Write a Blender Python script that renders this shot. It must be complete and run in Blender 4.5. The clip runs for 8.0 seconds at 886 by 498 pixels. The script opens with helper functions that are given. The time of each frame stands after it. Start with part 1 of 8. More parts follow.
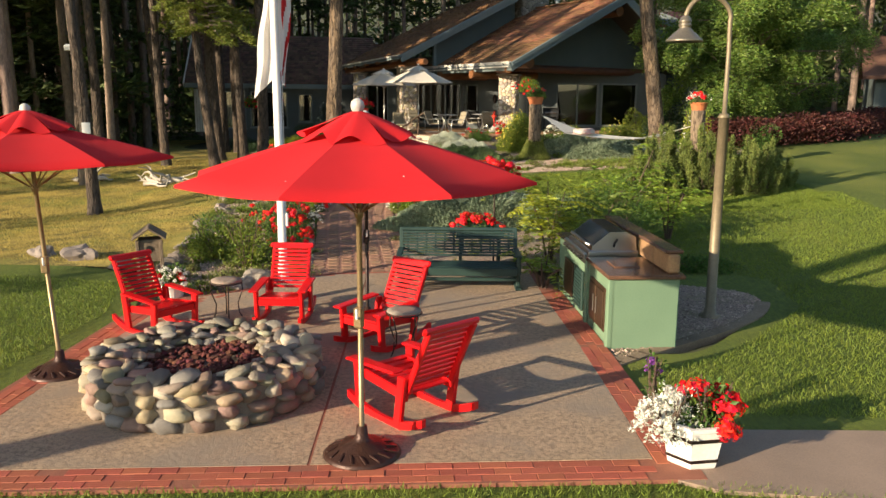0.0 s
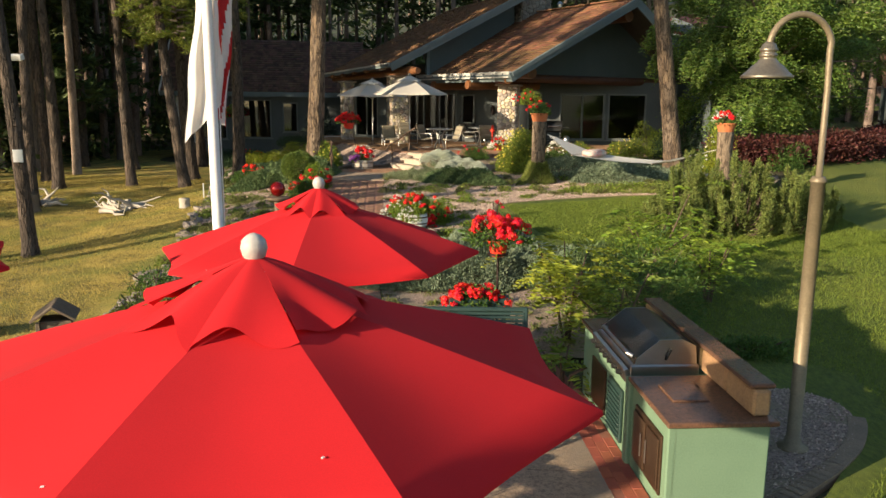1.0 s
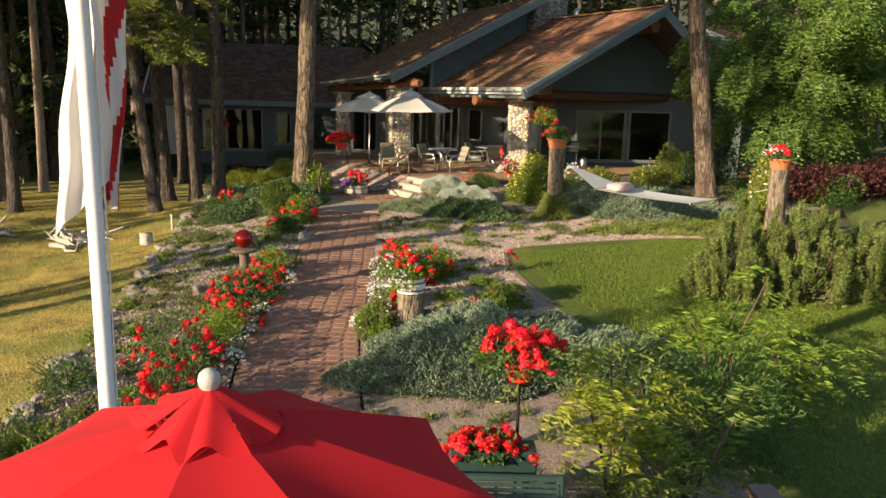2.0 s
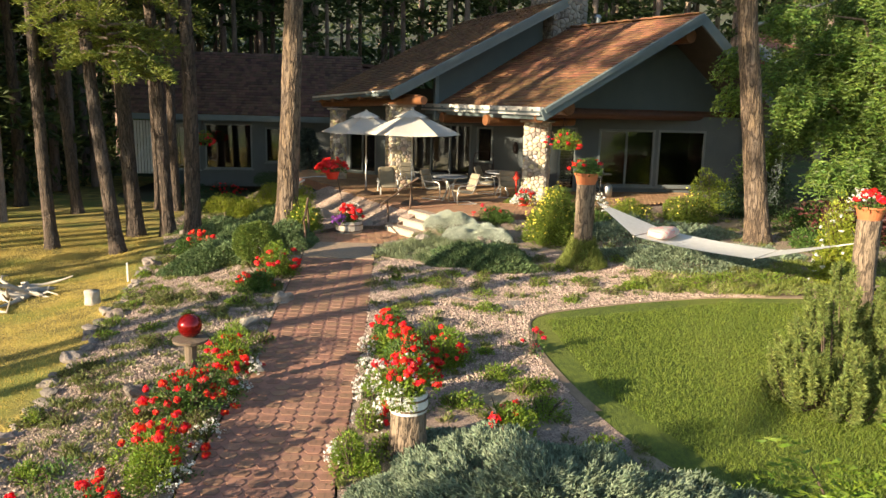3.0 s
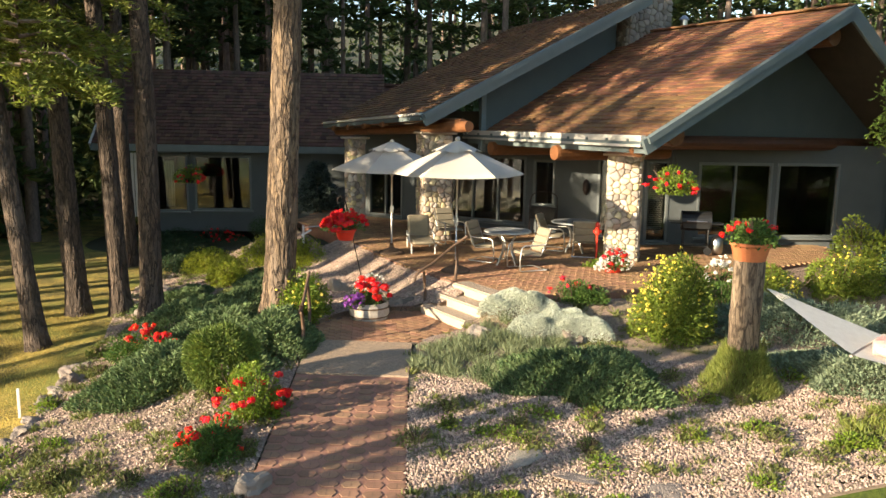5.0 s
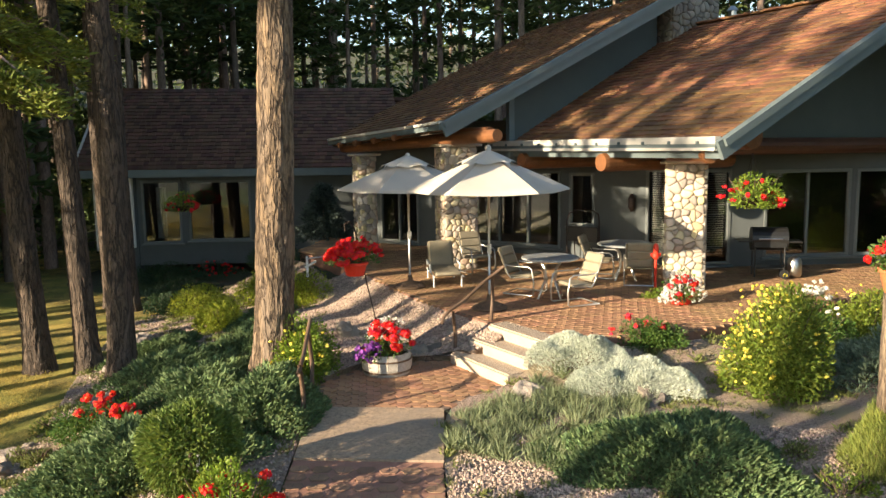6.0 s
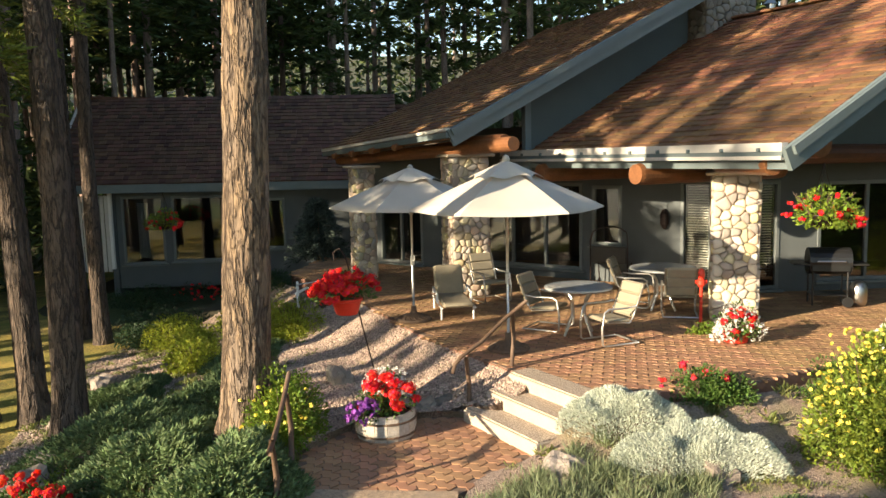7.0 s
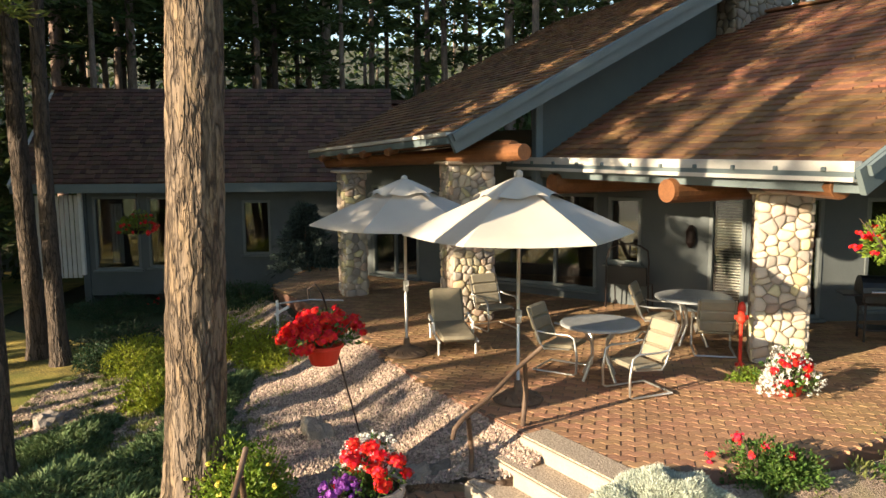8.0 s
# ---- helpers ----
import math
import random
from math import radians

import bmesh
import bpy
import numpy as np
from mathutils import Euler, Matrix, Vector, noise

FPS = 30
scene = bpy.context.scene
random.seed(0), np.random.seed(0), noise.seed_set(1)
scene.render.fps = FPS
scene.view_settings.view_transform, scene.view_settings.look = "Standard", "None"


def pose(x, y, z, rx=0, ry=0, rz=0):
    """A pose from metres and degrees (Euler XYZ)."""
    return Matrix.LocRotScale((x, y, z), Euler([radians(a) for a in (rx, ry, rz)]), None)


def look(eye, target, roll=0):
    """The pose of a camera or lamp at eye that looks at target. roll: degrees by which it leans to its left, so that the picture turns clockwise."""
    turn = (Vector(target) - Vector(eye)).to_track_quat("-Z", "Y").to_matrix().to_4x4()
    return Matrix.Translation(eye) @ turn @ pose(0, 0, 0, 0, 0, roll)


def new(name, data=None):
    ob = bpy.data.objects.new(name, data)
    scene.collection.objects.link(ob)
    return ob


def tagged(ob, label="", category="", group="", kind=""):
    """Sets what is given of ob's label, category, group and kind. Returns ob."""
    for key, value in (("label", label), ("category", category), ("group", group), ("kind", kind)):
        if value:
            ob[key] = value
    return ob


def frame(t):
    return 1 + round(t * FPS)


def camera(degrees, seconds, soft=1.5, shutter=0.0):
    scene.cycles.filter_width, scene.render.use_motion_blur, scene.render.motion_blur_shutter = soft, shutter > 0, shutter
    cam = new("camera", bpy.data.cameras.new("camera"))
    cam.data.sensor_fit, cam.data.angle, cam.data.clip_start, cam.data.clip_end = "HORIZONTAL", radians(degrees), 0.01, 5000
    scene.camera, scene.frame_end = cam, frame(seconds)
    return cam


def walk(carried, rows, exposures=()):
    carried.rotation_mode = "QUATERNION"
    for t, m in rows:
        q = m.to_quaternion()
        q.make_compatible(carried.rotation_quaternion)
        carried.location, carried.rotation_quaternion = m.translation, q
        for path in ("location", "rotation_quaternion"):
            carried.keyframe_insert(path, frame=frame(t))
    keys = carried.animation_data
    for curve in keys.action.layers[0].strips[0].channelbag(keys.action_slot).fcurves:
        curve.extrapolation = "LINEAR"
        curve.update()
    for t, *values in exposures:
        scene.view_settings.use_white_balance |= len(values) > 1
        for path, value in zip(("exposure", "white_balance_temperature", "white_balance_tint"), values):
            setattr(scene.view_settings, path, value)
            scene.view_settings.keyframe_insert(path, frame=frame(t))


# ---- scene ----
cam = camera(58.7, 8.0)
PATH = [
    (0, (0.737, 2.729, 2.715), (0.661, 4.692, 2.338), 0.4),
    (0.5, (0.71, 4.096, 2.937), (0.642, 6.059, 2.559), 0.3),
    (1, (0.698, 5.524, 3.204), (0.633, 7.487, 2.825), 0.5),
    (1.5, (0.654, 6.994, 3.458), (0.59, 8.956, 3.079), 1.2),
    (3, (0.407, 11.912, 4.246), (0.322, 13.874, 3.872), 1.3),
    (3.5, (0.188, 13.527, 4.35), (0.097, 15.491, 3.988), 1.6),
    (4, (-0.071, 15.144, 4.357), (-0.172, 17.111, 4.01), 1.6),
    (4.5, (-0.362, 16.718, 4.351), (-0.48, 18.686, 4.013), 1.5),
    (6, (-1.168, 20.945, 4.024), (-1.33, 22.921, 3.762), -0.9),
    (6.5, (-1.323, 22.062, 3.986), (-1.491, 24.04, 3.741), -1.3),
    (7, (-1.414, 23.014, 4.023), (-1.585, 24.993, 3.787), -1.3),
    (7.5, (-1.504, 23.91, 4.12), (-1.673, 25.888, 3.873), -0.8),
    (8, (-1.585, 24.788, 4.262), (-1.748, 26.765, 4.007), -0.5),
]
walk(cam, [(t, look(eye, target, roll)) for t, eye, target, roll in PATH],
     ((0, 1.1), (1, 0.95), (1.5, 0.95), (3, 1.5), (4.5, 1.6), (6, 1.6), (8, 1.55)))

# ---- light ----
SUN_TO = Vector((0.766, 0.588, -0.262)).normalized()
sky_world = bpy.data.worlds.new("sky")
scene.world = sky_world
sky_world.use_nodes = True
_n = sky_world.node_tree.nodes
_sky = _n.new("ShaderNodeTexSky")
_sky.sky_type = "NISHITA"
_sky.sun_disc = False
_sky.sun_elevation = math.asin(-SUN_TO.z)
_sky.sun_rotation = math.atan2(-SUN_TO.x, -SUN_TO.y)
_sky.air_density, _sky.dust_density = 1.0, 0.6
_n["Background"].inputs["Strength"].default_value = 0.105
sky_world.node_tree.links.new(_sky.outputs[0], _n["Background"].inputs["Color"])
_sun = new("sun", bpy.data.lights.new("sun", "SUN"))
_sun.data.energy, _sun.data.angle, _sun.data.color = 5.0, radians(0.6), (1.0, 0.83, 0.60)
_sun.rotation_mode = "QUATERNION"
_sun.rotation_quaternion = SUN_TO.to_track_quat("-Z", "Y")
_sun.location = (-20, -20, 30)

# ---- materials ----


def material(name, col, col2=None, scale=6.0, fine=60.0, rough=0.7, metal=0.0, bump=0.25, depth=0.01, island=0.0,
             objrand=0.0, stretch=(1, 1, 1), leaf=0.0, spec=0.4, contrast=0.5, third=None, third_scale=1.5, cracks=None, hue=0.05, palette=(), furrows=None):
    m = bpy.data.materials.new(name)
    m.use_nodes = True
    nt = m.node_tree
    N, L = nt.nodes, nt.links
    bsdf, out = N["Principled BSDF"], N["Material Output"]
    col2 = col2 or tuple(c * 0.6 for c in col)
    tc = N.new("ShaderNodeTexCoord")
    mp = N.new("ShaderNodeMapping")
    mp.inputs["Scale"].default_value = stretch
    L.new(tc.outputs["Object"], mp.inputs["Vector"])

    def noise_tex(s, detail=4.0):
        t = N.new("ShaderNodeTexNoise")
        t.inputs["Scale"].default_value, t.inputs["Detail"].default_value = s, detail
        L.new(mp.outputs[0], t.inputs["Vector"])
        return t

    big, small = noise_tex(scale), noise_tex(fine, 3.0)
    add = N.new("ShaderNodeMath")
    add.operation = "ADD"
    L.new(big.outputs["Fac"], add.inputs[0])
    L.new(small.outputs["Fac"], add.inputs[1])
    ramp = N.new("ShaderNodeMapRange")
    ramp.inputs[1].default_value, ramp.inputs[2].default_value = 1.0 - 0.45 * (1.2 - contrast), 1.0 + 0.45 * (1.2 - contrast)
    L.new(add.outputs[0], ramp.inputs[0])
    mix = N.new("ShaderNodeMix")
    mix.data_type = "RGBA"
    mix.inputs[6].default_value, mix.inputs[7].default_value = (*col2, 1), (*col, 1)
    L.new(ramp.outputs[0], mix.inputs[0])
    colour = mix.outputs[2]
    if palette:
        info = N.new("ShaderNodeObjectInfo")
        pick = N.new("ShaderNodeMath")
        pick.operation = "MULTIPLY"
        pick.inputs[1].default_value = 17.3
        L.new(info.outputs["Random"], pick.inputs[0])
        fr = N.new("ShaderNodeMath")
        fr.operation = "FRACT"
        L.new(pick.outputs[0], fr.inputs[0])
        cr = N.new("ShaderNodeValToRGB")
        cr.color_ramp.interpolation = "CONSTANT"
        while len(cr.color_ramp.elements) < len(palette):
            cr.color_ramp.elements.new(0.5)
        for i, c in enumerate(palette):
            cr.color_ramp.elements[i].position = i / len(palette)
            cr.color_ramp.elements[i].color = (*c, 1)
        L.new(fr.outputs[0], cr.inputs[0])
        mp_ = N.new("ShaderNodeMix")
        mp_.data_type = "RGBA"
        mp_.inputs[0].default_value = 0.7
        L.new(colour, mp_.inputs[6])
        L.new(cr.outputs[0], mp_.inputs[7])
        colour = mp_.outputs[2]
    if third:
        patch = noise_tex(third_scale, 5.0)
        pr = N.new("ShaderNodeMapRange")
        pr.inputs[1].default_value, pr.inputs[2].default_value = 0.47, 0.63
        L.new(patch.outputs["Fac"], pr.inputs[0])
        mx = N.new("ShaderNodeMix")
        mx.data_type = "RGBA"
        mx.inputs[7].default_value = (*third, 1)
        L.new(pr.outputs[0], mx.inputs[0])
        L.new(colour, mx.inputs[6])
        colour = mx.outputs[2]
    crack_height = None
    if cracks:
        size, width, dark = cracks
        warp = N.new("ShaderNodeMix")
        warp.data_type = "VECTOR"
        warp.inputs[0].default_value = 0.12
        L.new(mp.outputs[0], warp.inputs[4])
        wn = noise_tex(size * 0.9, 2.0)
        L.new(wn.outputs["Color"], warp.inputs[5])
        vo = N.new("ShaderNodeTexVoronoi")
        vo.feature = "DISTANCE_TO_EDGE"
        vo.inputs["Scale"].default_value = size
        L.new(warp.outputs[1], vo.inputs["Vector"])
        cr = N.new("ShaderNodeMapRange")
        cr.inputs[2].default_value = width
        L.new(vo.outputs["Distance"], cr.inputs[0])
        mc = N.new("ShaderNodeMix")
        mc.data_type = "RGBA"
        mc.inputs[6].default_value = (*dark, 1)
        L.new(cr.outputs[0], mc.inputs[0])
        L.new(colour, mc.inputs[7])
        colour = mc.outputs[2]
        crack_height = cr.outputs[0]
    if furrows:
        # braided upright furrows along the level lines of a stretched noise
        size, width, dark = furrows
        depthmix = None
        for k, (s1, w1) in enumerate(((size, width), (size * 2.3, width * 0.8))):
            fn = noise_tex(s1, 3.0)
            sub = N.new("ShaderNodeMath")
            sub.operation = "SUBTRACT"
            sub.inputs[1].default_value = 0.5
            L.new(fn.outputs["Fac"], sub.inputs[0])
            ab = N.new("ShaderNodeMath")
            ab.operation = "ABSOLUTE"
            L.new(sub.outputs[0], ab.inputs[0])
            fr_ = N.new("ShaderNodeMapRange")
            fr_.inputs[2].default_value = w1
            fr_.inputs[3].default_value = 0.0 if k == 0 else 0.45
            L.new(ab.outputs[0], fr_.inputs[0])
            if depthmix is None:
                depthmix = fr_.outputs[0]
            else:
                mu = N.new("ShaderNodeMath")
                mu.operation = "MULTIPLY"
                L.new(depthmix, mu.inputs[0])
                L.new(fr_.outputs[0], mu.inputs[1])
                depthmix = mu.outputs[0]
        mf = N.new("ShaderNodeMix")
        mf.data_type = "RGBA"
        mf.inputs[6].default_value = (*dark, 1)
        L.new(depthmix, mf.inputs[0])
        L.new(colour, mf.inputs[7])
        colour = mf.outputs[2]
        crack_height = depthmix
    for amount, kind in ((island, "ShaderNodeNewGeometry"), (objrand, "ShaderNodeObjectInfo")):
        if amount:
            src = N.new(kind)
            sock = src.outputs["Random Per Island"] if kind == "ShaderNodeNewGeometry" else src.outputs["Random"]
            vr = N.new("ShaderNodeMapRange")
            vr.inputs[3].default_value, vr.inputs[4].default_value = 1 - amount, 1 + amount
            L.new(sock, vr.inputs[0])
            hsv = N.new("ShaderNodeHueSaturation")
            L.new(vr.outputs[0], hsv.inputs["Value"])
            hr = N.new("ShaderNodeMapRange")
            hr.inputs[3].default_value, hr.inputs[4].default_value = 0.5 - hue * amount, 0.5 + hue * amount
            mul = N.new("ShaderNodeMath")
            mul.operation = "FRACT"
            m7 = N.new("ShaderNodeMath")
            m7.operation = "MULTIPLY"
            m7.inputs[1].default_value = 7.31
            L.new(sock, m7.inputs[0])
            L.new(m7.outputs[0], mul.inputs[0])
            L.new(mul.outputs[0], hr.inputs[0])
            L.new(hr.outputs[0], hsv.inputs["Hue"])
            L.new(colour, hsv.inputs["Color"])
            colour = hsv.outputs[0]
    L.new(colour, bsdf.inputs["Base Color"])
    bsdf.inputs["Roughness"].default_value, bsdf.inputs["Metallic"].default_value = rough, metal
    bsdf.inputs["Specular IOR Level"].default_value = spec
    if bump:
        b = N.new("ShaderNodeBump")
        b.inputs["Strength"].default_value, b.inputs["Distance"].default_value = bump, depth
        height = add.outputs[0]
        if crack_height:
            both = N.new("ShaderNodeMath")
            both.operation = "MULTIPLY_ADD"
            both.inputs[1].default_value = 0.35
            L.new(height, both.inputs[0])
            L.new(crack_height, both.inputs[2])
            height = both.outputs[0]
        L.new(height, b.inputs["Height"])
        L.new(b.outputs[0], bsdf.inputs["Normal"])
    if leaf:
        tr = N.new("ShaderNodeBsdfTranslucent")
        L.new(colour, tr.inputs["Color"])
        ms = N.new("ShaderNodeMixShader")
        ms.inputs[0].default_value = leaf
        L.new(bsdf.outputs[0], ms.inputs[1])
        L.new(tr.outputs[0], ms.inputs[2])
        L.new(ms.outputs[0], out.inputs["Surface"])
    return m


def glass(name, tint=(0.5, 0.55, 0.55)):
    m = bpy.data.materials.new(name)
    m.use_nodes = True
    b = m.node_tree.nodes["Principled BSDF"]
    b.inputs["Base Color"].default_value = (*tint, 1)
    b.inputs["Roughness"].default_value, b.inputs["Transmission Weight"].default_value, b.inputs["IOR"].default_value = 0.02, 1.0, 1.9
    return m


M = dict(
    concrete=material("concrete", (0.44, 0.315, 0.205), (0.22, 0.16, 0.108), 22, 75, 0.85, bump=0.7, depth=0.006, third=(0.27, 0.21, 0.155), third_scale=1.2, contrast=0.75),
    walkway=material("walkway_concrete", (0.33, 0.235, 0.17), (0.23, 0.165, 0.12), 2.0, 90, 0.85, bump=0.4, depth=0.005),
    edging=material("tan_edging", (0.30, 0.215, 0.14), (0.15, 0.11, 0.07), 3, 60, 0.9, bump=0.5),
    step=material("step_concrete", (0.45, 0.375, 0.285), (0.34, 0.285, 0.22), 3.0, 70, 0.85, bump=0.3, depth=0.004),
    pebble=material("exposed_aggregate", (0.62, 0.50, 0.37), (0.22, 0.165, 0.12), 48, 120, 0.8, bump=0.9, depth=0.01, contrast=0.9),
    brick=material("brick", (0.40, 0.115, 0.06), (0.28, 0.08, 0.045), 8, 90, 0.8, bump=0.4, depth=0.004, objrand=0.13, island=0.12),
    paver=material("paver", (0.40, 0.225, 0.115), (0.27, 0.15, 0.08), 5, 110, 0.85, bump=0.5, depth=0.004, objrand=0.2, island=0.2),
    pathpaver=material("path_paver", (0.31, 0.165, 0.105), (0.2, 0.108, 0.07), 5, 110, 0.85, bump=0.5, depth=0.004, objrand=0.2, island=0.2),
    pillarmortar=material("pale_mortar", (0.40, 0.34, 0.26), (0.3, 0.25, 0.19), 8, 80, 0.95, bump=0.6),
    spruce=material("spruce_needles", (0.085, 0.115, 0.09), (0.03, 0.045, 0.038), 2.5, 14, 0.7, bump=0, island=0.5, leaf=0.2),
    brickbed=material("brick_mortar", (0.30, 0.115, 0.07), (0.22, 0.085, 0.055), 10, 90, 0.95),
    joint=material("joint_sand", (0.22, 0.145, 0.10), (0.15, 0.10, 0.07), 10, 120, 0.95),
    grass=material("lawn", (0.13, 0.165, 0.017), (0.055, 0.08, 0.009), 22, 140, 0.9, bump=0.8, depth=0.02, third=(0.14, 0.16, 0.022), third_scale=0.5, contrast=0.7, stretch=(1, 0.45, 1)),
    blade=material("grass_blade", (0.20, 0.255, 0.032), (0.13, 0.185, 0.023), 0.8, 9, 0.6, bump=0, island=0.3, leaf=0.35),
    dry=material("dry_grass", (0.46, 0.335, 0.075), (0.14, 0.115, 0.03), 1.6, 30, 0.9, bump=1.0, depth=0.03, third=(0.2, 0.2, 0.035), third_scale=0.6, contrast=0.95),
    dryblade=material("dry_blade", (0.50, 0.37, 0.085), (0.30, 0.24, 0.05), 0.5, 9, 0.7, bump=0, island=0.25, leaf=0.3),
    gravel=material("pink_gravel", (0.45, 0.335, 0.26), (0.19, 0.13, 0.10), 34, 95, 0.9, bump=1.0, depth=0.02, third=(0.30, 0.24, 0.15), third_scale=1.6, contrast=0.8),
    pebbles=material("loose_pebble", (0.47, 0.355, 0.28), (0.23, 0.165, 0.125), 5, 60, 0.85, bump=0.2, island=0.45),
    stone=material("river_stone", (0.24, 0.185, 0.135), (0.10, 0.085, 0.07), 7, 45, 0.75, bump=0.6, depth=0.008, hue=0.04, objrand=0.4, palette=((0.30, 0.24, 0.175), (0.21, 0.195, 0.165), (0.33, 0.215, 0.16), (0.29, 0.26, 0.14), (0.13, 0.12, 0.115), (0.40, 0.30, 0.18), (0.25, 0.15, 0.125), (0.46, 0.39, 0.30), (0.19, 0.185, 0.17), (0.36, 0.33, 0.22))),
    pillarstone=material("cobble_face", (0.50, 0.42, 0.31), (0.34, 0.28, 0.21), 4, 50, 0.8, bump=0.4, depth=0.006, objrand=0.3, island=0.3, palette=((0.52, 0.45, 0.34), (0.36, 0.31, 0.25), (0.50, 0.44, 0.22), (0.30, 0.27, 0.24), (0.55, 0.50, 0.42), (0.40, 0.30, 0.21), (0.46, 0.42, 0.27), (0.26, 0.235, 0.215))),
    mortar=material("mortar", (0.22, 0.18, 0.14), (0.13, 0.11, 0.09), 8, 80, 0.95, bump=0.6),
    rock=material("grey_rock", (0.34, 0.28, 0.23), (0.17, 0.14, 0.12), 3, 30, 0.85, bump=0.7, depth=0.02, objrand=0.25, palette=((0.27, 0.225, 0.185), (0.19, 0.165, 0.14), (0.30, 0.26, 0.21), (0.22, 0.175, 0.135))),
    lava=material("lava_rock", (0.13, 0.035, 0.025), (0.06, 0.018, 0.015), 20, 90, 0.9, bump=0.8, island=0.5),
    red=material("red_paint", (0.66, 0.008, 0.010), (0.52, 0.006, 0.008), 4, 60, 0.3, bump=0.08, depth=0.002),
    canvas=material("red_canvas", (0.60, 0.008, 0.013), (0.50, 0.006, 0.010), 2.0, 260, 0.9, bump=0.12, depth=0.001, leaf=0.1),
    cream=material("cream_canvas", (0.60, 0.55, 0.47), (0.48, 0.44, 0.375), 2.0, 200, 0.9, bump=0.12, depth=0.001, leaf=0.15),
    white=material("white_paint", (0.8, 0.78, 0.74), (0.68, 0.65, 0.6), 3, 40, 0.55, bump=0.1),
    brasspole=material("bronze_pole", (0.34, 0.24, 0.13), (0.24, 0.17, 0.09), 6, 60, 0.4, metal=0.6, bump=0.1),
    castiron=material("cast_base", (0.07, 0.035, 0.025), (0.04, 0.02, 0.015), 10, 60, 0.4, metal=0.4, bump=0.4),
    finial=material("finial_grey", (0.5, 0.47, 0.43), (0.36, 0.34, 0.31), 10, 60, 0.5),
    darkmetal=material("dark_metal", (0.05, 0.035, 0.03), (0.03, 0.02, 0.018), 10, 60, 0.45, metal=0.7),
    # polished steel whose dark colour stands for mirrored trees
    hoodsteel=material("dark_polished_steel", (0.16, 0.15, 0.14), (0.1, 0.095, 0.09), 5, 90, 0.2, metal=0.9, bump=0.04),
    leafgold=material("golden_leaf", (0.34, 0.37, 0.035), (0.2, 0.25, 0.025), 3, 12, 0.55, bump=0, island=0.35, leaf=0.4),
    steel=material("stainless", (0.55, 0.53, 0.5), (0.45, 0.43, 0.4), 8, 120, 0.3, metal=1.0, bump=0.05, stretch=(1, 12, 1)),
    silver=material("aluminium", (0.6, 0.58, 0.53), (0.5, 0.48, 0.44), 8, 60, 0.35, metal=0.8, bump=0.05),
    greenwall=material("green_stucco", (0.155, 0.24, 0.15), (0.125, 0.2, 0.125), 2.5, 70, 0.85, bump=0.3, depth=0.003),
    benchgreen=material("bench_green", (0.024, 0.05, 0.043), (0.016, 0.036, 0.031), 4, 50, 0.45, bump=0.1),
    granite=material("brown_granite", (0.17, 0.085, 0.05), (0.08, 0.045, 0.03), 30, 120, 0.22, bump=0.05),
    sandstone=material("sandstone_block", (0.40, 0.235, 0.11), (0.25, 0.145, 0.075), 6, 50, 0.85, bump=0.6, objrand=0.25),
    copper=material("bronze_door", (0.10, 0.06, 0.035), (0.06, 0.035, 0.022), 8, 70, 0.35, metal=0.6),
    lampmetal=material("lamp_post", (0.24, 0.19, 0.12), (0.17, 0.135, 0.085), 8, 50, 0.5, metal=0.3),
    lampshade=material("lamp_shade", (0.28, 0.24, 0.18), (0.2, 0.17, 0.13), 8, 50, 0.4, metal=0.7),
    oldwood=material("weathered_wood", (0.2, 0.15, 0.1), (0.11, 0.08, 0.055), 6, 50, 0.85, bump=0.6, stretch=(4, 4, 1)),
    drift=material("driftwood", (0.52, 0.46, 0.38), (0.32, 0.28, 0.23), 6, 50, 0.85, bump=0.6),
    bark=material("pine_bark", (0.27, 0.185, 0.11), (0.115, 0.08, 0.052), 9, 60, 0.9, bump=1.0, depth=0.035, stretch=(1.0, 1.0, 0.2), contrast=0.8, third=(0.21, 0.155, 0.11), third_scale=5.0, furrows=(9.0, 0.06, (0.055, 0.038, 0.027))),
    farbark=material("far_bark", (0.30, 0.225, 0.165), (0.10, 0.075, 0.057), 4, 20, 0.95, bump=0.5, depth=0.03, stretch=(2, 2, 0.5), island=0.4, objrand=0.35),
    stump=material("stump_wood", (0.30, 0.22, 0.145), (0.15, 0.11, 0.075), 8, 50, 0.9, bump=0.9, depth=0.02, stretch=(1, 1, 0.22), furrows=(9.0, 0.05, (0.06, 0.043, 0.03))),
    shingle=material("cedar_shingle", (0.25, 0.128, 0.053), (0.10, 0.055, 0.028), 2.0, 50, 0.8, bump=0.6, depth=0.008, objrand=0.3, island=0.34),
    # darker copy of the shingles, with shade put into the colour
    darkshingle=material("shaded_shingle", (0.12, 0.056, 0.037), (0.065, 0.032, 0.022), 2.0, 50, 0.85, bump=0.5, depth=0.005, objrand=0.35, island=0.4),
    siding=material("blue_grey_siding", (0.085, 0.105, 0.10), (0.07, 0.088, 0.085), 2, 60, 0.8, bump=0.15),
    wallgrey=material("grey_wall", (0.10, 0.112, 0.112), (0.08, 0.09, 0.09), 2, 60, 0.85, bump=0.15),
    fascia=material("fascia_blue", (0.14, 0.17, 0.17), (0.11, 0.14, 0.14), 3, 60, 0.6, bump=0.1),
    gutter=material("white_gutter", (0.6, 0.565, 0.5), (0.48, 0.455, 0.4), 3, 60, 0.45, bump=0.05),
    log=material("varnished_log", (0.25, 0.105, 0.04), (0.14, 0.058, 0.025), 4, 40, 0.45, bump=0.3),
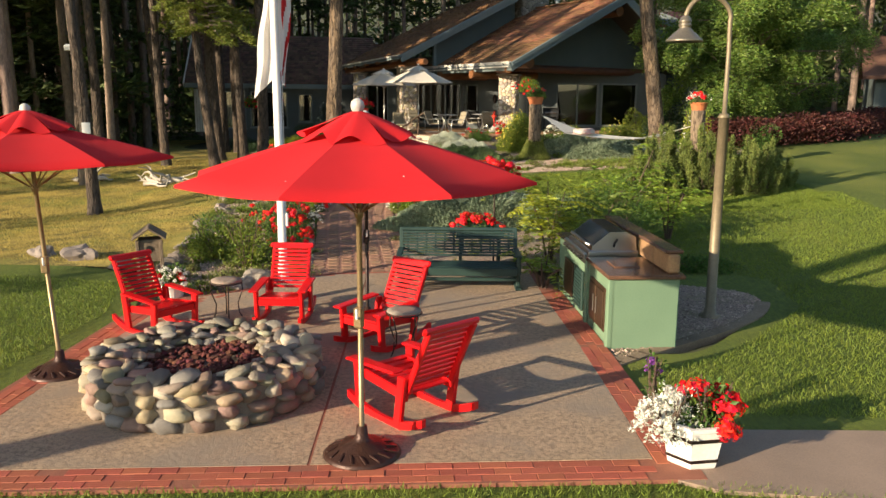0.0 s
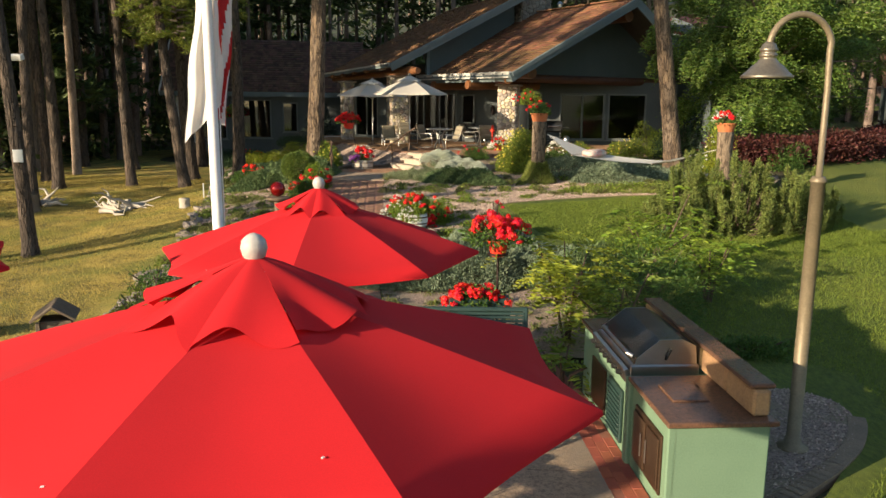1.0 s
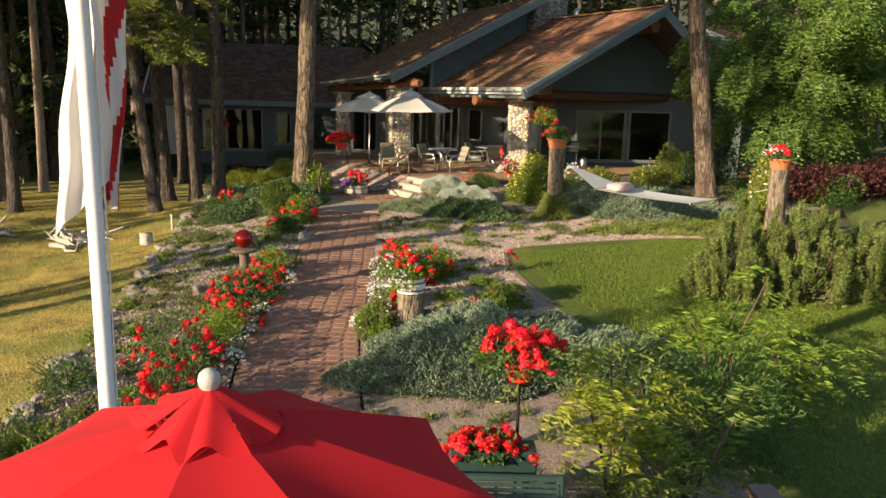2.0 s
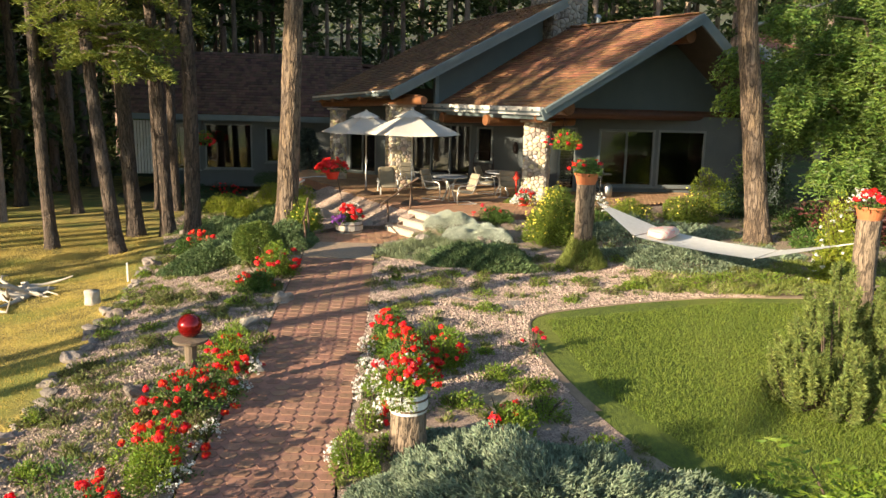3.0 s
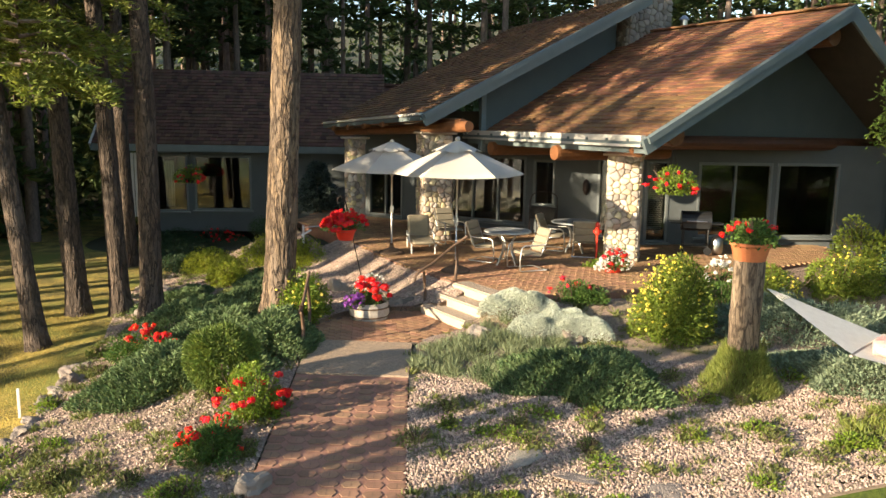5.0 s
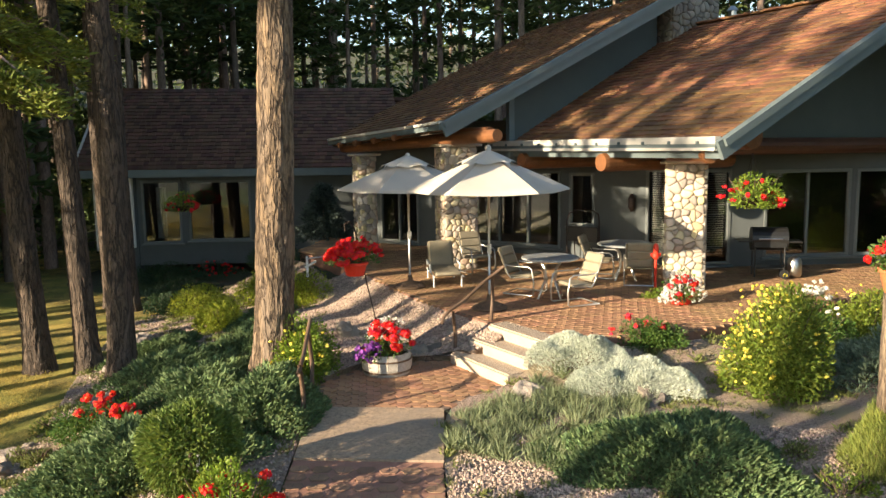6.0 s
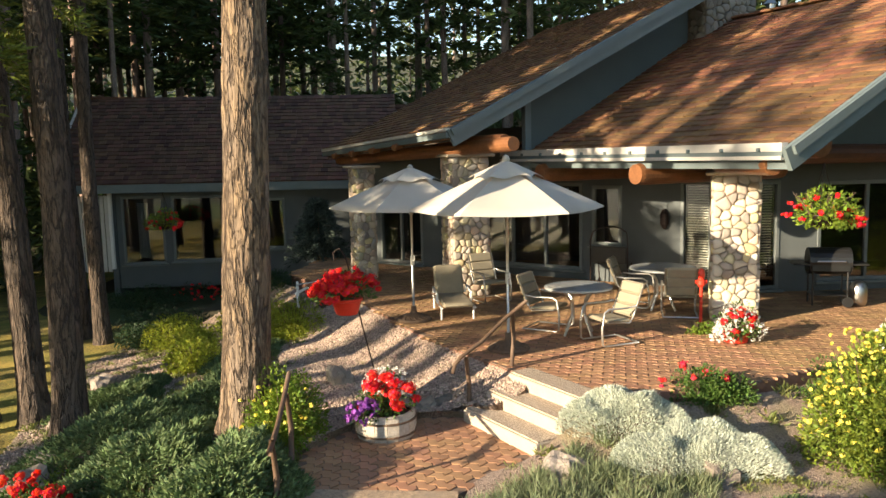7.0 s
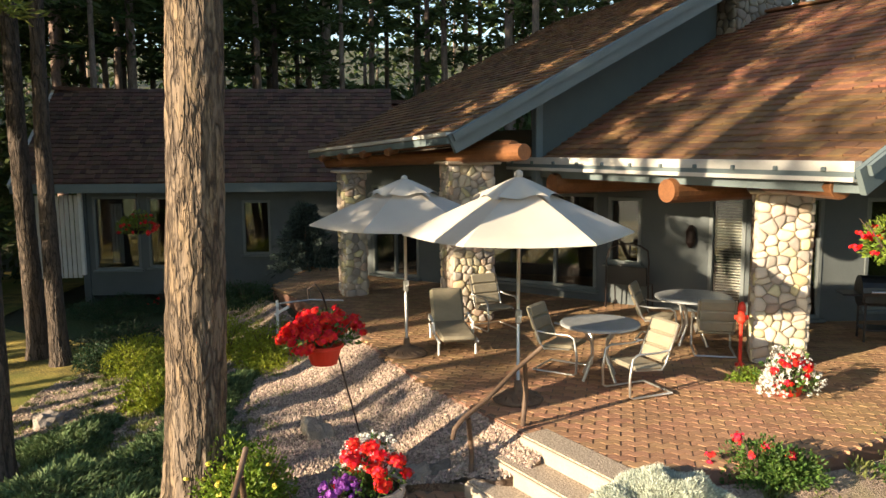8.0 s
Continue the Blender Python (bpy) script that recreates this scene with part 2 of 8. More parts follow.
    frame_paint=material("window_frame_paint", (0.15, 0.165, 0.16), (0.12, 0.135, 0.13), 3, 60, 0.5),
    # soffit boards coloured dark for the shade under the eaves
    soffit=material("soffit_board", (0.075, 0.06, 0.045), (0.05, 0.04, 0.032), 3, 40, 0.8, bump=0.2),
    lavender=material("lavender_leaf", (0.25, 0.285, 0.15), (0.15, 0.18, 0.09), 3, 12, 0.7, bump=0, island=0.3, leaf=0.35),
    # near-black walls carry the unlit look of the rooms
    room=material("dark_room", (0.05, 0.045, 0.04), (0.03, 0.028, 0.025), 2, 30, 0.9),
    blind=material("window_blind", (0.55, 0.5, 0.4), (0.45, 0.4, 0.33), 3, 60, 0.7),
    glass=glass("window_glass"),
    cushion=material("cushion", (0.31, 0.265, 0.185), (0.22, 0.19, 0.13), 5, 120, 0.9, bump=0.2),
    tabletop=material("grey_tabletop", (0.36, 0.37, 0.36), (0.26, 0.27, 0.27), 6, 60, 0.25),
    black=material("black_enamel", (0.02, 0.02, 0.02), (0.012, 0.012, 0.012), 6, 60, 0.35),
    terracotta=material("terracotta", (0.52, 0.17, 0.06), (0.4, 0.125, 0.05), 6, 60, 0.8),
    redpot=material("red_plastic", (0.72, 0.045, 0.02), (0.62, 0.035, 0.016), 6, 60, 0.45, bump=0.05),
    soil=material("soil", (0.06, 0.04, 0.03), (0.03, 0.02, 0.016), 9, 60, 0.95),
    redball=material("gazing_glass", (0.28, 0.008, 0.008), (0.25, 0.006, 0.006), 2, 20, 0.06, spec=1.0, bump=0, metal=0.6),
    hammock=material("hammock_rope", (0.86, 0.83, 0.77), (0.74, 0.71, 0.65), 10, 120, 0.9, bump=0.4, leaf=0.35),
    pillowred=material("pillow_stripe", (0.55, 0.2, 0.18), (0.66, 0.5, 0.44), 9, 60, 0.9),
    flagwhite=material("flag_white", (0.82, 0.8, 0.76), (0.74, 0.71, 0.67), 3, 120, 0.85, bump=0.1, leaf=0.3),
    flagred=material("flag_red", (0.55, 0.03, 0.03), (0.45, 0.02, 0.02), 3, 120, 0.85, bump=0.1, leaf=0.3),
    petalred=material("red_petal", (0.86, 0.014, 0.014), (0.7, 0.008, 0.01), 20, 60, 0.6, bump=0, island=0.18, leaf=0.3),
    petalpink=material("rose_petal", (0.72, 0.03, 0.05), (0.6, 0.02, 0.03), 20, 60, 0.6, bump=0, island=0.25, leaf=0.3),
    petalorange=material("scarlet_petal", (0.82, 0.03, 0.012), (0.7, 0.018, 0.01), 20, 60, 0.6, bump=0, island=0.25, leaf=0.3),
    petalwhite=material("white_petal", (0.82, 0.8, 0.72), (0.7, 0.68, 0.62), 20, 60, 0.7, bump=0, island=0.15, leaf=0.3),
    petalyellow=material("yellow_petal", (0.88, 0.76, 0.16), (0.82, 0.68, 0.08), 20, 60, 0.6, bump=0, island=0.15, leaf=0.3),
    petalpurple=material("purple_petal", (0.36, 0.10, 0.46), (0.27, 0.07, 0.36), 20, 60, 0.7, bump=0, island=0.2, leaf=0.3),
    leaf=material("green_leaf", (0.10, 0.175, 0.03), (0.055, 0.11, 0.02), 3, 12, 0.55, bump=0, island=0.4, leaf=0.35),
    rust=material("rusty_hoop", (0.16, 0.10, 0.06), (0.09, 0.06, 0.04), 12, 80, 0.8, bump=0.3),
    softgrass=material("soft_grass", (0.29, 0.32, 0.075), (0.17, 0.21, 0.045), 3, 12, 0.6, bump=0, island=0.4, leaf=0.4),
    leafmid=material("mid_leaf", (0.235, 0.285, 0.035), (0.105, 0.16, 0.022), 3, 12, 0.55, bump=0, island=0.4, leaf=0.4),
    leaflime=material("lime_leaf", (0.22, 0.30, 0.03), (0.14, 0.22, 0.025), 3, 12, 0.55, bump=0, island=0.35, leaf=0.4),
    leafdark=material("dark_leaf", (0.035, 0.07, 0.022), (0.02, 0.045, 0.015), 3, 12, 0.55, bump=0, island=0.4, leaf=0.25),
    sumac=material("sumac_leaf", (0.2, 0.26, 0.04), (0.10, 0.16, 0.025), 2, 10, 0.55, bump=0, island=0.35, leaf=0.4),
    juniper=material("juniper_needles", (0.25, 0.30, 0.19), (0.12, 0.165, 0.095), 2.5, 14, 0.7, bump=0, island=0.4, leaf=0.2),
    bluejuniper=material("blue_juniper", (0.16, 0.225, 0.082), (0.058, 0.095, 0.036), 2.5, 14, 0.7, bump=0, island=0.4, leaf=0.2),
    mugo=material("mugo_needles", (0.25, 0.29, 0.07), (0.11, 0.15, 0.035), 2.5, 14, 0.7, bump=0, island=0.4, leaf=0.35),
    silverleaf=material("silver_leaf", (0.62, 0.64, 0.53), (0.42, 0.46, 0.37), 4, 20, 0.8, bump=0, island=0.25, leaf=0.25),
    needle=material("pine_needles", (0.25, 0.28, 0.045), (0.10, 0.135, 0.024), 1.5, 8, 0.65, bump=0, island=0.4, leaf=0.35),
    farneedle=material("far_needles", (0.10, 0.135, 0.036), (0.045, 0.07, 0.02), 0.4, 3, 0.7, bump=0, island=0.5, leaf=0.25),
    barberry=material("barberry_leaf", (0.11, 0.03, 0.022), (0.06, 0.018, 0.016), 3, 12, 0.6, bump=0, island=0.4, leaf=0.3),
    # greyer pine bark, darkened so the trunks carry shade in their colour
    oldbark=material("grey_pine_bark", (0.155, 0.11, 0.078), (0.08, 0.058, 0.042), 9, 60, 0.9, bump=1.0, depth=0.035, stretch=(1.0, 1.0, 0.2), contrast=0.8, third=(0.10, 0.076, 0.06), third_scale=4.0, furrows=(10.0, 0.055, (0.035, 0.026, 0.02))),
    topiary=material("topiary_leaf", (0.17, 0.225, 0.04), (0.08, 0.125, 0.022), 3, 12, 0.6, bump=0, island=0.4, leaf=0.3),
    locustleaf=material("locust_leaf", (0.185, 0.27, 0.05), (0.095, 0.16, 0.029), 2, 8, 0.5, bump=0, island=0.45, leaf=0.4),
    rail_wood=material("peeled_branch", (0.14, 0.085, 0.05), (0.08, 0.048, 0.03), 8, 50, 0.6, bump=0.3),
    weed=material("weed_leaf", (0.21, 0.225, 0.06), (0.12, 0.14, 0.04), 1.2, 9, 0.6, bump=0, island=0.35, leaf=0.35),
    # log timber darkened: the overhang's shade is put into its colour
    darkbeam=material("dark_timber", (0.12, 0.05, 0.026), (0.07, 0.03, 0.017), 4, 40, 0.5, bump=0.3),
    twig=material("twig", (0.12, 0.08, 0.055), (0.06, 0.04, 0.03), 8, 40, 0.9),
    woods=material("forest_floor", (0.10, 0.085, 0.04), (0.05, 0.045, 0.022), 0.5, 12, 0.95, bump=0.9, depth=0.05, third=(0.07, 0.09, 0.028), third_scale=0.3),
)
RNG = np.random.default_rng(11)

# ---- mesh tools ----


class Shape:
    """Collects vertices and faces for one mesh."""

    def __init__(self):
        self.v, self.f, self.n = [], [], 0

    def add(self, verts, faces):
        verts = np.asarray(verts, float).reshape(-1, 3)
        off = self.n
        self.v.append(verts)
        if isinstance(faces, np.ndarray):
            self.f.extend((faces + off).tolist())
        else:
            self.f.extend([[i + off for i in fc] for fc in faces])
        self.n += len(verts)
        return self

    def box(self, size, at, turn=None, bevel=0.0):
        sx, sy, sz = (s / 2 for s in size)
        if bevel:
            b = min(bevel, 0.45 * min(size))
            vs, idx = [], {}
            for ix in (-1, 1):
                for iy in (-1, 1):
                    for iz in (-1, 1):
                        for ax in range(3):
                            p = np.array([ix * (sx - b), iy * (sy - b), iz * (sz - b)])
                            p[ax] += (ix, iy, iz)[ax] * b
                            idx[ix, iy, iz, ax] = len(vs)
                            vs.append(p)
            fs = []
            for ax in range(3):
                o = [a for a in range(3) if a != ax]
                for s in (-1, 1):
                    ring = []
                    for p, q in ((-1, -1), (1, -1), (1, 1), (-1, 1)):
                        k = [0, 0, 0]
                        k[ax], k[o[0]], k[o[1]] = s, p, q
                        ring.append(idx[(*k, ax)])
                    flip = (s < 0) != (ax == 1)
                    fs.append(ring[::-1] if flip else ring)
            for a1, a2 in ((0, 1), (0, 2), (1, 2)):
                a3 = 3 - a1 - a2
                for s1 in (-1, 1):
                    for s2 in (-1, 1):
                        k1, k2 = [0, 0, 0], [0, 0, 0]
                        for k, s3 in ((k1, -1), (k2, 1)):
                            k[a1], k[a2], k[a3] = s1, s2, s3
                        fs.append([idx[(*k1, a1)], idx[(*k1, a2)], idx[(*k2, a2)], idx[(*k2, a1)]])
            for ix in (-1, 1):
                for iy in (-1, 1):
                    for iz in (-1, 1):
                        fs.append([idx[ix, iy, iz, a] for a in range(3)])
            vs = np.array(vs)
        else:
            vs = np.array([[x, y, z] for x in (-sx, sx) for y in (-sy, sy) for z in (-sz, sz)])
            fs = [[0, 1, 3, 2], [4, 6, 7, 5], [0, 4, 5, 1], [2, 3, 7, 6], [0, 2, 6, 4], [1, 5, 7, 3]]
        if turn is not None:
            vs = vs @ np.array(turn.to_3x3()).T
        return self.add(vs + np.array(at), fs)

    def tube(self, pts, radii, n=8, caps=True):
        pts = [Vector(p) for p in pts]
        if not hasattr(radii, "__len__"):
            radii = [radii] * len(pts)
        vs = []
        a = None
        for i, p in enumerate(pts):
            d = (pts[min(i + 1, len(pts) - 1)] - pts[max(i - 1, 0)]).normalized()
            if a is None:
                a = d.cross(Vector((0, 0, 1)) if abs(d.z) < 0.9 else Vector((1, 0, 0)))
            a = (a - d * a.dot(d)).normalized()
            b = d.cross(a)
            for k in range(n):
                w = 2 * math.pi * k / n
                vs.append(p + (a * math.cos(w) + b * math.sin(w)) * radii[i])
        fs = []
        for i in range(len(pts) - 1):
            for k in range(n):
                k2 = (k + 1) % n
                fs.append([i * n + k, i * n + k2, (i + 1) * n + k2, (i + 1) * n + k])
        if caps:
            fs.append(list(range(n)))
            fs.append([(len(pts) - 1) * n + k for k in range(n)][::-1])
        return self.add([tuple(v) for v in vs], fs)

    def lathe(self, profile, at=(0, 0, 0), n=24, squash=(1, 1)):
        vs, fs = [], []
        for r, z in profile:
            for k in range(n):
                w = 2 * math.pi * k / n
                vs.append((at[0] + r * math.cos(w) * squash[0], at[1] + r * math.sin(w) * squash[1], at[2] + z))
        for i in range(len(profile) - 1):
            for k in range(n):
                k2 = (k + 1) % n
                fs.append([i * n + k, i * n + k2, (i + 1) * n + k2, (i + 1) * n + k])
        fs.append(list(range(n))[::-1])
        fs.append([(len(profile) - 1) * n + k for k in range(n)])
        return self.add(vs, fs)

    def slab(self, outline, z0, z1):
        """A prism over an outline given counter-clockwise."""
        n = len(outline)
        vs = [(x, y, z0) for x, y in outline] + [(x, y, z1) for x, y in outline]
        fs = [list(range(n))[::-1], list(range(n, 2 * n))]
        fs += [[i, (i + 1) % n, n + (i + 1) % n, n + i] for i in range(n)]
        return self.add(vs, fs)

    def leaves(self, pts, size, aspect=0.5, out=None, spread=1.0, bend=0.25, rng=None):
        """A small bent leaf of two triangles at each point, pointing along out where given."""
        rng = rng or RNG
        pts = np.asarray(pts, float)
        n = len(pts)
        if not n:
            return self
        d = rng.normal(size=(n, 3)) * spread
        if out is not None:
            d = d + np.asarray(out)
        d /= np.linalg.norm(d, axis=1, keepdims=True) + 1e-9
        w = np.cross(d, rng.normal(size=(n, 3)))
        w /= np.linalg.norm(w, axis=1, keepdims=True) + 1e-9
        nn = np.cross(d, w)
        s = (np.asarray(size) * rng.uniform(0.7, 1.3, n))[:, None]
        a = pts
        c = pts + d * s
        mid = pts + d * s * 0.5 + nn * s * bend * 0.5
        b = mid + w * s * aspect * 0.5
        e = mid - w * s * aspect * 0.5
        vs = np.stack([a, b, c, e], 1).reshape(-1, 3)
        k = np.arange(n)[:, None] * 4
        return self.add(vs, k + np.array([[0, 1, 2, 3]]))

    def data(self, name, mats, smooth=False):
        me = bpy.data.meshes.new(name)
        me.from_pydata(np.concatenate(self.v).tolist() if self.v else [], [], self.f)
        for m in mats if isinstance(mats, (list, tuple)) else [mats]:
            me.materials.append(m)
        if smooth:
            me.polygons.foreach_set("use_smooth", [True] * len(me.polygons))
        me.update()
        return me


def thing(name, at, rz=0.0, label="", category="", group="", kind=""):
    ob = new(name)
    ob.empty_display_size = 0.1
    ob.matrix_basis = pose(*at, 0, 0, rz)
    return tagged(ob, label, category, group, kind)


def part(name, shape, mat, parent, label="", smooth=False):
    me = shape.data(name, M[mat] if isinstance(mat, str) else mat, smooth) if isinstance(shape, Shape) else shape
    ob = new(name, me)
    ob.parent = parent
    return tagged(ob, label)


def stuff_part(name, shape, mat, parent, label="", smooth=False):
    return tagged(part(name, shape, mat, parent, label, smooth), kind="stuff")


def solo(name, shape, mat, label, category, kind="", at=(0, 0, 0), rz=0.0, smooth=False, group=""):
    me = shape.data(name, M[mat] if isinstance(mat, str) else mat, smooth) if isinstance(shape, Shape) else shape
    ob = new(name, me)
    ob.matrix_basis = pose(*at, 0, 0, rz)
    return tagged(ob, label, category, group, kind)


def ico(level):
    bm = bmesh.new()
    bmesh.ops.create_icosphere(bm, subdivisions=level, radius=1.0)
    bm.verts.ensure_lookup_table()
    v = np.array([x.co[:] for x in bm.verts])
    f = [[q.index for q in x.verts] for x in bm.faces]
    bm.free()
    return v, f


ICO1, ICO2, ICO3 = ico(1), ico(2), ico(3)


def lump(size, seed, rough=0.18, base=None, boxy=0.0):
    """A rounded stone: an uneven ball squashed to size (half extents)."""
    v, f = base or ICO2
    v = v.copy()
    if boxy:
        v = np.sign(v) * np.abs(v) ** (1 - boxy)
    k = np.array([1 + rough * noise.noise(Vector(p) * 1.3 + Vector((seed * 7.1, seed * 3.3, 1.7))) * 1.6 for p in v])
    if rough > 0.4:
        k = k * np.array([1 + 0.3 * rough * noise.noise(Vector(p) * 4.1 + Vector((seed, 2.0, seed * 1.7))) for p in v])
    return v * k[:, None] * np.array(size), f


def smooth_outline(ctrl, per=6):
    """A closed smooth curve through control points."""
    c = [np.array(p, float) for p in ctrl]
    n, out = len(c), []
    for i in range(n):
        p0, p1, p2, p3 = c[i - 1], c[i], c[(i + 1) % n], c[(i + 2) % n]
        for k in range(per):
            t = k / per
            out.append(tuple(0.5 * (2 * p1 + (p2 - p0) * t + (2 * p0 - 5 * p1 + 4 * p2 - p3) * t * t + (3 * p1 - p0 - 3 * p2 + p3) * t ** 3)))
    return out


def inside(poly, x, y):
    res = np.zeros(np.shape(x), bool)
    j = len(poly) - 1
    for i in range(len(poly)):
        xi, yi = poly[i]
        xj, yj = poly[j]
        if yi != yj:
            res ^= ((yi > y) != (yj > y)) & (x < (xj - xi) * (y - yi) / (yj - yi) + xi)
        j = i
    return res


def edge_distance(poly, x, y):
    x, y = np.asarray(x, float), np.asarray(y, float)
    best = np.full(x.shape, 1e9)
    for i in range(len(poly)):
        ax, ay = poly[i - 1]
        bx, by = poly[i]
        dx, dy = bx - ax, by - ay
        t = np.clip(((x - ax) * dx + (y - ay) * dy) / (dx * dx + dy * dy + 1e-12), 0, 1)
        best = np.minimum(best, np.hypot(x - ax - t * dx, y - ay - t * dy))
    return best


# ---- the lie of the land ----
TERRACE_Z = 1.33
TERRACE = [(-0.63, 31.62), (1.4, 32.2), (3.0, 33.3), (5.2, 35.2), (7.5, 37.0), (7.5, 41.0), (-6.4, 44.2), (-6.6, 41.2), (-4.6, 38.2), (-2.85, 34.8), (-2.15, 33.75), (-1.43, 32.72)]
PAD = [(-3.55, 30.12), (-1.95, 30.12), (-1.3, 31.0), (-1.18, 31.15), (-2.02, 32.32), (-2.6, 32.3), (-3.3, 31.9), (-3.72, 31.1)]
PATH_EDGE = [(-0.15, 14.6), (-0.6, 17.0), (-0.98, 19.4), (-1.22, 22.5), (-1.36, 24.2), (-1.65, 27.0), (-1.86, 28.9), (-1.96, 30.1),
             (-3.55, 30.1), (-3.38, 28.3), (-3.0, 24.6), (-2.68, 22.5), (-2.58, 19.3), (-2.1, 16.6), (-1.72, 14.4)]


def step_between(a, b, v):
    t = np.clip((v - a) / (b - a), 0, 1)
    return t * t * (3 - 2 * t)


def ground_z(x, y):
    x, y = np.asarray(x, float), np.asarray(y, float)
    z = 0.052 * np.clip(y - 14.5, 0, 17.0)
    z = z - (0.15 * np.clip(-x - 4.3, 0, 4.6) + 0.02 * np.clip(-x - 8.9, 0, 8)) * step_between(14, 24, y)
    z = z + 0.03 * np.clip(x - 4, 0, 30) * step_between(9, 20, y)
    z = z + 0.16 * np.clip(np.hypot(np.clip(y - 56, 0, None), 0.6 * np.clip(np.abs(x) - 34, 0, None)), 0, None)
    d = edge_distance(TERRACE, x, y)
    d = np.where(inside(TERRACE, x, y), 0.0, d)
    onpad = inside(PAD, x, y) | (inside(PATH_EDGE, x, y))
    bank = np.where(onpad, -9.0, 1.25 - 0.42 * d)
    bank = np.where((edge_distance(PAD, x, y) < 0.5) & (y < 32.0), np.minimum(bank, 0.83 + 0.6 * edge_distance(PAD, x, y)), bank)
    return np.maximum(z, bank)


def gz(x, y):
    return float(ground_z(x, y))


def sheet(outline, lift, cell=0.5, fn=ground_z, skirt=0.0):
    """A sheet that follows the ground over an outline."""
    bm = bmesh.new()
    bm.faces.new([bm.verts.new((x, y, 0)) for x, y in outline])
    xs, ys = [p[0] for p in outline], [p[1] for p in outline]
    for ax, lo, hi in ((0, min(xs), max(xs)), (1, min(ys), max(ys))):
        v = lo + cell
        while v < hi:
            co, no = [0, 0, 0], [0, 0, 0]
            co[ax], no[ax] = v, 1
            bmesh.ops.bisect_plane(bm, geom=bm.verts[:] + bm.edges[:] + bm.faces[:], plane_co=co, plane_no=no)
            v += cell
    s = Shape()
    bm.verts.index_update()
    v = np.array([p.co[:] for p in bm.verts])
    v[:, 2] = fn(v[:, 0], v[:, 1]) + lift
    faces = [[p.index for p in f.verts] for f in bm.faces]
    rim = [(e.verts[0].index, e.verts[1].index) for e in bm.edges if len(e.link_faces) == 1]
    bm.free()
    s.add(v, faces)
    if skirt:
        w = v.copy()
        w[:, 2] -= skirt
        s.add(w, [])
        n = len(v)
        s.f.extend([[a, b, b + n, a + n] for a, b in rim])
    return s


def scatter(outline, count, rng, keep_out=()):
    xs, ys = [p[0] for p in outline], [p[1] for p in outline]
    pts = np.empty((0, 2))
    while len(pts) < count:
        p = np.column_stack([rng.uniform(min(xs), max(xs), count), rng.uniform(min(ys), max(ys), count)])
        ok = inside(outline, p[:, 0], p[:, 1])
        for k in keep_out:
            ok &= ~inside(k, p[:, 0], p[:, 1])
        pts = np.concatenate([pts, p[ok]])
        if not ok.any():
            break
    return pts[:count]

# ---- ground ----


def ground_sheet():
    xs = np.unique(np.concatenate([np.arange(-260, -30, 12.0), np.arange(-30, 26, 0.6), np.arange(26, 261, 12.0)]))
    ys = np.unique(np.concatenate([np.arange(-160, 0, 12.0), np.arange(0, 50, 0.6), np.arange(50, 300, 10.0)]))
    X, Y = np.meshgrid(xs, ys)
    Z = ground_z(X, Y) - 0.07
    Z -= np.where(edge_distance(TERRACE, X, Y) < 5.5, 0.1, 0.0)
    n = len(xs)
    i = np.arange(len(ys) - 1)[:, None] * n + np.arange(n - 1)[None, :]
    f = np.stack([i, i + 1, i + n + 1, i + n], -1).reshape(-1, 4)
    return Shape().add(np.stack([X, Y, Z], -1).reshape(-1, 3), f)


solo("ground", ground_sheet(), "woods", "brown and green forest floor under the pines", "ground", "structure", smooth=True)
DRY = smooth_outline([(-4.0, 14.8), (-6, 14.9), (-12, 14.6), (-24, 16), (-32, 34), (-32, 50), (-22, 56), (-15.5, 50), (-14.2, 43), (-9.8, 40), (-8.8, 36), (-7.8, 33), (-6.8, 30.3), (-6.3, 27.5), (-5.7, 25.5), (-5.0, 22.6), (-4.5, 20), (-4.1, 17)])
solo("ground_dry_grass", sheet(DRY, 0.0, 0.6), "dry", "patchy dry yellow grass under the pines", "grass", "structure", smooth=True)
PATIO = [(-3.26, 7.86), (2.12, 8.36), (1.93, 11.2), (1.71, 13.5), (1.6, 15.1), (-1.75, 14.4), (-2.3, 13.45), (-3.0, 12.95), (-3.26, 12.0)]
LAWN_LEFT = smooth_outline([(-3.55, 7.2), (-3.56, 10), (-3.6, 12.3), (-4.3, 13.8), (-5.2, 14.75), (-8, 14.9), (-14, 14.7), (-22, 14), (-22, 4), (-10, 3)], 5)
LAWN_FRONT = [(-24, -8), (24, -8), (24, 8.1), (4.0, 7.9), (2.5, 8.1), (-3.78, 7.6), (-24, 6.4)]
LAWN_RIGHT = smooth_outline([(2.35, 8.85), (4.2, 8.9), (9, 8.9), (26, 10), (34, 24), (30, 44), (16, 40), (11, 31), (9.6, 27.6), (7.2, 26.66), (4.6, 26.56), (2.6, 25.9),
                             (1.48, 25.22), (1.33, 24.2), (1.58, 22.6), (2.08, 21.0), (3.1, 19.2), (3.3, 17), (3.4, 15.3), (3.2, 14.2), (3.9, 13.75), (4.35, 13.2), (4.25, 12.5), (3.75, 11.72), (3.15, 11.05), (2.35, 10.85), (2.3, 9.6)], 5)
solo("ground_lawn", sheet(LAWN_LEFT, 0.006, 0.8), "grass", "short green lawn beside the patio", "lawn", "structure", smooth=True)
solo("ground_lawn", sheet(LAWN_FRONT, 0.001, 2.0), "grass", "short green lawn in front of the patio", "lawn", "structure", smooth=True)
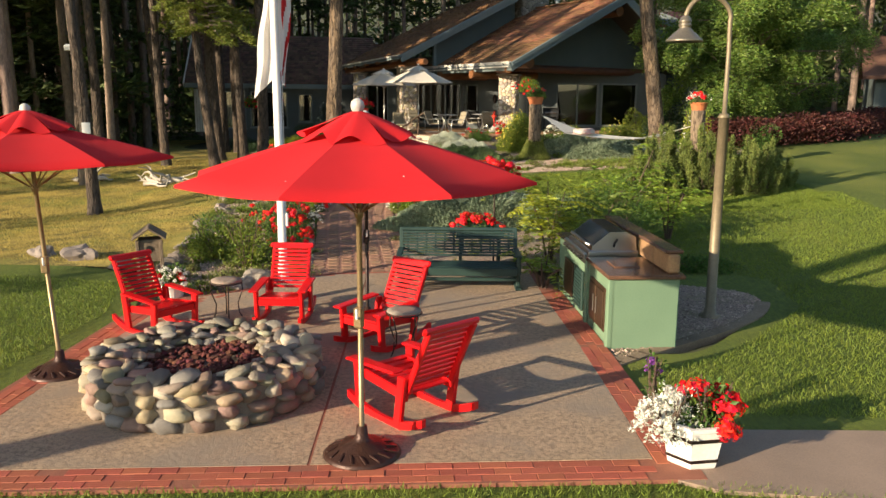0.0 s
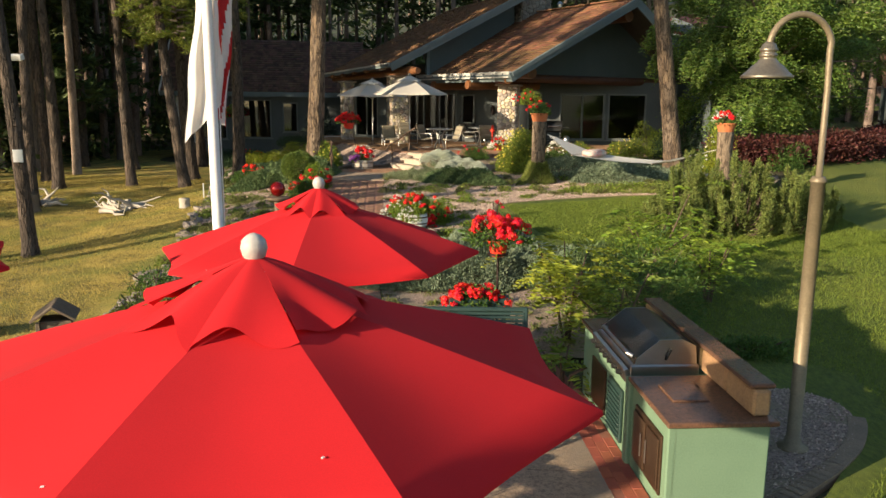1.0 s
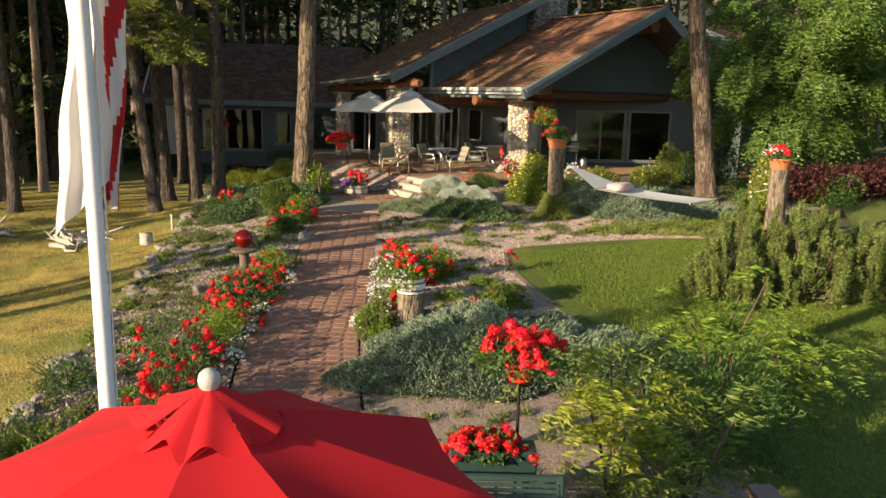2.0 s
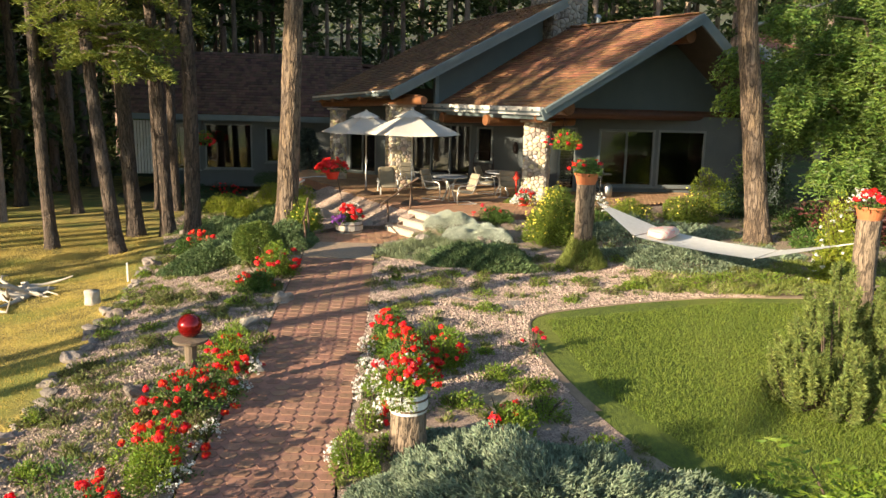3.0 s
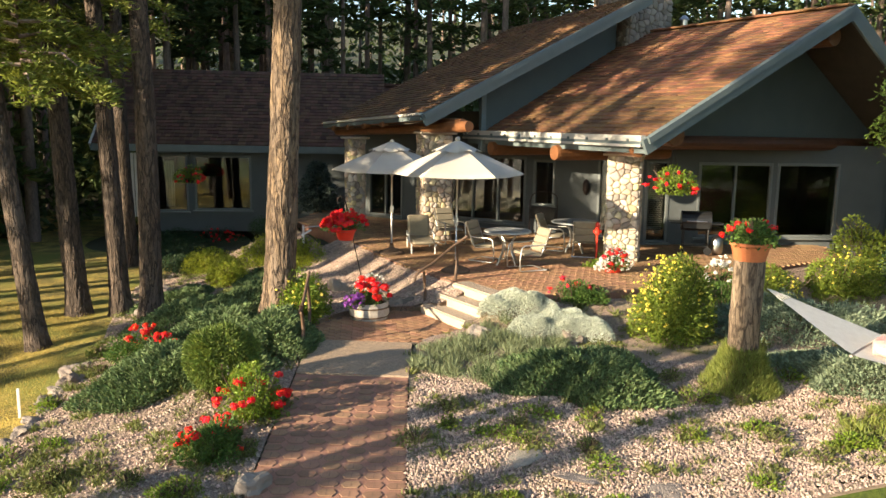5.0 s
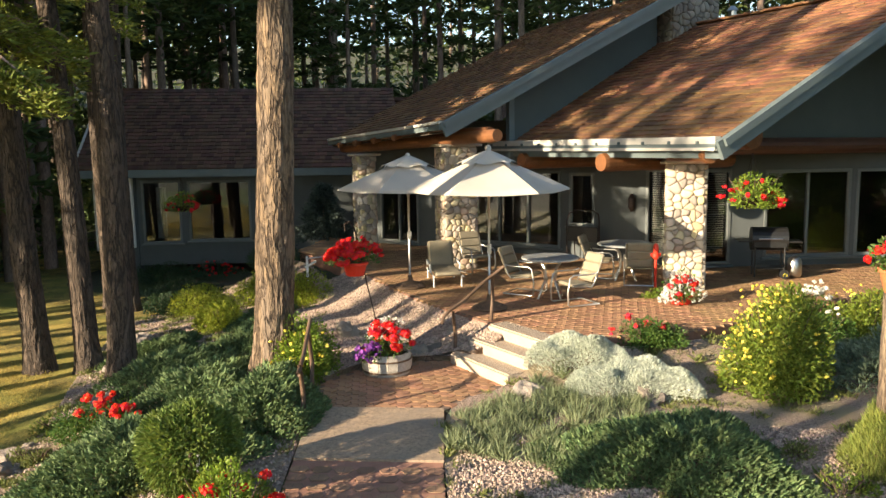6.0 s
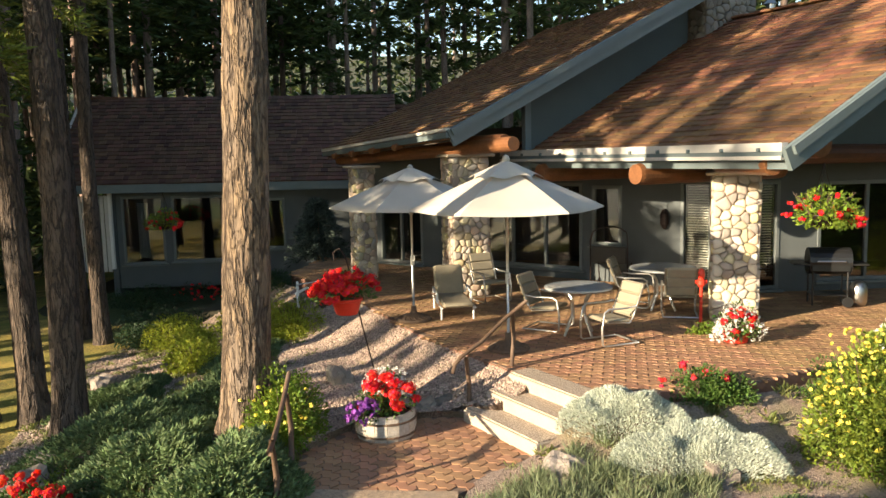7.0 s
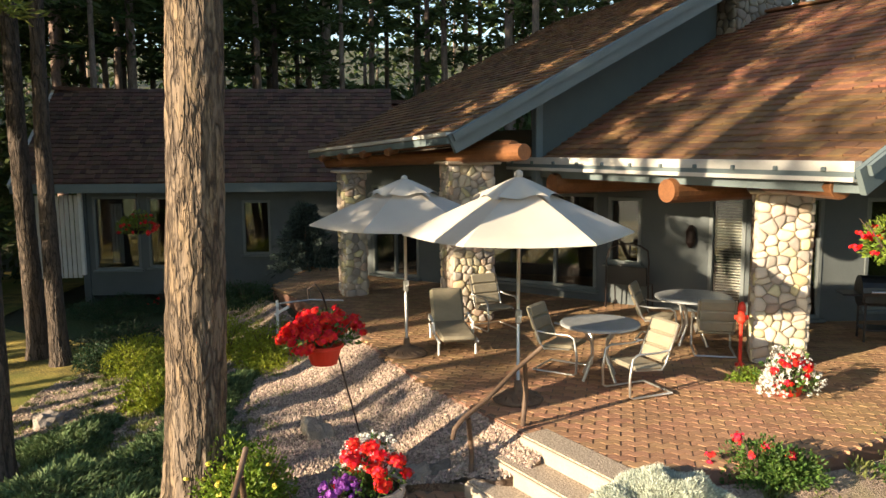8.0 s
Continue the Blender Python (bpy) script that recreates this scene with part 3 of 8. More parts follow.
solo("ground_lawn", sheet(LAWN_RIGHT, 0.006, 0.8), "grass", "mown green lawn rising gently to a hedge", "lawn", "structure", smooth=True)
BED_RIGHT = smooth_outline([(1.45, 15.0), (3.3, 15.2), (3.3, 18.6), (2.2, 20.9), (1.65, 22.5), (1.28, 24.2), (1.45, 25.35), (2.6, 26.1), (4.6, 26.8), (7.2, 26.9), (9.4, 28.2), (10, 31), (9, 36), (7.5, 36.8),
                            (5.2, 35.1), (3.0, 33.2), (1.4, 32.1), (-0.6, 31.5), (-1.3, 30.9), (-1.9, 30.0), (-1.62, 27), (-1.33, 24.2), (-1.2, 22.5), (-0.95, 19.4), (-0.55, 17), (-0.1, 15.0)], 4)
solo("ground_bed", sheet(BED_RIGHT, 0.012, 0.45), "gravel", "planting bed of pinkish gravel and bark beside the brick path", "garden bed", "structure", smooth=True)
BED_LEFT = smooth_outline([(-1.75, 14.4), (-2.12, 16.6), (-2.6, 19.3), (-2.7, 22.5), (-3.02, 24.6), (-3.4, 28.3), (-3.6, 30.1), (-3.8, 31.3), (-4.2, 33), (-4.6, 35.5), (-5.2, 38.2), (-7.2, 41), (-9.5, 38), (-8.6, 34),
                           (-7.3, 30.6), (-6.75, 28.0), (-6.1, 25.2), (-5.4, 22.3), (-4.8, 19.6), (-4.4, 16.8), (-3.9, 14.2), (-3.4, 13.0), (-2.3, 13.5)], 4)
solo("ground_bed", sheet(BED_LEFT, 0.012, 0.45), "gravel", "gravel planting bed with a low rock border", "garden bed", "structure", smooth=True)
BANK = smooth_outline([(-1.25, 32.4), (-2.05, 33.75), (-2.75, 34.85), (-4.4, 38.1), (-5.6, 37.2), (-4.9, 34.4), (-4.2, 32.4), (-3.75, 31.2), (-3.3, 31.85), (-2.6, 32.25), (-2.02, 32.3), (-1.6, 32.1)], 4)
solo("ground_gravel_bank", sheet(BANK, 0.03, 0.3, skirt=0.3), "gravel", "sloping bank of pinkish gravel below the terrace", "gravel", "structure", smooth=True)

# concrete kerb that curves round the lamp post bed
KERB_LINE = smooth_outline([(2.2, 10.72), (2.7, 11.05), (3.1, 11.38), (3.55, 11.76), (4.0, 12.18), (4.42, 12.7), (4.7, 13.35), (4.6, 14.0)], 6)[:-12]
kerb = Shape()
for i in range(len(KERB_LINE) - 1):
    (ax, ay), (bx, by) = KERB_LINE[i], KERB_LINE[i + 1]
    d = math.hypot(bx - ax, by - ay)
    if d > 0.01:
        kerb.box((d * 1.12, 0.17, 0.1), ((ax + bx) / 2, (ay + by) / 2, gz(ax, ay) - 0.022), Matrix.Rotation(math.atan2(by - ay, bx - ax), 3, "Z"))
solo("trim_kerb", kerb, "edging", "curved pale concrete kerb between lawn and gravel", "kerb", "structure")
LOBE = smooth_outline([(8.8, 27.35), (7.2, 26.72), (4.6, 26.62), (2.6, 25.95), (1.45, 25.25), (1.3, 24.2), (1.62, 22.6), (2.2, 21.0), (3.2, 19.2), (3.4, 17.2), (9, 20)], 14)[:-58]
edging = Shape()
ring = []
for i in range(len(LOBE) - 1):
    (ax, ay), (bx, by) = LOBE[i], LOBE[i + 1]
    dd = math.hypot(bx - ax, by - ay)
    if dd < 0.02:
        continue
    nx, ny = (ay - by) / dd, (bx - ax) / dd
    ring.append([(ax + nx * o, ay + ny * o, gz(ax + nx * o, ay + ny * o) + up) for o, up in ((-0.085, -0.06), (-0.085, 0.012), (-0.07, 0.02), (0.07, 0.02), (0.085, 0.012), (0.085, -0.06))])
edging.add(np.array(ring).reshape(-1, 3), [(k * 6 + c, k * 6 + c + 1, k * 6 + c + 7, k * 6 + c + 6) for k in range(len(ring) - 1) for c in range(5)])
solo("trim_edging", edging, "edging", "low tan concrete edging round the lawn", "edging", "structure")
LAMP_BED = smooth_outline([(2.2, 10.75), (2.7, 11.08), (3.1, 11.41), (3.55, 11.79), (4.0, 12.21), (4.42, 12.73), (4.68, 13.35), (4.5, 13.9), (3.4, 14.3), (2.7, 14.0), (2.3, 13.0), (2.2, 11.6)], 5)
solo("ground_lamp_bed", sheet(LAMP_BED, 0.014, 0.4), "gravel", "gravel bed round the lamp post", "gravel", "structure")
WALK = [(2.12, 8.1), (2.5, 7.9), (4.0, 7.78), (24, 7.95), (24, 9.0), (9, 8.95), (4.1, 9.0), (2.7, 8.95), (2.28, 9.1)]
solo("pavement_walk", sheet(WALK, 0.03, 1.0, skirt=0.06), "walkway", "pale concrete walk that leaves the patio", "walk", "structure")

# patio: slabs with a joint between them
patio = thing("pavement_patio", (0, 0, 0), label="grey-brown exposed concrete patio with brick edging", category="patio", kind="structure")


def cut(poly, px, py, nx, ny):
    """The part of an outline on the side of a line that its normal points to."""
    out = []
    for i in range(len(poly)):
        a, b = poly[i - 1], poly[i]
        da, db = (a[0] - px) * nx + (a[1] - py) * ny, (b[0] - px) * nx + (b[1] - py) * ny
        if (da >= 0) != (db >= 0):
            t = da / (da - db)
            out.append((a[0] + t * (b[0] - a[0]), a[1] + t * (b[1] - a[1])))
        if db >= 0:
            out.append(b)
    return out


JN = (0.998, 0.065)
left_slab = cut(PATIO, -0.53, 9.0, -JN[0], -JN[1])
right_slab = cut(PATIO, -0.505, 9.0, *JN)
for poly in (left_slab, right_slab):
    for sgn in (-1, 1):
        q = cut(poly, 0, 11.9, 0, sgn)
        q = [(x, y - 0.008 * (sgn < 0) if abs(y - 11.9) < 0.01 else y) for x, y in q]
        part("slab", Shape().slab(q, -0.08, 0.037), "concrete", patio)
part("bedding", Shape().slab([(-3.6, 7.5), (2.45, 8.06), (2.22, 11.2), (2.0, 13.6), (1.65, 15.2), (-1.8, 14.5), (-3.6, 12.6)], -0.12, 0.0335), "brickbed", patio)

# brick edging bands, laid lengthwise in courses
BRICKS = []


def brick_band(p, q, courses, inner, length=0.2, width=0.098):
    """Courses of bricks along the line p to q; inner is the side on which they lie (+1 left, -1 right)."""
    d = math.hypot(q[0] - p[0], q[1] - p[1])
    ux, uy = (q[0] - p[0]) / d, (q[1] - p[1]) / d
    ang = math.degrees(math.atan2(uy, ux))
    for c in range(courses):
        n = int(d / length)
        for i in range(n):
            s = (i + 0.5 + 0.5 * (c % 2)) * length
            o = (c + 0.5) * width * inner
            BRICKS.append((p[0] + ux * s - uy * o, p[1] + uy * s + ux * o, 0.012 + RNG.normal() * 0.002, ang + RNG.normal() * 0.5))


brick_band((-3.75, 7.52), (2.2, 8.06), 3, 1)
brick_band((2.43, 8.3), (2.215, 11.2), 3, 1)
brick_band((2.215, 11.2), (2.0, 13.6), 3, 1)
brick_band((-3.26, 7.85), (-3.26, 12.1), 3, 1)
brick_band((-3.26, 12.1), (-2.35, 13.45), 2, 1)
brick_band((-2.3, 13.5), (-1.75, 14.35), 2, 1)
brick_band((-1.75, 14.32), (1.5, 14.92), 2, 1)

# brick path with long hexagonal pavers
path = thing("pavement_path", (0, 0, 0), label="red-brown brick paver path leading up to the house", category="path", kind="structure")
part("bedding", sheet(PATH_EDGE, 0.018, 0.5), "pathpaver", path)
PAVERS = []
_y = 14.75
while _y < 28.6:
    # the path's edges at this distance
    xs_ = np.linspace(-4.2, 0.3, 300)
    ins = xs_[inside(PATH_EDGE, xs_, np.full(300, _y))]
    lo, hi = ins.min() - 0.03, ins.max() + 0.03
    n = max(3, round((hi - lo) / 0.236))
    for k in range(n):
        x = lo + (k + 0.5) * (hi - lo) / n
        PAVERS.append((x, _y, gz(x, _y) + 0.018))
    _y += 0.186
# upper landing
pad = thing("pavement_landing", (0, 0, 0), label="red-brown paver landing below the terrace steps", category="landing", kind="structure")
PAD_Z = 0.82
part("bedding", Shape().slab(PAD, 0.6, PAD_Z + 0.008), "joint", pad)
part("apron", sheet([(-3.42, 28.72), (-1.83, 28.72), (-1.94, 30.14), (-3.56, 30.14)], 0.045, 0.5, skirt=0.08), "concrete", pad, "grey concrete apron")

# terrace
terrace = thing("pavement_terrace", (0, 0, 0), label="raised terrace of red-brown zigzag brick pavers", category="terrace", kind="structure")
part("bedding", Shape().slab(TERRACE, 0.3, TERRACE_Z - 0.009), "joint", terrace)
part("edge_course", Shape().slab([(x + (0.6 - x) * 0.004 * -1, y + (38 - y) * 0.004 * -1) for x, y in TERRACE], 0.3, TERRACE_Z - 0.02), "pathpaver", terrace, "brick edge of the terrace")

# steps up to the terrace
steps = thing("steps", (-2.01, 32.2, 0), math.degrees(math.atan2(-0.81, 0.59)), "three cream concrete steps with pebble treads", "steps", kind="structure")
for i in range(3):
    z = PAD_Z + (i + 1) * 0.168
    part("step", Shape().box((1.42, 0.36, 0.16), (0.71, 0.18 + i * 0.34, z - 0.09), None, 0.012), "step", steps)
    part("tread", Shape().box((1.40, 0.315, 0.02), (0.71, 0.19 + i * 0.34, z), None, 0.004), "pebble", steps)
    part("core", Shape().box((1.40, 0.34, z - 0.7), (0.71, 0.19 + i * 0.34, 0.27 + z / 2 - 0.12), None), "step", steps)

# ---- house ----
house = thing("house", (0, 0, 0), label="blue-grey lodge with stone pillars, log beams and cedar shingle roofs", category="house")
FL = TERRACE_Z


def plane_slab(a, b, c, d, thick):
    """A slab on four corners, thickened downwards."""
    P = [np.array(p, float) for p in (a, b, c, d)]
    n = np.cross(P[1] - P[0], P[3] - P[0])
    n /= np.linalg.norm(n)
    if n[2] < 0:
        n = -n
    return Shape().add(P + [p - n * thick for p in P], [[0, 1, 2, 3], [7, 6, 5, 4], [0, 4, 5, 1], [1, 5, 6, 2], [2, 6, 7, 3], [3, 7, 4, 0]])


def beam(a, b, w, h, lift=0.0):
    """A board from a to b, w thick and h high."""
    a, b = Vector(a), Vector(b)
    d = (b - a).normalized()
    side = d.cross(Vector((0, 0, 1))).normalized() * (w / 2)
    up = side.cross(d).normalized() * (h / 2)
    vs = [p + s * side + u * up + Vector((0, 0, lift)) for p in (a, b) for s, u in ((-1, -1), (1, -1), (1, 1), (-1, 1))]
    return Shape().add([tuple(v) for v in vs], [[0, 1, 2, 3], [7, 6, 5, 4], [0, 4, 5, 1], [1, 5, 6, 2], [2, 6, 7, 3], [3, 7, 4, 0]])


PHI = radians(32)
V1, U1 = Vector((math.cos(PHI), math.sin(PHI), 0)), Vector((-math.sin(PHI), math.cos(PHI), 0))
EAVE = Vector((2.07, 33.32, 4.02))
APEX = EAVE + V1 * 5.6 + Vector((0, 0, 2.84))
LEN1 = 6.75
EAVE_B, APEX_B = EAVE + U1 * LEN1, APEX + U1 * LEN1
RIGHT = APEX + V1 * 4.2 + Vector((0, 0, -2.9))
RIGHT_B = RIGHT + U1 * LEN1
part("roof", plane_slab(EAVE, APEX, APEX_B, EAVE_B, 0.16), "shingle", house, "sunlit cedar shingle roof")
# the right slope takes the shingles that are darkened for shade
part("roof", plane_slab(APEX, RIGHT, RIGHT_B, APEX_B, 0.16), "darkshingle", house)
DOWN1 = (APEX - EAVE).cross(U1).normalized()
DOWN1 = DOWN1 if DOWN1.z < 0 else -DOWN1
DOWN1R = (RIGHT - APEX).cross(U1).normalized()
DOWN1R = DOWN1R if DOWN1R.z < 0 else -DOWN1R
part("soffit", plane_slab(*(p + DOWN1 * 0.165 for p in (EAVE, APEX, APEX_B, EAVE_B)), 0.02), "soffit", house, "board soffit with eave shade put into its colour")
part("soffit", plane_slab(*(p + DOWN1R * 0.165 for p in (APEX, RIGHT, RIGHT_B, APEX_B)), 0.02), "soffit", house, "board soffit with eave shade put into its colour")
up1 = (APEX - EAVE).normalized()
part("bargeboard", beam(EAVE - U1 * 0.03 - up1 * 0.05, APEX - U1 * 0.03, 0.07, 0.3, -0.13), "fascia", house, "blue-grey bargeboard")
part("bargeboard", beam(EAVE - U1 * 0.10, APEX - U1 * 0.10, 0.05, 0.12, -0.03), "fascia", house)
part("bargeboard", beam(APEX - U1 * 0.03, RIGHT - U1 * 0.03, 0.07, 0.3, -0.13), "fascia", house)
part("gutter", beam(EAVE - V1 * 0.05, EAVE_B - V1 * 0.05, 0.1, 0.09, -0.075), "fascia", house, "grey gutter along the eave")
part("gutter_lip", beam(EAVE - V1 * 0.09, EAVE_B - V1 * 0.09, 0.06, 0.05, -0.125), "gutter", house, "white lower lip")
part("drip_edge", beam(EAVE - V1 * 0.05, EAVE_B - V1 * 0.05, 0.12, 0.11, 0.012), "gutter", house, "white drip edge")
k = 0.35
while k < LEN1:
    part("gutter_clip", Shape().box((0.05, 0.05, 0.05), tuple(EAVE + U1 * k - V1 * 0.12 + Vector((0, 0, -0.02))), Matrix.Rotation(PHI, 3, "Z"), 0.008), "fascia", house)
    k += 0.62
part("eave_board", beam(EAVE + V1 * 0.05, EAVE_B + V1 * 0.05, 0.05, 0.16, -0.19), "fascia", house)
k = 0.0
RIDGE_PIECE = Shape().box((0.26, 0.3, 0.05), (0, 0, 0), None, 0.01).data("ridge_shingle", M["shingle"])
while k < LEN1:
    piece = new("ridge_shingle", RIDGE_PIECE)
    piece.parent = house
    piece.matrix_basis = Matrix.Translation(APEX + U1 * (k + 0.15) + Vector((0, 0, 0.04 + 0.008 * math.sin(k * 9)))) @ Matrix.Rotation(PHI, 4, "Z")
    k += 0.27

# second, higher roof
E2, C2 = Vector((-5.96, 42.3, 4.18)), Vector((-2.44, 36.7, 4.44))
RISE2 = V1 * 6.7 + Vector((0, 0, 3.28))
C2T, E2T = C2 + RISE2, E2 + RISE2
part("roof", plane_slab(C2, C2T, E2T, E2, 0.16), "shingle", house, "higher cedar shingle roof")
part("soffit", plane_slab(*(p + Vector((0.06, 0.03, -0.16)) for p in (C2, C2T, E2T, E2)), 0.02), "soffit", house, "board soffit with eave shade put into its colour")
d2 = (C2 - E2).normalized()
part("bargeboard", beam(C2 + d2 * 0.03, C2T + d2 * 0.03, 0.07, 0.3, -0.13), "fascia", house)
part("bargeboard", beam(C2 + d2 * 0.1, C2T + d2 * 0.1, 0.05, 0.12, -0.03), "fascia", house)
part("gutter", beam(E2, C2, 0.13, 0.1, -0.07), "fascia", house)
part("drip_edge", beam(E2, C2, 0.16, 0.055, 0.025), "gutter", house)
# wall that rises between the two roofs
w0, w1 = EAVE + U1 * 5.95, EAVE + U1 * 6.55 + V1 * 4.6
w0.z, w1.z = 5.2, 7.45
n_ = (w1 - w0).cross(Vector((0, 0, 1))).normalized() * 0.07
s = Shape()
corner_ = [Vector((p.x, p.y, 3.55)) for p in (w0, w1)] + [w1, w0]
s.add([tuple(p + n_) for p in corner_] + [tuple(p - n_) for p in corner_], [[0, 1, 2, 3], [7, 6, 5, 4], [0, 3, 7, 4], [1, 5, 6, 2], [3, 2, 6, 7]])
part("wall", s, "siding", house, "blue-grey wall between the two roofs")
part("corner_board", Shape().box((0.14, 0.14, 1.7), (w0.x, w0.y, 4.4), Matrix.Rotation(PHI, 3, "Z"), 0.01), "fascia", house)


def log_beam(a, b, r, name="log"):
    d = (Vector(b) - Vector(a))
    pts = [Vector(a) + d * t for t in (0, 0.02, 0.5, 0.98, 1)]
    return part(name, Shape().tube(pts, [r * 0.93, r, r * 1.02, r, r * 0.93], 16), "log", house, "varnished round log beam", smooth=False)


# logs: purlins along the eave, cross logs that stick out under it
part("purlin", Shape().tube([EAVE + V1 * 0.75 + U1 * 0.5 + Vector((0, 0, 0.02)), EAVE_B + V1 * 0.75 + Vector((0, 0, 0.02))], 0.13, 14), "darkbeam", house, "round purlin under the eave with shade in its colour")
for b in (2.75, 5.4):
    log_beam(EAVE + V1 * -0.08 + U1 * b + Vector((0, 0, -0.36)), EAVE + V1 * 3.2 + U1 * b + Vector((0, 0, -0.36)), 0.17)
log_beam(EAVE + V1 * 0.12 + U1 * 0.3 + Vector((0, 0, -0.22)), EAVE + V1 * 0.5 + U1 * 1.6 + Vector((0, 0, -0.2)), 0.14)
log_beam(EAVE + V1 * 1.2 + U1 * 0.42 + Vector((0, 0, 0.05)), EAVE + V1 * 1.35 + U1 * 4.0 + Vector((0, 0, 0.17)), 0.21)
log_beam(APEX + U1 * 0.35 + Vector((0, 0, -0.6)), APEX + U1 * 4 + Vector((0, 0, -0.6)), 0.22)
part("tie_beam", Shape().tube([EAVE + V1 * 1.3 + U1 * 1.72 + Vector((0, 0, -0.1)), RIGHT + V1 * -0.6 + U1 * 1.72 + Vector((0, 0, -0.1))], 0.16, 14), "darkbeam", house, "round tie beam with overhang shade in its colour")
log_beam(E2 + Vector((0.35, 0.1, -0.22)), C2 + Vector((1.1, -0.3, -0.25)), 0.13)
for f in (0.15, 0.32, 0.5, 0.68):
    p = E2.lerp(C2, f)
    log_beam(p + Vector((-0.1, -0.12, -0.17)), p + Vector((1.2, 1.5, 0.3)), 0.07, "rafter")
log_beam(C2 + Vector((0.95, 0.05, -0.20)), C2 + Vector((-0.6, 2.4, -0.2)), 0.13)
# gable triangle
g0, g1, g2 = EAVE + V1 * 0.9 + U1 * 1.7, APEX + U1 * 1.7, RIGHT + U1 * 1.7 - V1 * 0.6
s = Shape()
q = [(g0.x, g0.y, 3.78), (g2.x, g2.y, 3.78), (g2.x, g2.y, RIGHT.z + 0.2), (g1.x, g1.y, APEX.z - 0.2), (g0.x, g0.y, EAVE.z + 0.22)]
s.add(q, [[0, 1, 2, 3, 4]])
s.add([(x + U1.x * 0.15, y + U1.y * 0.15, z) for x, y, z in q], [[4, 3, 2, 1, 0]])
part("gable_wall", s, "siding", house, "dark blue-grey gable wall")


# walls with openings: a run of wall pieces along a line, with openings cut out
def wall_run(p, q, z0, z1, openings, thick, mat, label=""):
    """Openings: (from, to, bottom, top) in metres along the line."""
    p, q = Vector((*p, 0)), Vector((*q, 0))
    L = (q - p).length
    d = (q - p) / L
    n = Vector((-d.y, d.x, 0))
    turn = Matrix.Rotation(math.atan2(d.y, d.x), 3, "Z")

    def piece(a, b, lo, hi):
        if b - a > 0.001 and hi - lo > 0.001:
            c = p + d * ((a + b) / 2) + n * (thick / 2)
            part("wall", Shape().box((b - a, thick, hi - lo), (c.x, c.y, (lo + hi) / 2), turn), mat, house, label)

    x = 0.0
    for a, b, lo, hi in sorted(openings):
        piece(x, a, z0, z1)
        piece(a, b, z0, lo)
        piece(a, b, hi, z1)
        x = b
    piece(x, L, z0, z1)
    return p, d, n, turn


def window_in(base, a, b, lo, hi, panes=1, mat="frame_paint", name="window", blind=0.0):
    """A framed window in an opening of a wall run."""
    p, d, n, turn = base
    wn = new(name)
    c = p + d * ((a + b) / 2)
    wn.matrix_basis = Matrix.Translation((c.x, c.y, (lo + hi) / 2)) @ turn.to_4x4()
    wn.parent = house
    w, h, fw = b - a, hi - lo, 0.07
    fr = Shape()
    fr.box((w, 0.1, fw), (0, 0.03, h / 2 - fw / 2), None, 0.008).box((w, 0.1, fw), (0, 0.03, -h / 2 + fw / 2), None, 0.008)
    fr.box((fw, 0.1, h - 2 * fw), (-w / 2 + fw / 2, 0.03, 0), None, 0.008).box((fw, 0.1, h - 2 * fw), (w / 2 - fw / 2, 0.03, 0), None, 0.008)
    part("window_frame", fr, mat, wn)
    pw = (w - 2 * fw) / panes
    for i in range(panes):
        x = -w / 2 + fw + pw * (i + 0.5)
        if i:
            part("mullion", Shape().box((0.06, 0.09, h - 2 * fw), (x - pw / 2, 0.03, 0), None, 0.006), mat, wn)
        g = part("pane", Shape().box((pw, 0.012, h - 2 * fw), (x, 0.045, 0)), "glass", wn)
        g.visible_shadow = False
    part("window_sill", Shape().box((w + 0.12, 0.14, 0.05), (0, -0.05, -h / 2 - 0.02), None, 0.01), mat, wn)
    if blind:
        sl = Shape()
        zz = h / 2 - fw
        while zz > h / 2 - blind * h:
            sl.box((w - 2 * fw - 0.05, 0.03, 0.006), (0, 0.14, zz), Matrix.Rotation(0.6, 3, "X"))
            zz -= 0.05
        part("blind", sl, "blind", wn)
    return wn


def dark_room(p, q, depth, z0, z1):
    """A closed room behind a wall; its dimness is put into the wall colour."""
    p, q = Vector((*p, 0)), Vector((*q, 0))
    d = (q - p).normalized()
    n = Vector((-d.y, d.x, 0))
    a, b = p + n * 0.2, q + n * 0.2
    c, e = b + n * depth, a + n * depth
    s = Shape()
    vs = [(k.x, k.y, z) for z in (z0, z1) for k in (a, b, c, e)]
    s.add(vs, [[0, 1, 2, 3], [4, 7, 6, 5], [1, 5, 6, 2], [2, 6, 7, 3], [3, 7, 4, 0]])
    part("room", s, "room", house, "interior coloured near black to look unlit")


# porch back wall and the wall under the gable
PB0, PB1 = (-5.2, 43.0), (2.5, 38.35)
ops = [(0.6, 1.95, FL + 0.05, FL + 2.1), (3.6, 6.2, FL + 0.2, FL + 2.05), (6.42, 7.08, FL + 0.75, FL + 2.0), (8.3, 8.92, FL + 0.05, FL + 2.1)]
base = wall_run(PB0, PB1, FL - 0.4, 4.6, ops, 0.18, "wallgrey", "grey porch wall")
for i, o in enumerate(ops):
    window_in(base, *o, panes=3 if o[1] - o[0] > 2 else 2 if o[1] - o[0] > 1.1 else 1, name="window" if i in (1, 2) else "door", blind=0.9 if i == 3 else 0.0)
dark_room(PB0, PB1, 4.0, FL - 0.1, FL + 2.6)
GW0, GW1 = (2.65, 38.0), (9.1, 38.93)
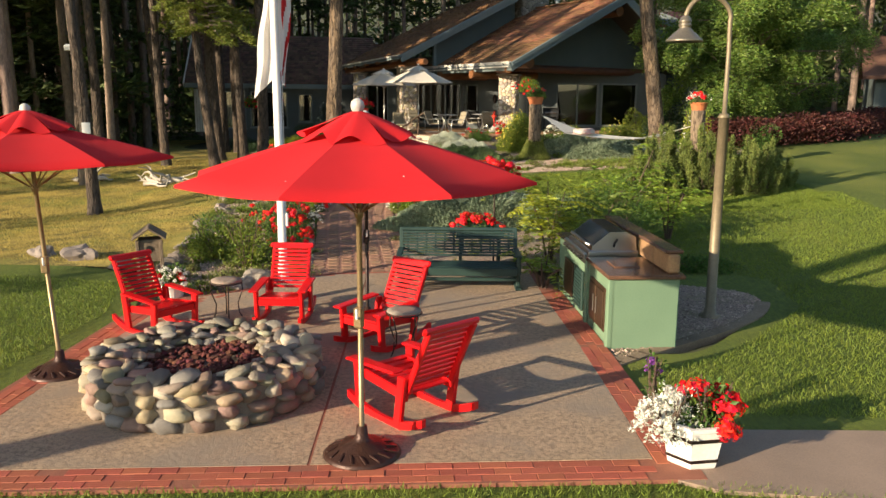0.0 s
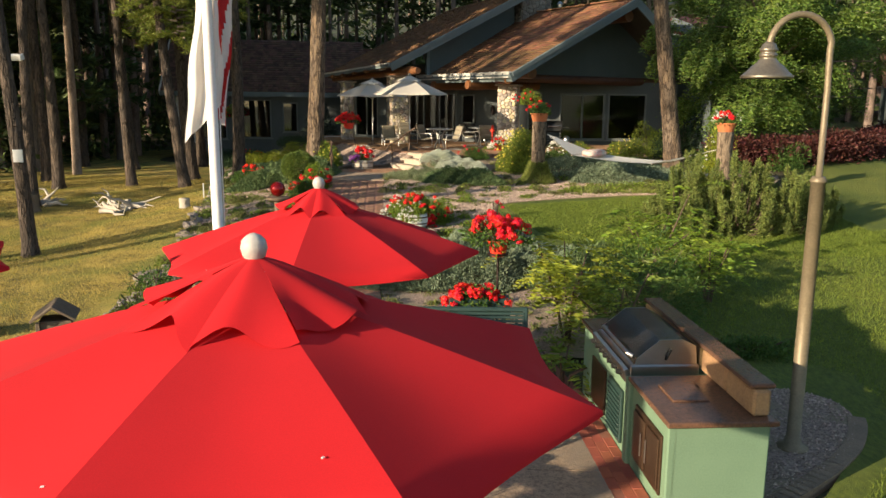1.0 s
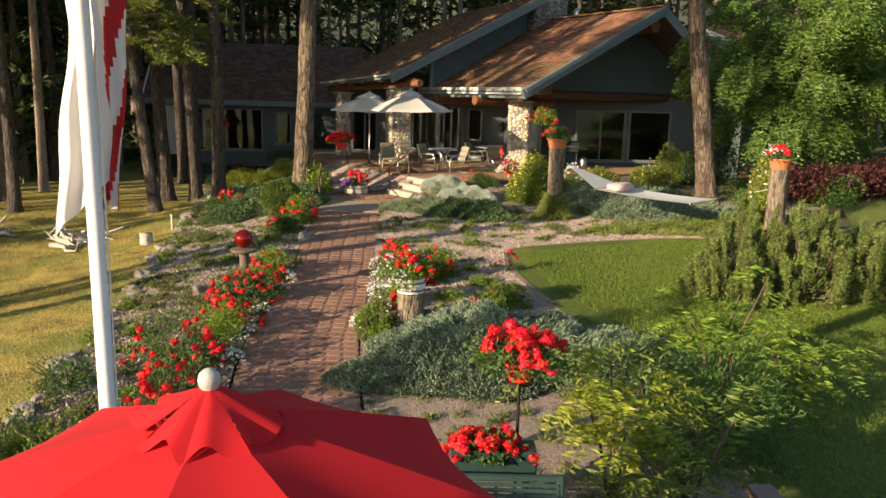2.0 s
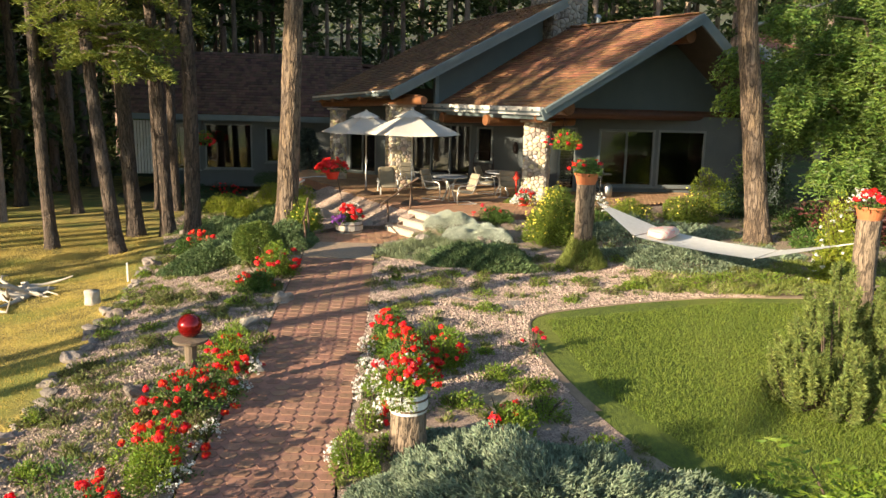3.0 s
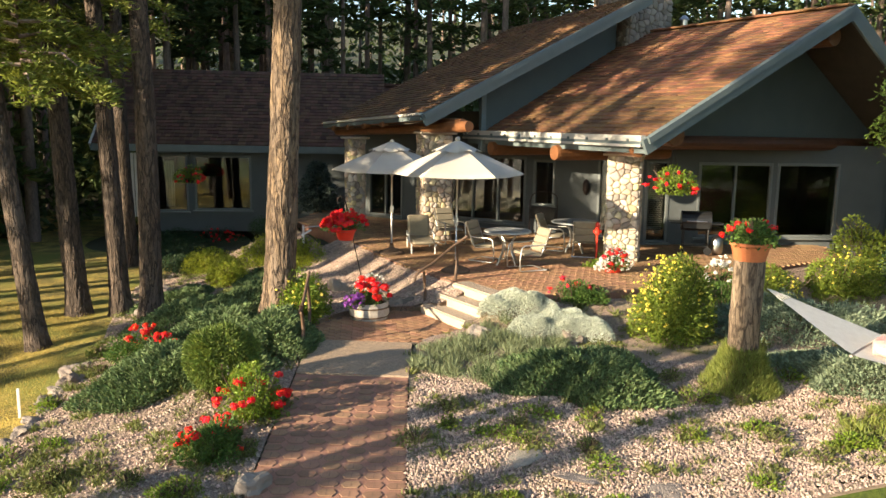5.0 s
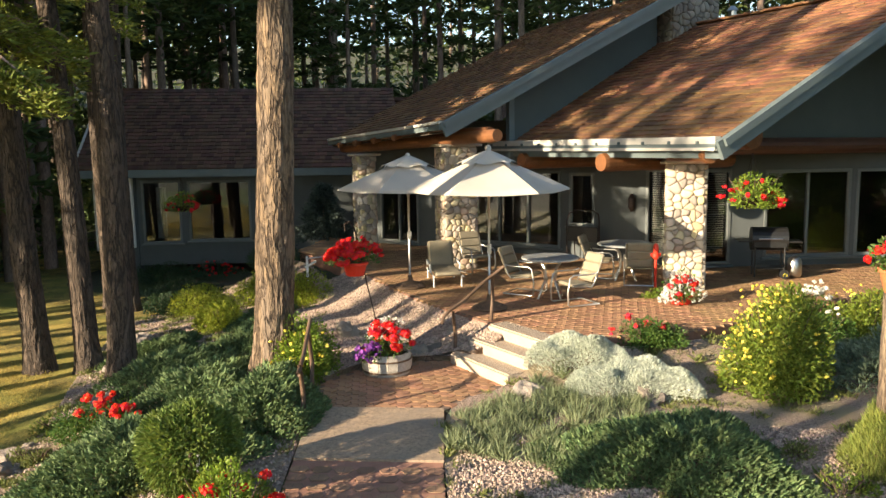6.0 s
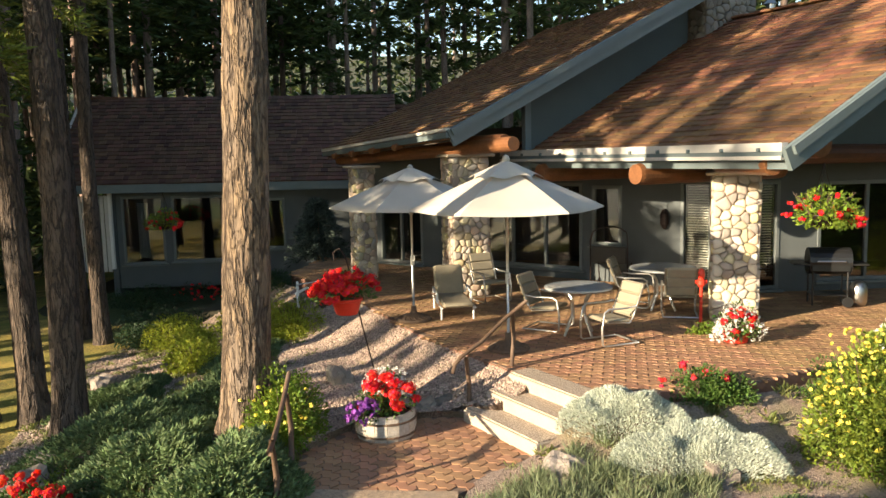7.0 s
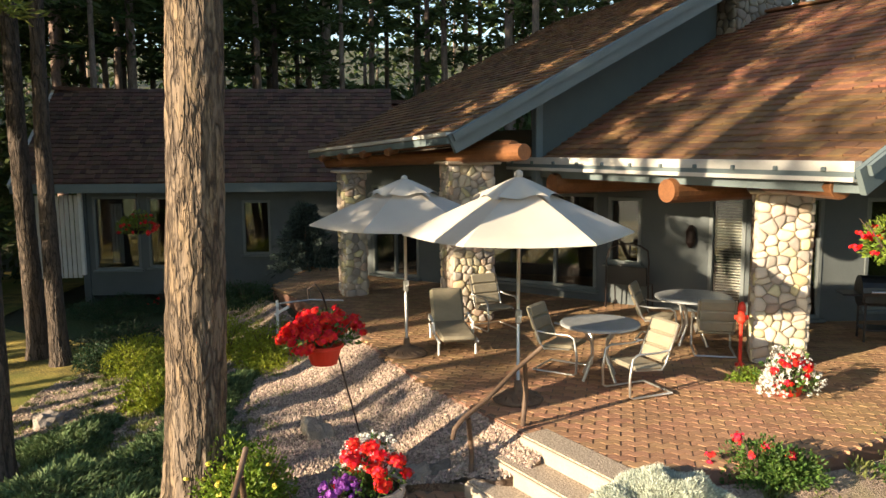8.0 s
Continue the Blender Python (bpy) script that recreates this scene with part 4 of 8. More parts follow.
ops = [(0.35, 0.95, FL + 0.05, FL + 2.1), (1.68, 3.58, FL + 0.18, FL + 2.06), (3.7, 5.33, FL + 0.18, FL + 2.06)]
base = wall_run(GW0, GW1, FL - 0.4, 3.84, ops, 0.18, "wallgrey", "grey wall with wide windows")
for i, o in enumerate(ops):
    window_in(base, *o, panes=2 if i == 1 else 1, blind=0.9 if i == 0 else 0.0)
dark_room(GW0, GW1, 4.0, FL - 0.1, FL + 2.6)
part("wall", Shape().box((0.25, 5.0, 2.8), (9.1, 41.5, 2.4)), "wallgrey", house)

# left wing
W0, W1 = (-13.0, 45.35), (-5.2, 46.5)
ops = [(0.15, 1.38, 1.0, 3.02), (1.6, 3.6, 1.05, 3.0), (4.16, 4.93, 1.36, 2.87)]
base = wall_run(W0, W1, 0.3, 3.35, ops, 0.18, "wallgrey", "grey wall of the low wing")
for o in ops:
    window_in(base, *o, panes=1)
dark_room(W0, W1, 4.0, 0.6, 3.2)
part("wall", Shape().box((0.18, 5.6, 3.4), (-13.1, 48.1, 1.7)), "wallgrey", house)
wl, wr = Vector((-14.6, 44.5, 3.4)), Vector((-4.6, 46.0, 3.36))
rl, rr = Vector((-15.2, 47.9, 6.08)), Vector((-4.0, 50.4, 5.62))
# wing roof: its shade is painted in by the darker shingles
part("roof", plane_slab(wl, wr, rr, rl, 0.16), "darkshingle", house, "shingle roof of the wing with shade in its colour")
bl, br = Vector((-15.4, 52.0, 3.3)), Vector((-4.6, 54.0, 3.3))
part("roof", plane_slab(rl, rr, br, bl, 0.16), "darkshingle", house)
part("fascia", beam(wl, wr, 0.08, 0.24, -0.12), "fascia", house)
part("bargeboard", beam(wl, rl, 0.08, 0.26, -0.1), "gutter", house, "pale bargeboard")
part("ridge_cap", beam(rl, rr, 0.34, 0.1, 0.06), "darkshingle", house)
s = Shape()
s.add([(-13.2, 45.3, 3.3), (-13.2, 50.7, 3.3), (-13.2, 47.9, 5.7)], [[0, 1, 2]])
part("gable_wall", s, "siding", house)
for k in range(9):
    part("screen_board", Shape().box((0.11, 0.04, 2.25), (-14.2 + 0.125 * k, 45.0 + 0.02 * k, 1.95), None, 0.01), "gutter", house, "pale upright board")
part("corner_post", Shape().box((0.1, 0.1, 2.4), (-13.1, 45.2, 2.1), None, 0.01), "white", house, "white corner board")

# pale curtain in the wing's first window and the lit corner boards
cw = Shape()
for k in range(7):
    cw.tube([(-12.5 + 0.045 * k, 45.72 + 0.03 * (k % 2), 1.15), (-12.5 + 0.045 * k, 45.72 + 0.03 * (k % 2), 2.8)], 0.03, 6)
part("curtain", cw, "white", house, "pale gathered curtain", smooth=True)

# chimney and pipe
CH = Vector((3.15, 42.0, 0))
part("chimney_core", Shape().box((1.5, 1.3, 6.0), (CH.x, CH.y, 6.0), Matrix.Rotation(PHI, 3, "Z")), "mortar", house)
part("flue", Shape().tube([(4.6, 42.2, 6.4), (4.6, 42.2, 7.3)], 0.1, 12).tube([(4.6, 42.2, 7.3), (4.6, 42.2, 7.42)], [0.16, 0.05], 12), "steel", house, "metal flue pipe")
# distant house on the other side of the lawn
far_house = thing("cottage", (27.5, 47.5, gz(27.5, 47.5)), -20, "low dark cottage with a brown shingle roof behind a hedge", "house")
part("wall", Shape().box((9, 6, 2.9), (0, 3, 1.2)), "siding", far_house)
part("roof", Shape().add([(-5.2, -0.6, 2.5), (5.2, -0.6, 2.5), (5.2, 3, 4.9), (-5.2, 3, 4.9), (-5.2, -0.6, 2.3), (5.2, -0.6, 2.3), (5.2, 3, 4.7), (-5.2, 3, 4.7)],
                         [[0, 1, 2, 3], [7, 6, 5, 4], [0, 4, 5, 1], [1, 5, 6, 2], [3, 7, 4, 0]]), "darkshingle", far_house)
part("roof", Shape().add([(-5.2, 6.6, 2.5), (5.2, 6.6, 2.5), (5.2, 3, 4.9), (-5.2, 3, 4.9)], [[3, 2, 1, 0]]), "darkshingle", far_house)
# door and window are solid boxes in the painted unlit-room colour
part("door", Shape().box((1.0, 0.1, 2.1), (-1.5, -0.02, 0.95), None, 0.01), "room", far_house)
part("window", Shape().box((1.4, 0.1, 1.1), (1.8, -0.02, 1.3), None, 0.01), "room", far_house)
# low roof behind the gable's right side
R3, L3, UP3 = Vector((10.7, 37.6, 5.5)), Vector((8.7, 38.7, 6.42)), Vector((1.3, 2.3, 0.3))
part("roof", plane_slab(R3, R3 + UP3, L3 + UP3, L3, 0.16), "darkshingle", house, "brown shingle roof behind the gable")
part("bargeboard", beam(R3, L3, 0.1, 0.42, -0.18), "fascia", house, "pale blue-grey bargeboard")
part("soffit_board", beam(R3 + Vector((0.06, 0.1, 0)), L3 + Vector((0.06, 0.1, 0)), 0.12, 0.16, -0.46), "log", house)
part("ridge_cap", beam(R3 + UP3, L3 + UP3, 0.3, 0.08, 0.05), "darkshingle", house)
part("wall", Shape().box((2.6, 0.2, 5.0), (9.6, 40.0, 3.4), Matrix.Rotation(-0.5, 3, "Z")), "siding", house)

# ---- patio things ----
RZ = lambda deg: Matrix.Rotation(radians(deg), 3, "Z")


def canopy_shape(radius, rim_z, top_z, hole, ribs=8, sag=0.05, seg=6, rows=6, hang=0.0, ruffle=0.0):
    """A ribbed cloth canopy: separate panels that sag a little between the ribs."""
    s = Shape()
    for p in range(ribs):
        vs, fs = [], []
        for r in range(rows + 1 + (1 if hang else 0)):
            t = min(r, rows) / rows
            for k in range(seg + 1):
                u = k / seg
                w = 2 * math.pi * (p + u) / ribs
                chord = math.cos(math.pi / ribs) / math.cos((u - 0.5) * 2 * math.pi / ribs)
                q = hole + (radius - hole) * t
                rad = q * (chord - 0.035 * math.sin(math.pi * u) * t)
                z = top_z + (rim_z - top_z) * (t ** 1.1) - sag * math.sin(math.pi * u) * t * (1 - 0.5 * t)
                if ruffle:
                    z += ruffle * t * t * (math.sin(u * math.pi * 2 + p * 2.1) + 0.5 * math.sin(p * 5.0))
                    rad *= 1 - 0.07 * t * math.sin(u * math.pi * 2 + p)
                if r > rows:
                    z -= hang
                    rad *= 1.003
                vs.append((rad * math.cos(w), rad * math.sin(w), z))
        n = seg + 1
        for r in range(rows + (1 if hang else 0)):
            for k in range(seg):
                fs.append([r * n + k, r * n + k + 1, (r + 1) * n + k + 1, (r + 1) * n + k])
        s.add(vs, fs)
    return s


def umbrella(at, top, radius, rim, apex, cloth, pole, base_z, label, rz=0.0, lean=(0, 0), crank=1.1, group="", base="castiron", finial="finial", ribs=8, vent_r=0.44):
    """Heights are above the ground that it stands on."""
    u = thing("patio_umbrella", (*at, base_z), rz, label, "umbrella", group)
    part("base_plate", Shape().lathe([(0.29, 0.0), (0.3, 0.02), (0.27, 0.045), (0.2, 0.065), (0.16, 0.10), (0.08, 0.12), (0.05, 0.15), (0.04, 0.24)], n=32), base, u, smooth=True)
    pat = Shape()
    for k in range(16):
        w = 2 * math.pi * k / 16
        pat.box((0.1, 0.02, 0.014), (0.225 * math.cos(w), 0.225 * math.sin(w), 0.062), RZ(math.degrees(w) + 25) @ Matrix.Rotation(0.3, 3, "Y"), 0.004)
    part("base_ornament", pat, base, u)
    part("pole", Shape().tube([(0, 0, 0.1), (lean[0] * 0.5, lean[1] * 0.5, apex * 0.5), (*lean, apex)], 0.021, 12), pole, u, smooth=True)
    lx, ly = lean
    part("crank_box", Shape().box((0.07, 0.06, 0.16), (lx * 0.45, ly * 0.45 - 0.03, crank), None, 0.012), pole, u)
    part("crank_handle", Shape().tube([(lx * 0.45, ly * 0.45 - 0.05, crank), (lx * 0.45 + 0.02, ly * 0.45 - 0.13, crank + 0.02), (lx * 0.45 + 0.02, ly * 0.45 - 0.13, crank + 0.09)], 0.009, 8), "white", u)
    part("collar", Shape().lathe([(0.03, 0), (0.035, 0.03), (0.03, 0.07)], (lx * 0.8, ly * 0.8, apex - 0.62), 12), pole, u)
    can = part("canopy", canopy_shape(radius, rim, apex - 0.02, 0.24, ribs=ribs, hang=0.02), cloth, u, smooth=False)
    can.location = (lx, ly, 0)
    can.data.polygons.foreach_set("use_smooth", [True] * len(can.data.polygons))
    vent = part("vent", canopy_shape(vent_r, apex + (rim - apex) * vent_r / radius + (0.10 if vent_r > 0.5 else 0.06), apex + 0.14, 0.03, ribs=ribs, rows=6, seg=12, sag=-0.05, ruffle=0.03), cloth, can, smooth=True)
    if cloth == "canvas":
        sp, rq = Shape(), random.Random(at[0] * 7)
        for k in range(7):
            w, q = rq.uniform(0, 6.28), rq.uniform(0.35, 0.97)
            chord = math.cos(math.pi / 8) / math.cos((w % (math.pi / 4)) - math.pi / 8)
            z = apex + (rim - apex) * q ** 1.1 + 0.004
            sp.box((0.009, 0.006, 0.003), (radius * q * chord * math.cos(w), radius * q * chord * math.sin(w), z), RZ(rq.uniform(0, 180)))
        stuff_part("petal_specks", sp, "white", can, "fallen pale petals")
    for k in range(ribs):
        w = 2 * math.pi * k / ribs
        c, sn = math.cos(w), math.sin(w)
        part("rib", Shape().tube([(lx + 0.05 * c, ly + 0.05 * sn, apex - 0.03), (lx + radius * 0.5 * c, ly + radius * 0.5 * sn, apex + (rim - apex) * 0.46 - 0.02), (lx + radius * 0.99 * c, ly + radius * 0.99 * sn, rim - 0.012)], 0.009, 6), pole, u)
        part("strut", Shape().tube([(lx * 0.8 + 0.03 * c, ly * 0.8 + 0.03 * sn, apex - 0.58), (lx + radius * 0.5 * c, ly + radius * 0.5 * sn, apex + (rim - apex) * 0.46 - 0.03)], 0.007, 6), pole, u)
    part("finial", Shape().lathe([(0.034, 0), (0.04, 0.02), (0.032, 0.045), (0.024, 0.055), (0.042, 0.075), (0.05, 0.105), (0.043, 0.135), (0.024, 0.153), (0.004, 0.16)], (lx, ly, top - 0.16), 16), finial, u, smooth=True)
    return u


RED = "tall red canvas patio umbrella on a bronze pole and cast base"
umbrella((-0.09, 8.34), 2.69, 1.28, 2.14, 2.46, "canvas", "brasspole", 0.02, RED, -12, group="red patio umbrellas")
umbrella((-0.51, 11.78), 2.55, 1.29, 1.96, 2.32, "canvas", "darkmetal", 0.02, RED, 1, group="red patio umbrellas", vent_r=0.34)
umbrella((-3.30, 9.97), 2.62, 1.30, 2.13, 2.42, "canvas", "brasspole", 0.02, RED, 10, lean=(-0.12, 0.02), group="red patio umbrellas")
CREAM = "cream canvas umbrella standing on the brick terrace"
umbrella((-1.46, 33.75), 2.68, 1.32, 1.97, 2.46, "cream", "silver", FL, CREAM, 5, group="cream terrace umbrellas", finial="cream", base="rust", crank=1.0, ribs=6, vent_r=0.52)
umbrella((-3.02, 35.72), 2.56, 1.32, 1.90, 2.37, "cream", "silver", FL, CREAM, 14, group="cream terrace umbrellas", finial="cream", base="rust", crank=1.0, ribs=6, vent_r=0.52)


def rocking_chair(at, rz):
    """A slatted wooden rocking chair that faces its own -y."""
    c = thing("rocking_chair", (*at, 0.02), rz, "bright red painted wooden rocking chair with slatted back", "chair", "rocking chairs round the fire pit")
    W = 0.60
    for sx in (-1, 1):
        x = sx * W / 2
        pts = []
        for k in range(13):
            t = -1 + 2 * k / 12
            pts.append((x, t * 0.5 + 0.06, 0.035 + 0.13 * t * t * (1.25 if t > 0 else 0.9)))
        r = Shape()
        r.add([(q[0] + sx_ * 0.0225, q[1], q[2] + sz_ * 0.043) for q in pts for sx_, sz_ in ((-1, -1), (1, -1), (1, 1), (-1, 1))],
              [[4 * k + m, 4 * k + (m + 1) % 4, 4 * k + 4 + (m + 1) % 4, 4 * k + 4 + m] for k in range(12) for m in range(4)] + [[3, 2, 1, 0], [48, 49, 50, 51]])
        part("rocker", r, "red", c)
        part("leg", Shape().box((0.05, 0.09, 0.52), (x, -0.29, 0.33), Matrix.Rotation(0.06, 3, "X"), 0.01), "red", c)
        part("leg", Shape().box((0.05, 0.09, 0.54), (x, 0.27, 0.33), Matrix.Rotation(-0.12, 3, "X"), 0.01), "red", c)
        part("armrest", Shape().box((0.125, 0.66, 0.032), (x + sx * 0.02, -0.06, 0.615), Matrix.Rotation(0.07, 3, "X"), 0.012), "red", c)
        part("side_rail", Shape().box((0.035, 0.62, 0.11), (x - sx * 0.045, 0.0, 0.40), Matrix.Rotation(-0.12, 3, "X"), 0.008), "red", c)
        part("back_post", Shape().box((0.045, 0.06, 0.78), (x - sx * 0.05, 0.43, 0.76), Matrix.Rotation(-0.36, 3, "X"), 0.01), "red", c)
    part("apron", Shape().box((W - 0.05, 0.03, 0.11), (0, -0.31, 0.40), None, 0.008), "red", c)
    for k in range(8):
        y = -0.30 + k * 0.078
        part("seat_slat", Shape().box((W - 0.06, 0.064, 0.022), (0, y, 0.455 - 0.012 * k + 0.004 * (k - 4) ** 2 * 0.3), Matrix.Rotation(-0.10, 3, "X"), 0.006), "red", c)
    for k in range(11):
        t = 0.09 + k * 0.066
        y, z = 0.28 + t * 0.36, 0.40 + t * 0.94
        part("back_slat", Shape().box((W - 0.1, 0.022, 0.045), (0, y - 0.02, z), Matrix.Rotation(-0.36, 3, "X"), 0.005), "red", c)
    c.scale = (1, 1.05, 0.82)
    part("head_rail", Shape().box((W + 0.02, 0.05, 0.085), (0, 0.56, 1.135), Matrix.Rotation(-0.36, 3, "X"), 0.02), "red", c)
    return c


PIT = Vector((-1.71, 9.6, 0))


def facing(at, target):
    return math.degrees(math.atan2(target.y - at[1], target.x - at[0])) + 90


for at, off, grow in (((-2.88, 11.45), 24, 0.9), ((-1.56, 12.0), 4, 0.9), ((-0.28, 11.1), 8, 0.92), ((0.18, 9.2), -34, 0.97)):
    chair_ = rocking_chair(at, facing(at, PIT) + off)
    chair_.scale = [grow * v for v in chair_.scale]


def side_table(at, rz):
    t = thing("side_table", (*at, 0.02), rz, "small round stone-topped table on thin iron legs", "table", "small iron side tables")
    part("tabletop", Shape().lathe([(0.17, 0), (0.185, 0.012), (0.18, 0.03), (0.1, 0.034)], (0, 0, 0.47), 20), "rock", t, smooth=True)
    part("ring", Shape().tube([(0.19 * math.cos(k * math.pi / 8), 0.19 * math.sin(k * math.pi / 8), 0.465) for k in range(17)], 0.009, 6, False), "darkmetal", t)
    for k in range(4):
        w = k * math.pi / 2 + 0.4
        c, s = math.cos(w), math.sin(w)
        part("leg", Shape().tube([(0.18 * c, 0.18 * s, 0.47), (0.19 * c, 0.19 * s, 0.36), (0.13 * c, 0.13 * s, 0.2), (0.14 * c, 0.14 * s, 0.08), (0.18 * c, 0.18 * s, 0.0)], 0.008, 6), "darkmetal", t)
    return t


side_table((-2.27, 12.0), 0)
side_table((0.02, 10.75), 20)

# fire pit of river stones
pit = thing("fire_pit", (PIT.x, PIT.y, 0.02), label="round fire pit of stacked river stones filled with lava rock", category="fire pit")
part("core", Shape().lathe([(1.03, 0.0), (1.04, 0.36), (0.98, 0.405), (0.62, 0.39), (0.6, 0.26), (0.0, 0.24)], n=40), "mortar", pit)
pit.scale = (0.97, 0.97, 0.93)
STONES = [Shape().add(*lump((0.5, 0.36, 0.27), k * 1.7 + 0.3, 0.28)).data("stone", M["stone"], True) for k in range(9)]
rs = random.Random(5)


def stone_at(parent, loc, size, turn, meshes=STONES, name="stone"):
    ob = new(name, meshes[rs.randrange(len(meshes))])
    ob.parent = parent
    ob.matrix_basis = Matrix.LocRotScale(loc, turn, size)
    return ob


for row, (z, n, r, hs) in enumerate(((0.075, 24, 1.0, 0.3), (0.19, 27, 1.015, 0.27), (0.30, 29, 1.01, 0.25), (0.385, 30, 0.99, 0.2))):
    for k in range(n):
        w = 2 * math.pi * (k + 0.5 * row + rs.uniform(-0.15, 0.15)) / n
        ln = 2 * math.pi * r / n * rs.uniform(0.78, 1.15)
        stone_at(pit, (r * math.cos(w), r * math.sin(w), z + rs.uniform(-0.012, 0.012)), (ln, rs.uniform(0.24, 0.32), hs * rs.uniform(0.75, 1.08)), Euler((rs.uniform(-0.15, 0.15), rs.uniform(-0.22, 0.22), w + math.pi / 2)))
for ring, (r, n, z) in enumerate(((0.95, 25, 0.425), (0.82, 24, 0.43), (0.72, 27, 0.415), (0.64, 30, 0.38), (0.57, 28, 0.34))):
    for k in range(n):
        w = 2 * math.pi * (k + 0.37 * ring + rs.uniform(-0.25, 0.25)) / n
        ln = rs.uniform(0.17, 0.33) if ring < 2 else rs.uniform(0.1, 0.22)
        q = r + rs.uniform(-0.04, 0.04)
        stone_at(pit, (q * math.cos(w), q * math.sin(w), z + rs.uniform(-0.015, 0.025)), (ln, ln * rs.uniform(0.7, 1.0), ln * rs.uniform(0.45, 0.8)), Euler((rs.uniform(-0.25, 0.25), rs.uniform(-0.25, 0.25), rs.uniform(0, 6))))
lava = Shape()
for k in range(420):
    w, r = rs.uniform(0, 2 * math.pi), 0.58 * math.sqrt(rs.random())
    v, f = lump((0.03, 0.026, 0.022), k * 0.37, 0.5, ICO1)
    lava.add(v * rs.uniform(0.7, 1.4) + np.array([r * math.cos(w), r * math.sin(w), 0.30 + 0.05 * (1 - r / 0.6) + rs.uniform(0, 0.04)]), f)
tagged(part("lava_rock", lava, "lava", pit, "dark red lava rock"), kind="stuff")

# garden bench
bench = thing("garden_bench", (0.53, 13.98, 0.02), 2, "dark green slatted garden glider bench with scrolled arms", "bench")
BW = 1.74
bench.scale = (1, 1, 0.79)
for k in range(9):
    part("seat_slat", Shape().box((BW - 0.1, 0.05, 0.022), (0, -0.3 + k * 0.062, 0.43 - 0.004 * k), None, 0.006), "benchgreen", bench)
for k in range(9):
    part("back_slat", Shape().box((BW - 0.06, 0.02, 0.04), (0, 0.27 + k * 0.012, 0.5 + k * 0.052), Matrix.Rotation(-0.2, 3, "X"), 0.005), "benchgreen", bench)
for k in range(12):
    part("back_stave", Shape().box((0.03, 0.018, 0.4), (-BW / 2 + 0.12 + k * (BW - 0.24) / 11, 0.345, 0.72), Matrix.Rotation(-0.2, 3, "X"), 0.005), "benchgreen", bench)
part("top_rail", Shape().box((BW, 0.05, 0.07), (0, 0.40, 0.97), Matrix.Rotation(-0.2, 3, "X"), 0.015), "benchgreen", bench)
part("front_rail", Shape().box((BW - 0.06, 0.05, 0.15), (0, -0.35, 0.35), None, 0.012), "benchgreen", bench)
for sx in (-1, 1):
    x = sx * (BW / 2 - 0.02)
    part("armrest", Shape().box((0.085, 0.66, 0.04), (x, -0.06, 0.63), None, 0.014), "benchgreen", bench)
    part("arm_post", Shape().box((0.06, 0.06, 0.34), (x, -0.33, 0.47), None, 0.01), "benchgreen", bench)
    for y in (-0.24, 0.24):
        part("leg", Shape().box((0.06, 0.07, 0.42), (x, y, 0.21), None, 0.01), "benchgreen", bench)
    part("back_post", Shape().box((0.06, 0.06, 0.62), (x, 0.35, 0.7), Matrix.Rotation(-0.2, 3, "X"), 0.01), "benchgreen", bench)
    part("foot", Shape().box((0.09, 0.8, 0.07), (x, 0, 0.035), None, 0.012), "benchgreen", bench)
for y in (-0.3, 0.3):
    part("stretcher", Shape().box((BW - 0.1, 0.05, 0.06), (0, y, 0.2), None, 0.01), "benchgreen", bench)

# barbecue island: local x to the right, y away
island = thing("barbecue_island", (2.22, 11.1, 0.0), 5.5, "green stucco barbecue island with granite top and steel grill", "barbecue")
IW, IL, IH = 0.80, 2.75, 0.80
part("body", Shape().box((IW - 0.04, IL, IH), (IW / 2, IL / 2, IH / 2), None, 0.015), "greenwall", island)
part("pillar", Shape().box((0.08, 0.1, IH + 0.02), (0.03, 0.05, IH / 2), None, 0.012), "greenwall", island)
part("pillar", Shape().box((0.08, 0.12, IH + 0.02), (0.02, 1.02, IH / 2), None, 0.012), "greenwall", island)
part("countertop", Shape().box((IW + 0.06, 1.02, 0.045), (IW / 2, 0.47, IH + 0.022), None, 0.01), "granite", island)
part("countertop", Shape().box((IW + 0.02, 0.55, 0.045), (IW / 2, 2.52, IH + 0.022), None, 0.01), "granite", island)
doors = part("access_door", Shape().box((0.025, 0.66, 0.5), (0.012, 0.5, 0.4), None, 0.008), "copper", island, "pair of bronze doors")
for y in (0.335, 0.665):
    d = part("door_leaf", Shape().box((0.02, 0.29, 0.42), (-0.006, y, 0.4), None, 0.006), "copper", island)
    part("handle", Shape().tube([(-0.03, y + (0.1 if y < 0.5 else -0.1), 0.3), (-0.03, y + (0.1 if y < 0.5 else -0.1), 0.5)], 0.008, 8), "steel", d)
part("vent_panel", Shape().box((0.03, 0.42, 0.5), (0.0, 1.42, 0.36), None, 0.008), "benchgreen", island, "dark louvred panel")
for k in range(10):
    part("louvre", Shape().box((0.03, 0.4, 0.012), (-0.015, 1.42, 0.15 + k * 0.045), Matrix.Rotation(0.6, 3, "Y"), 0.003), "benchgreen", island)
part("access_door", Shape().box((0.025, 0.5, 0.46), (0.01, 2.05, 0.36), None, 0.008), "copper", island)
for k in range(5):
    y = 0.32 + k * 0.53
    part("splash_block", Shape().box((0.14, 0.5, 0.21), (IW - 0.08, y - 0.02, IH + 0.045 + 0.105), None, 0.02), "sandstone", island, "sandstone splashback block")
part("splash_cap", Shape().box((0.2, 2.62, 0.04), (IW - 0.07, 1.38, IH + 0.28), None, 0.012), "granite", island)
gr0, gr1 = 1.08, 2.2
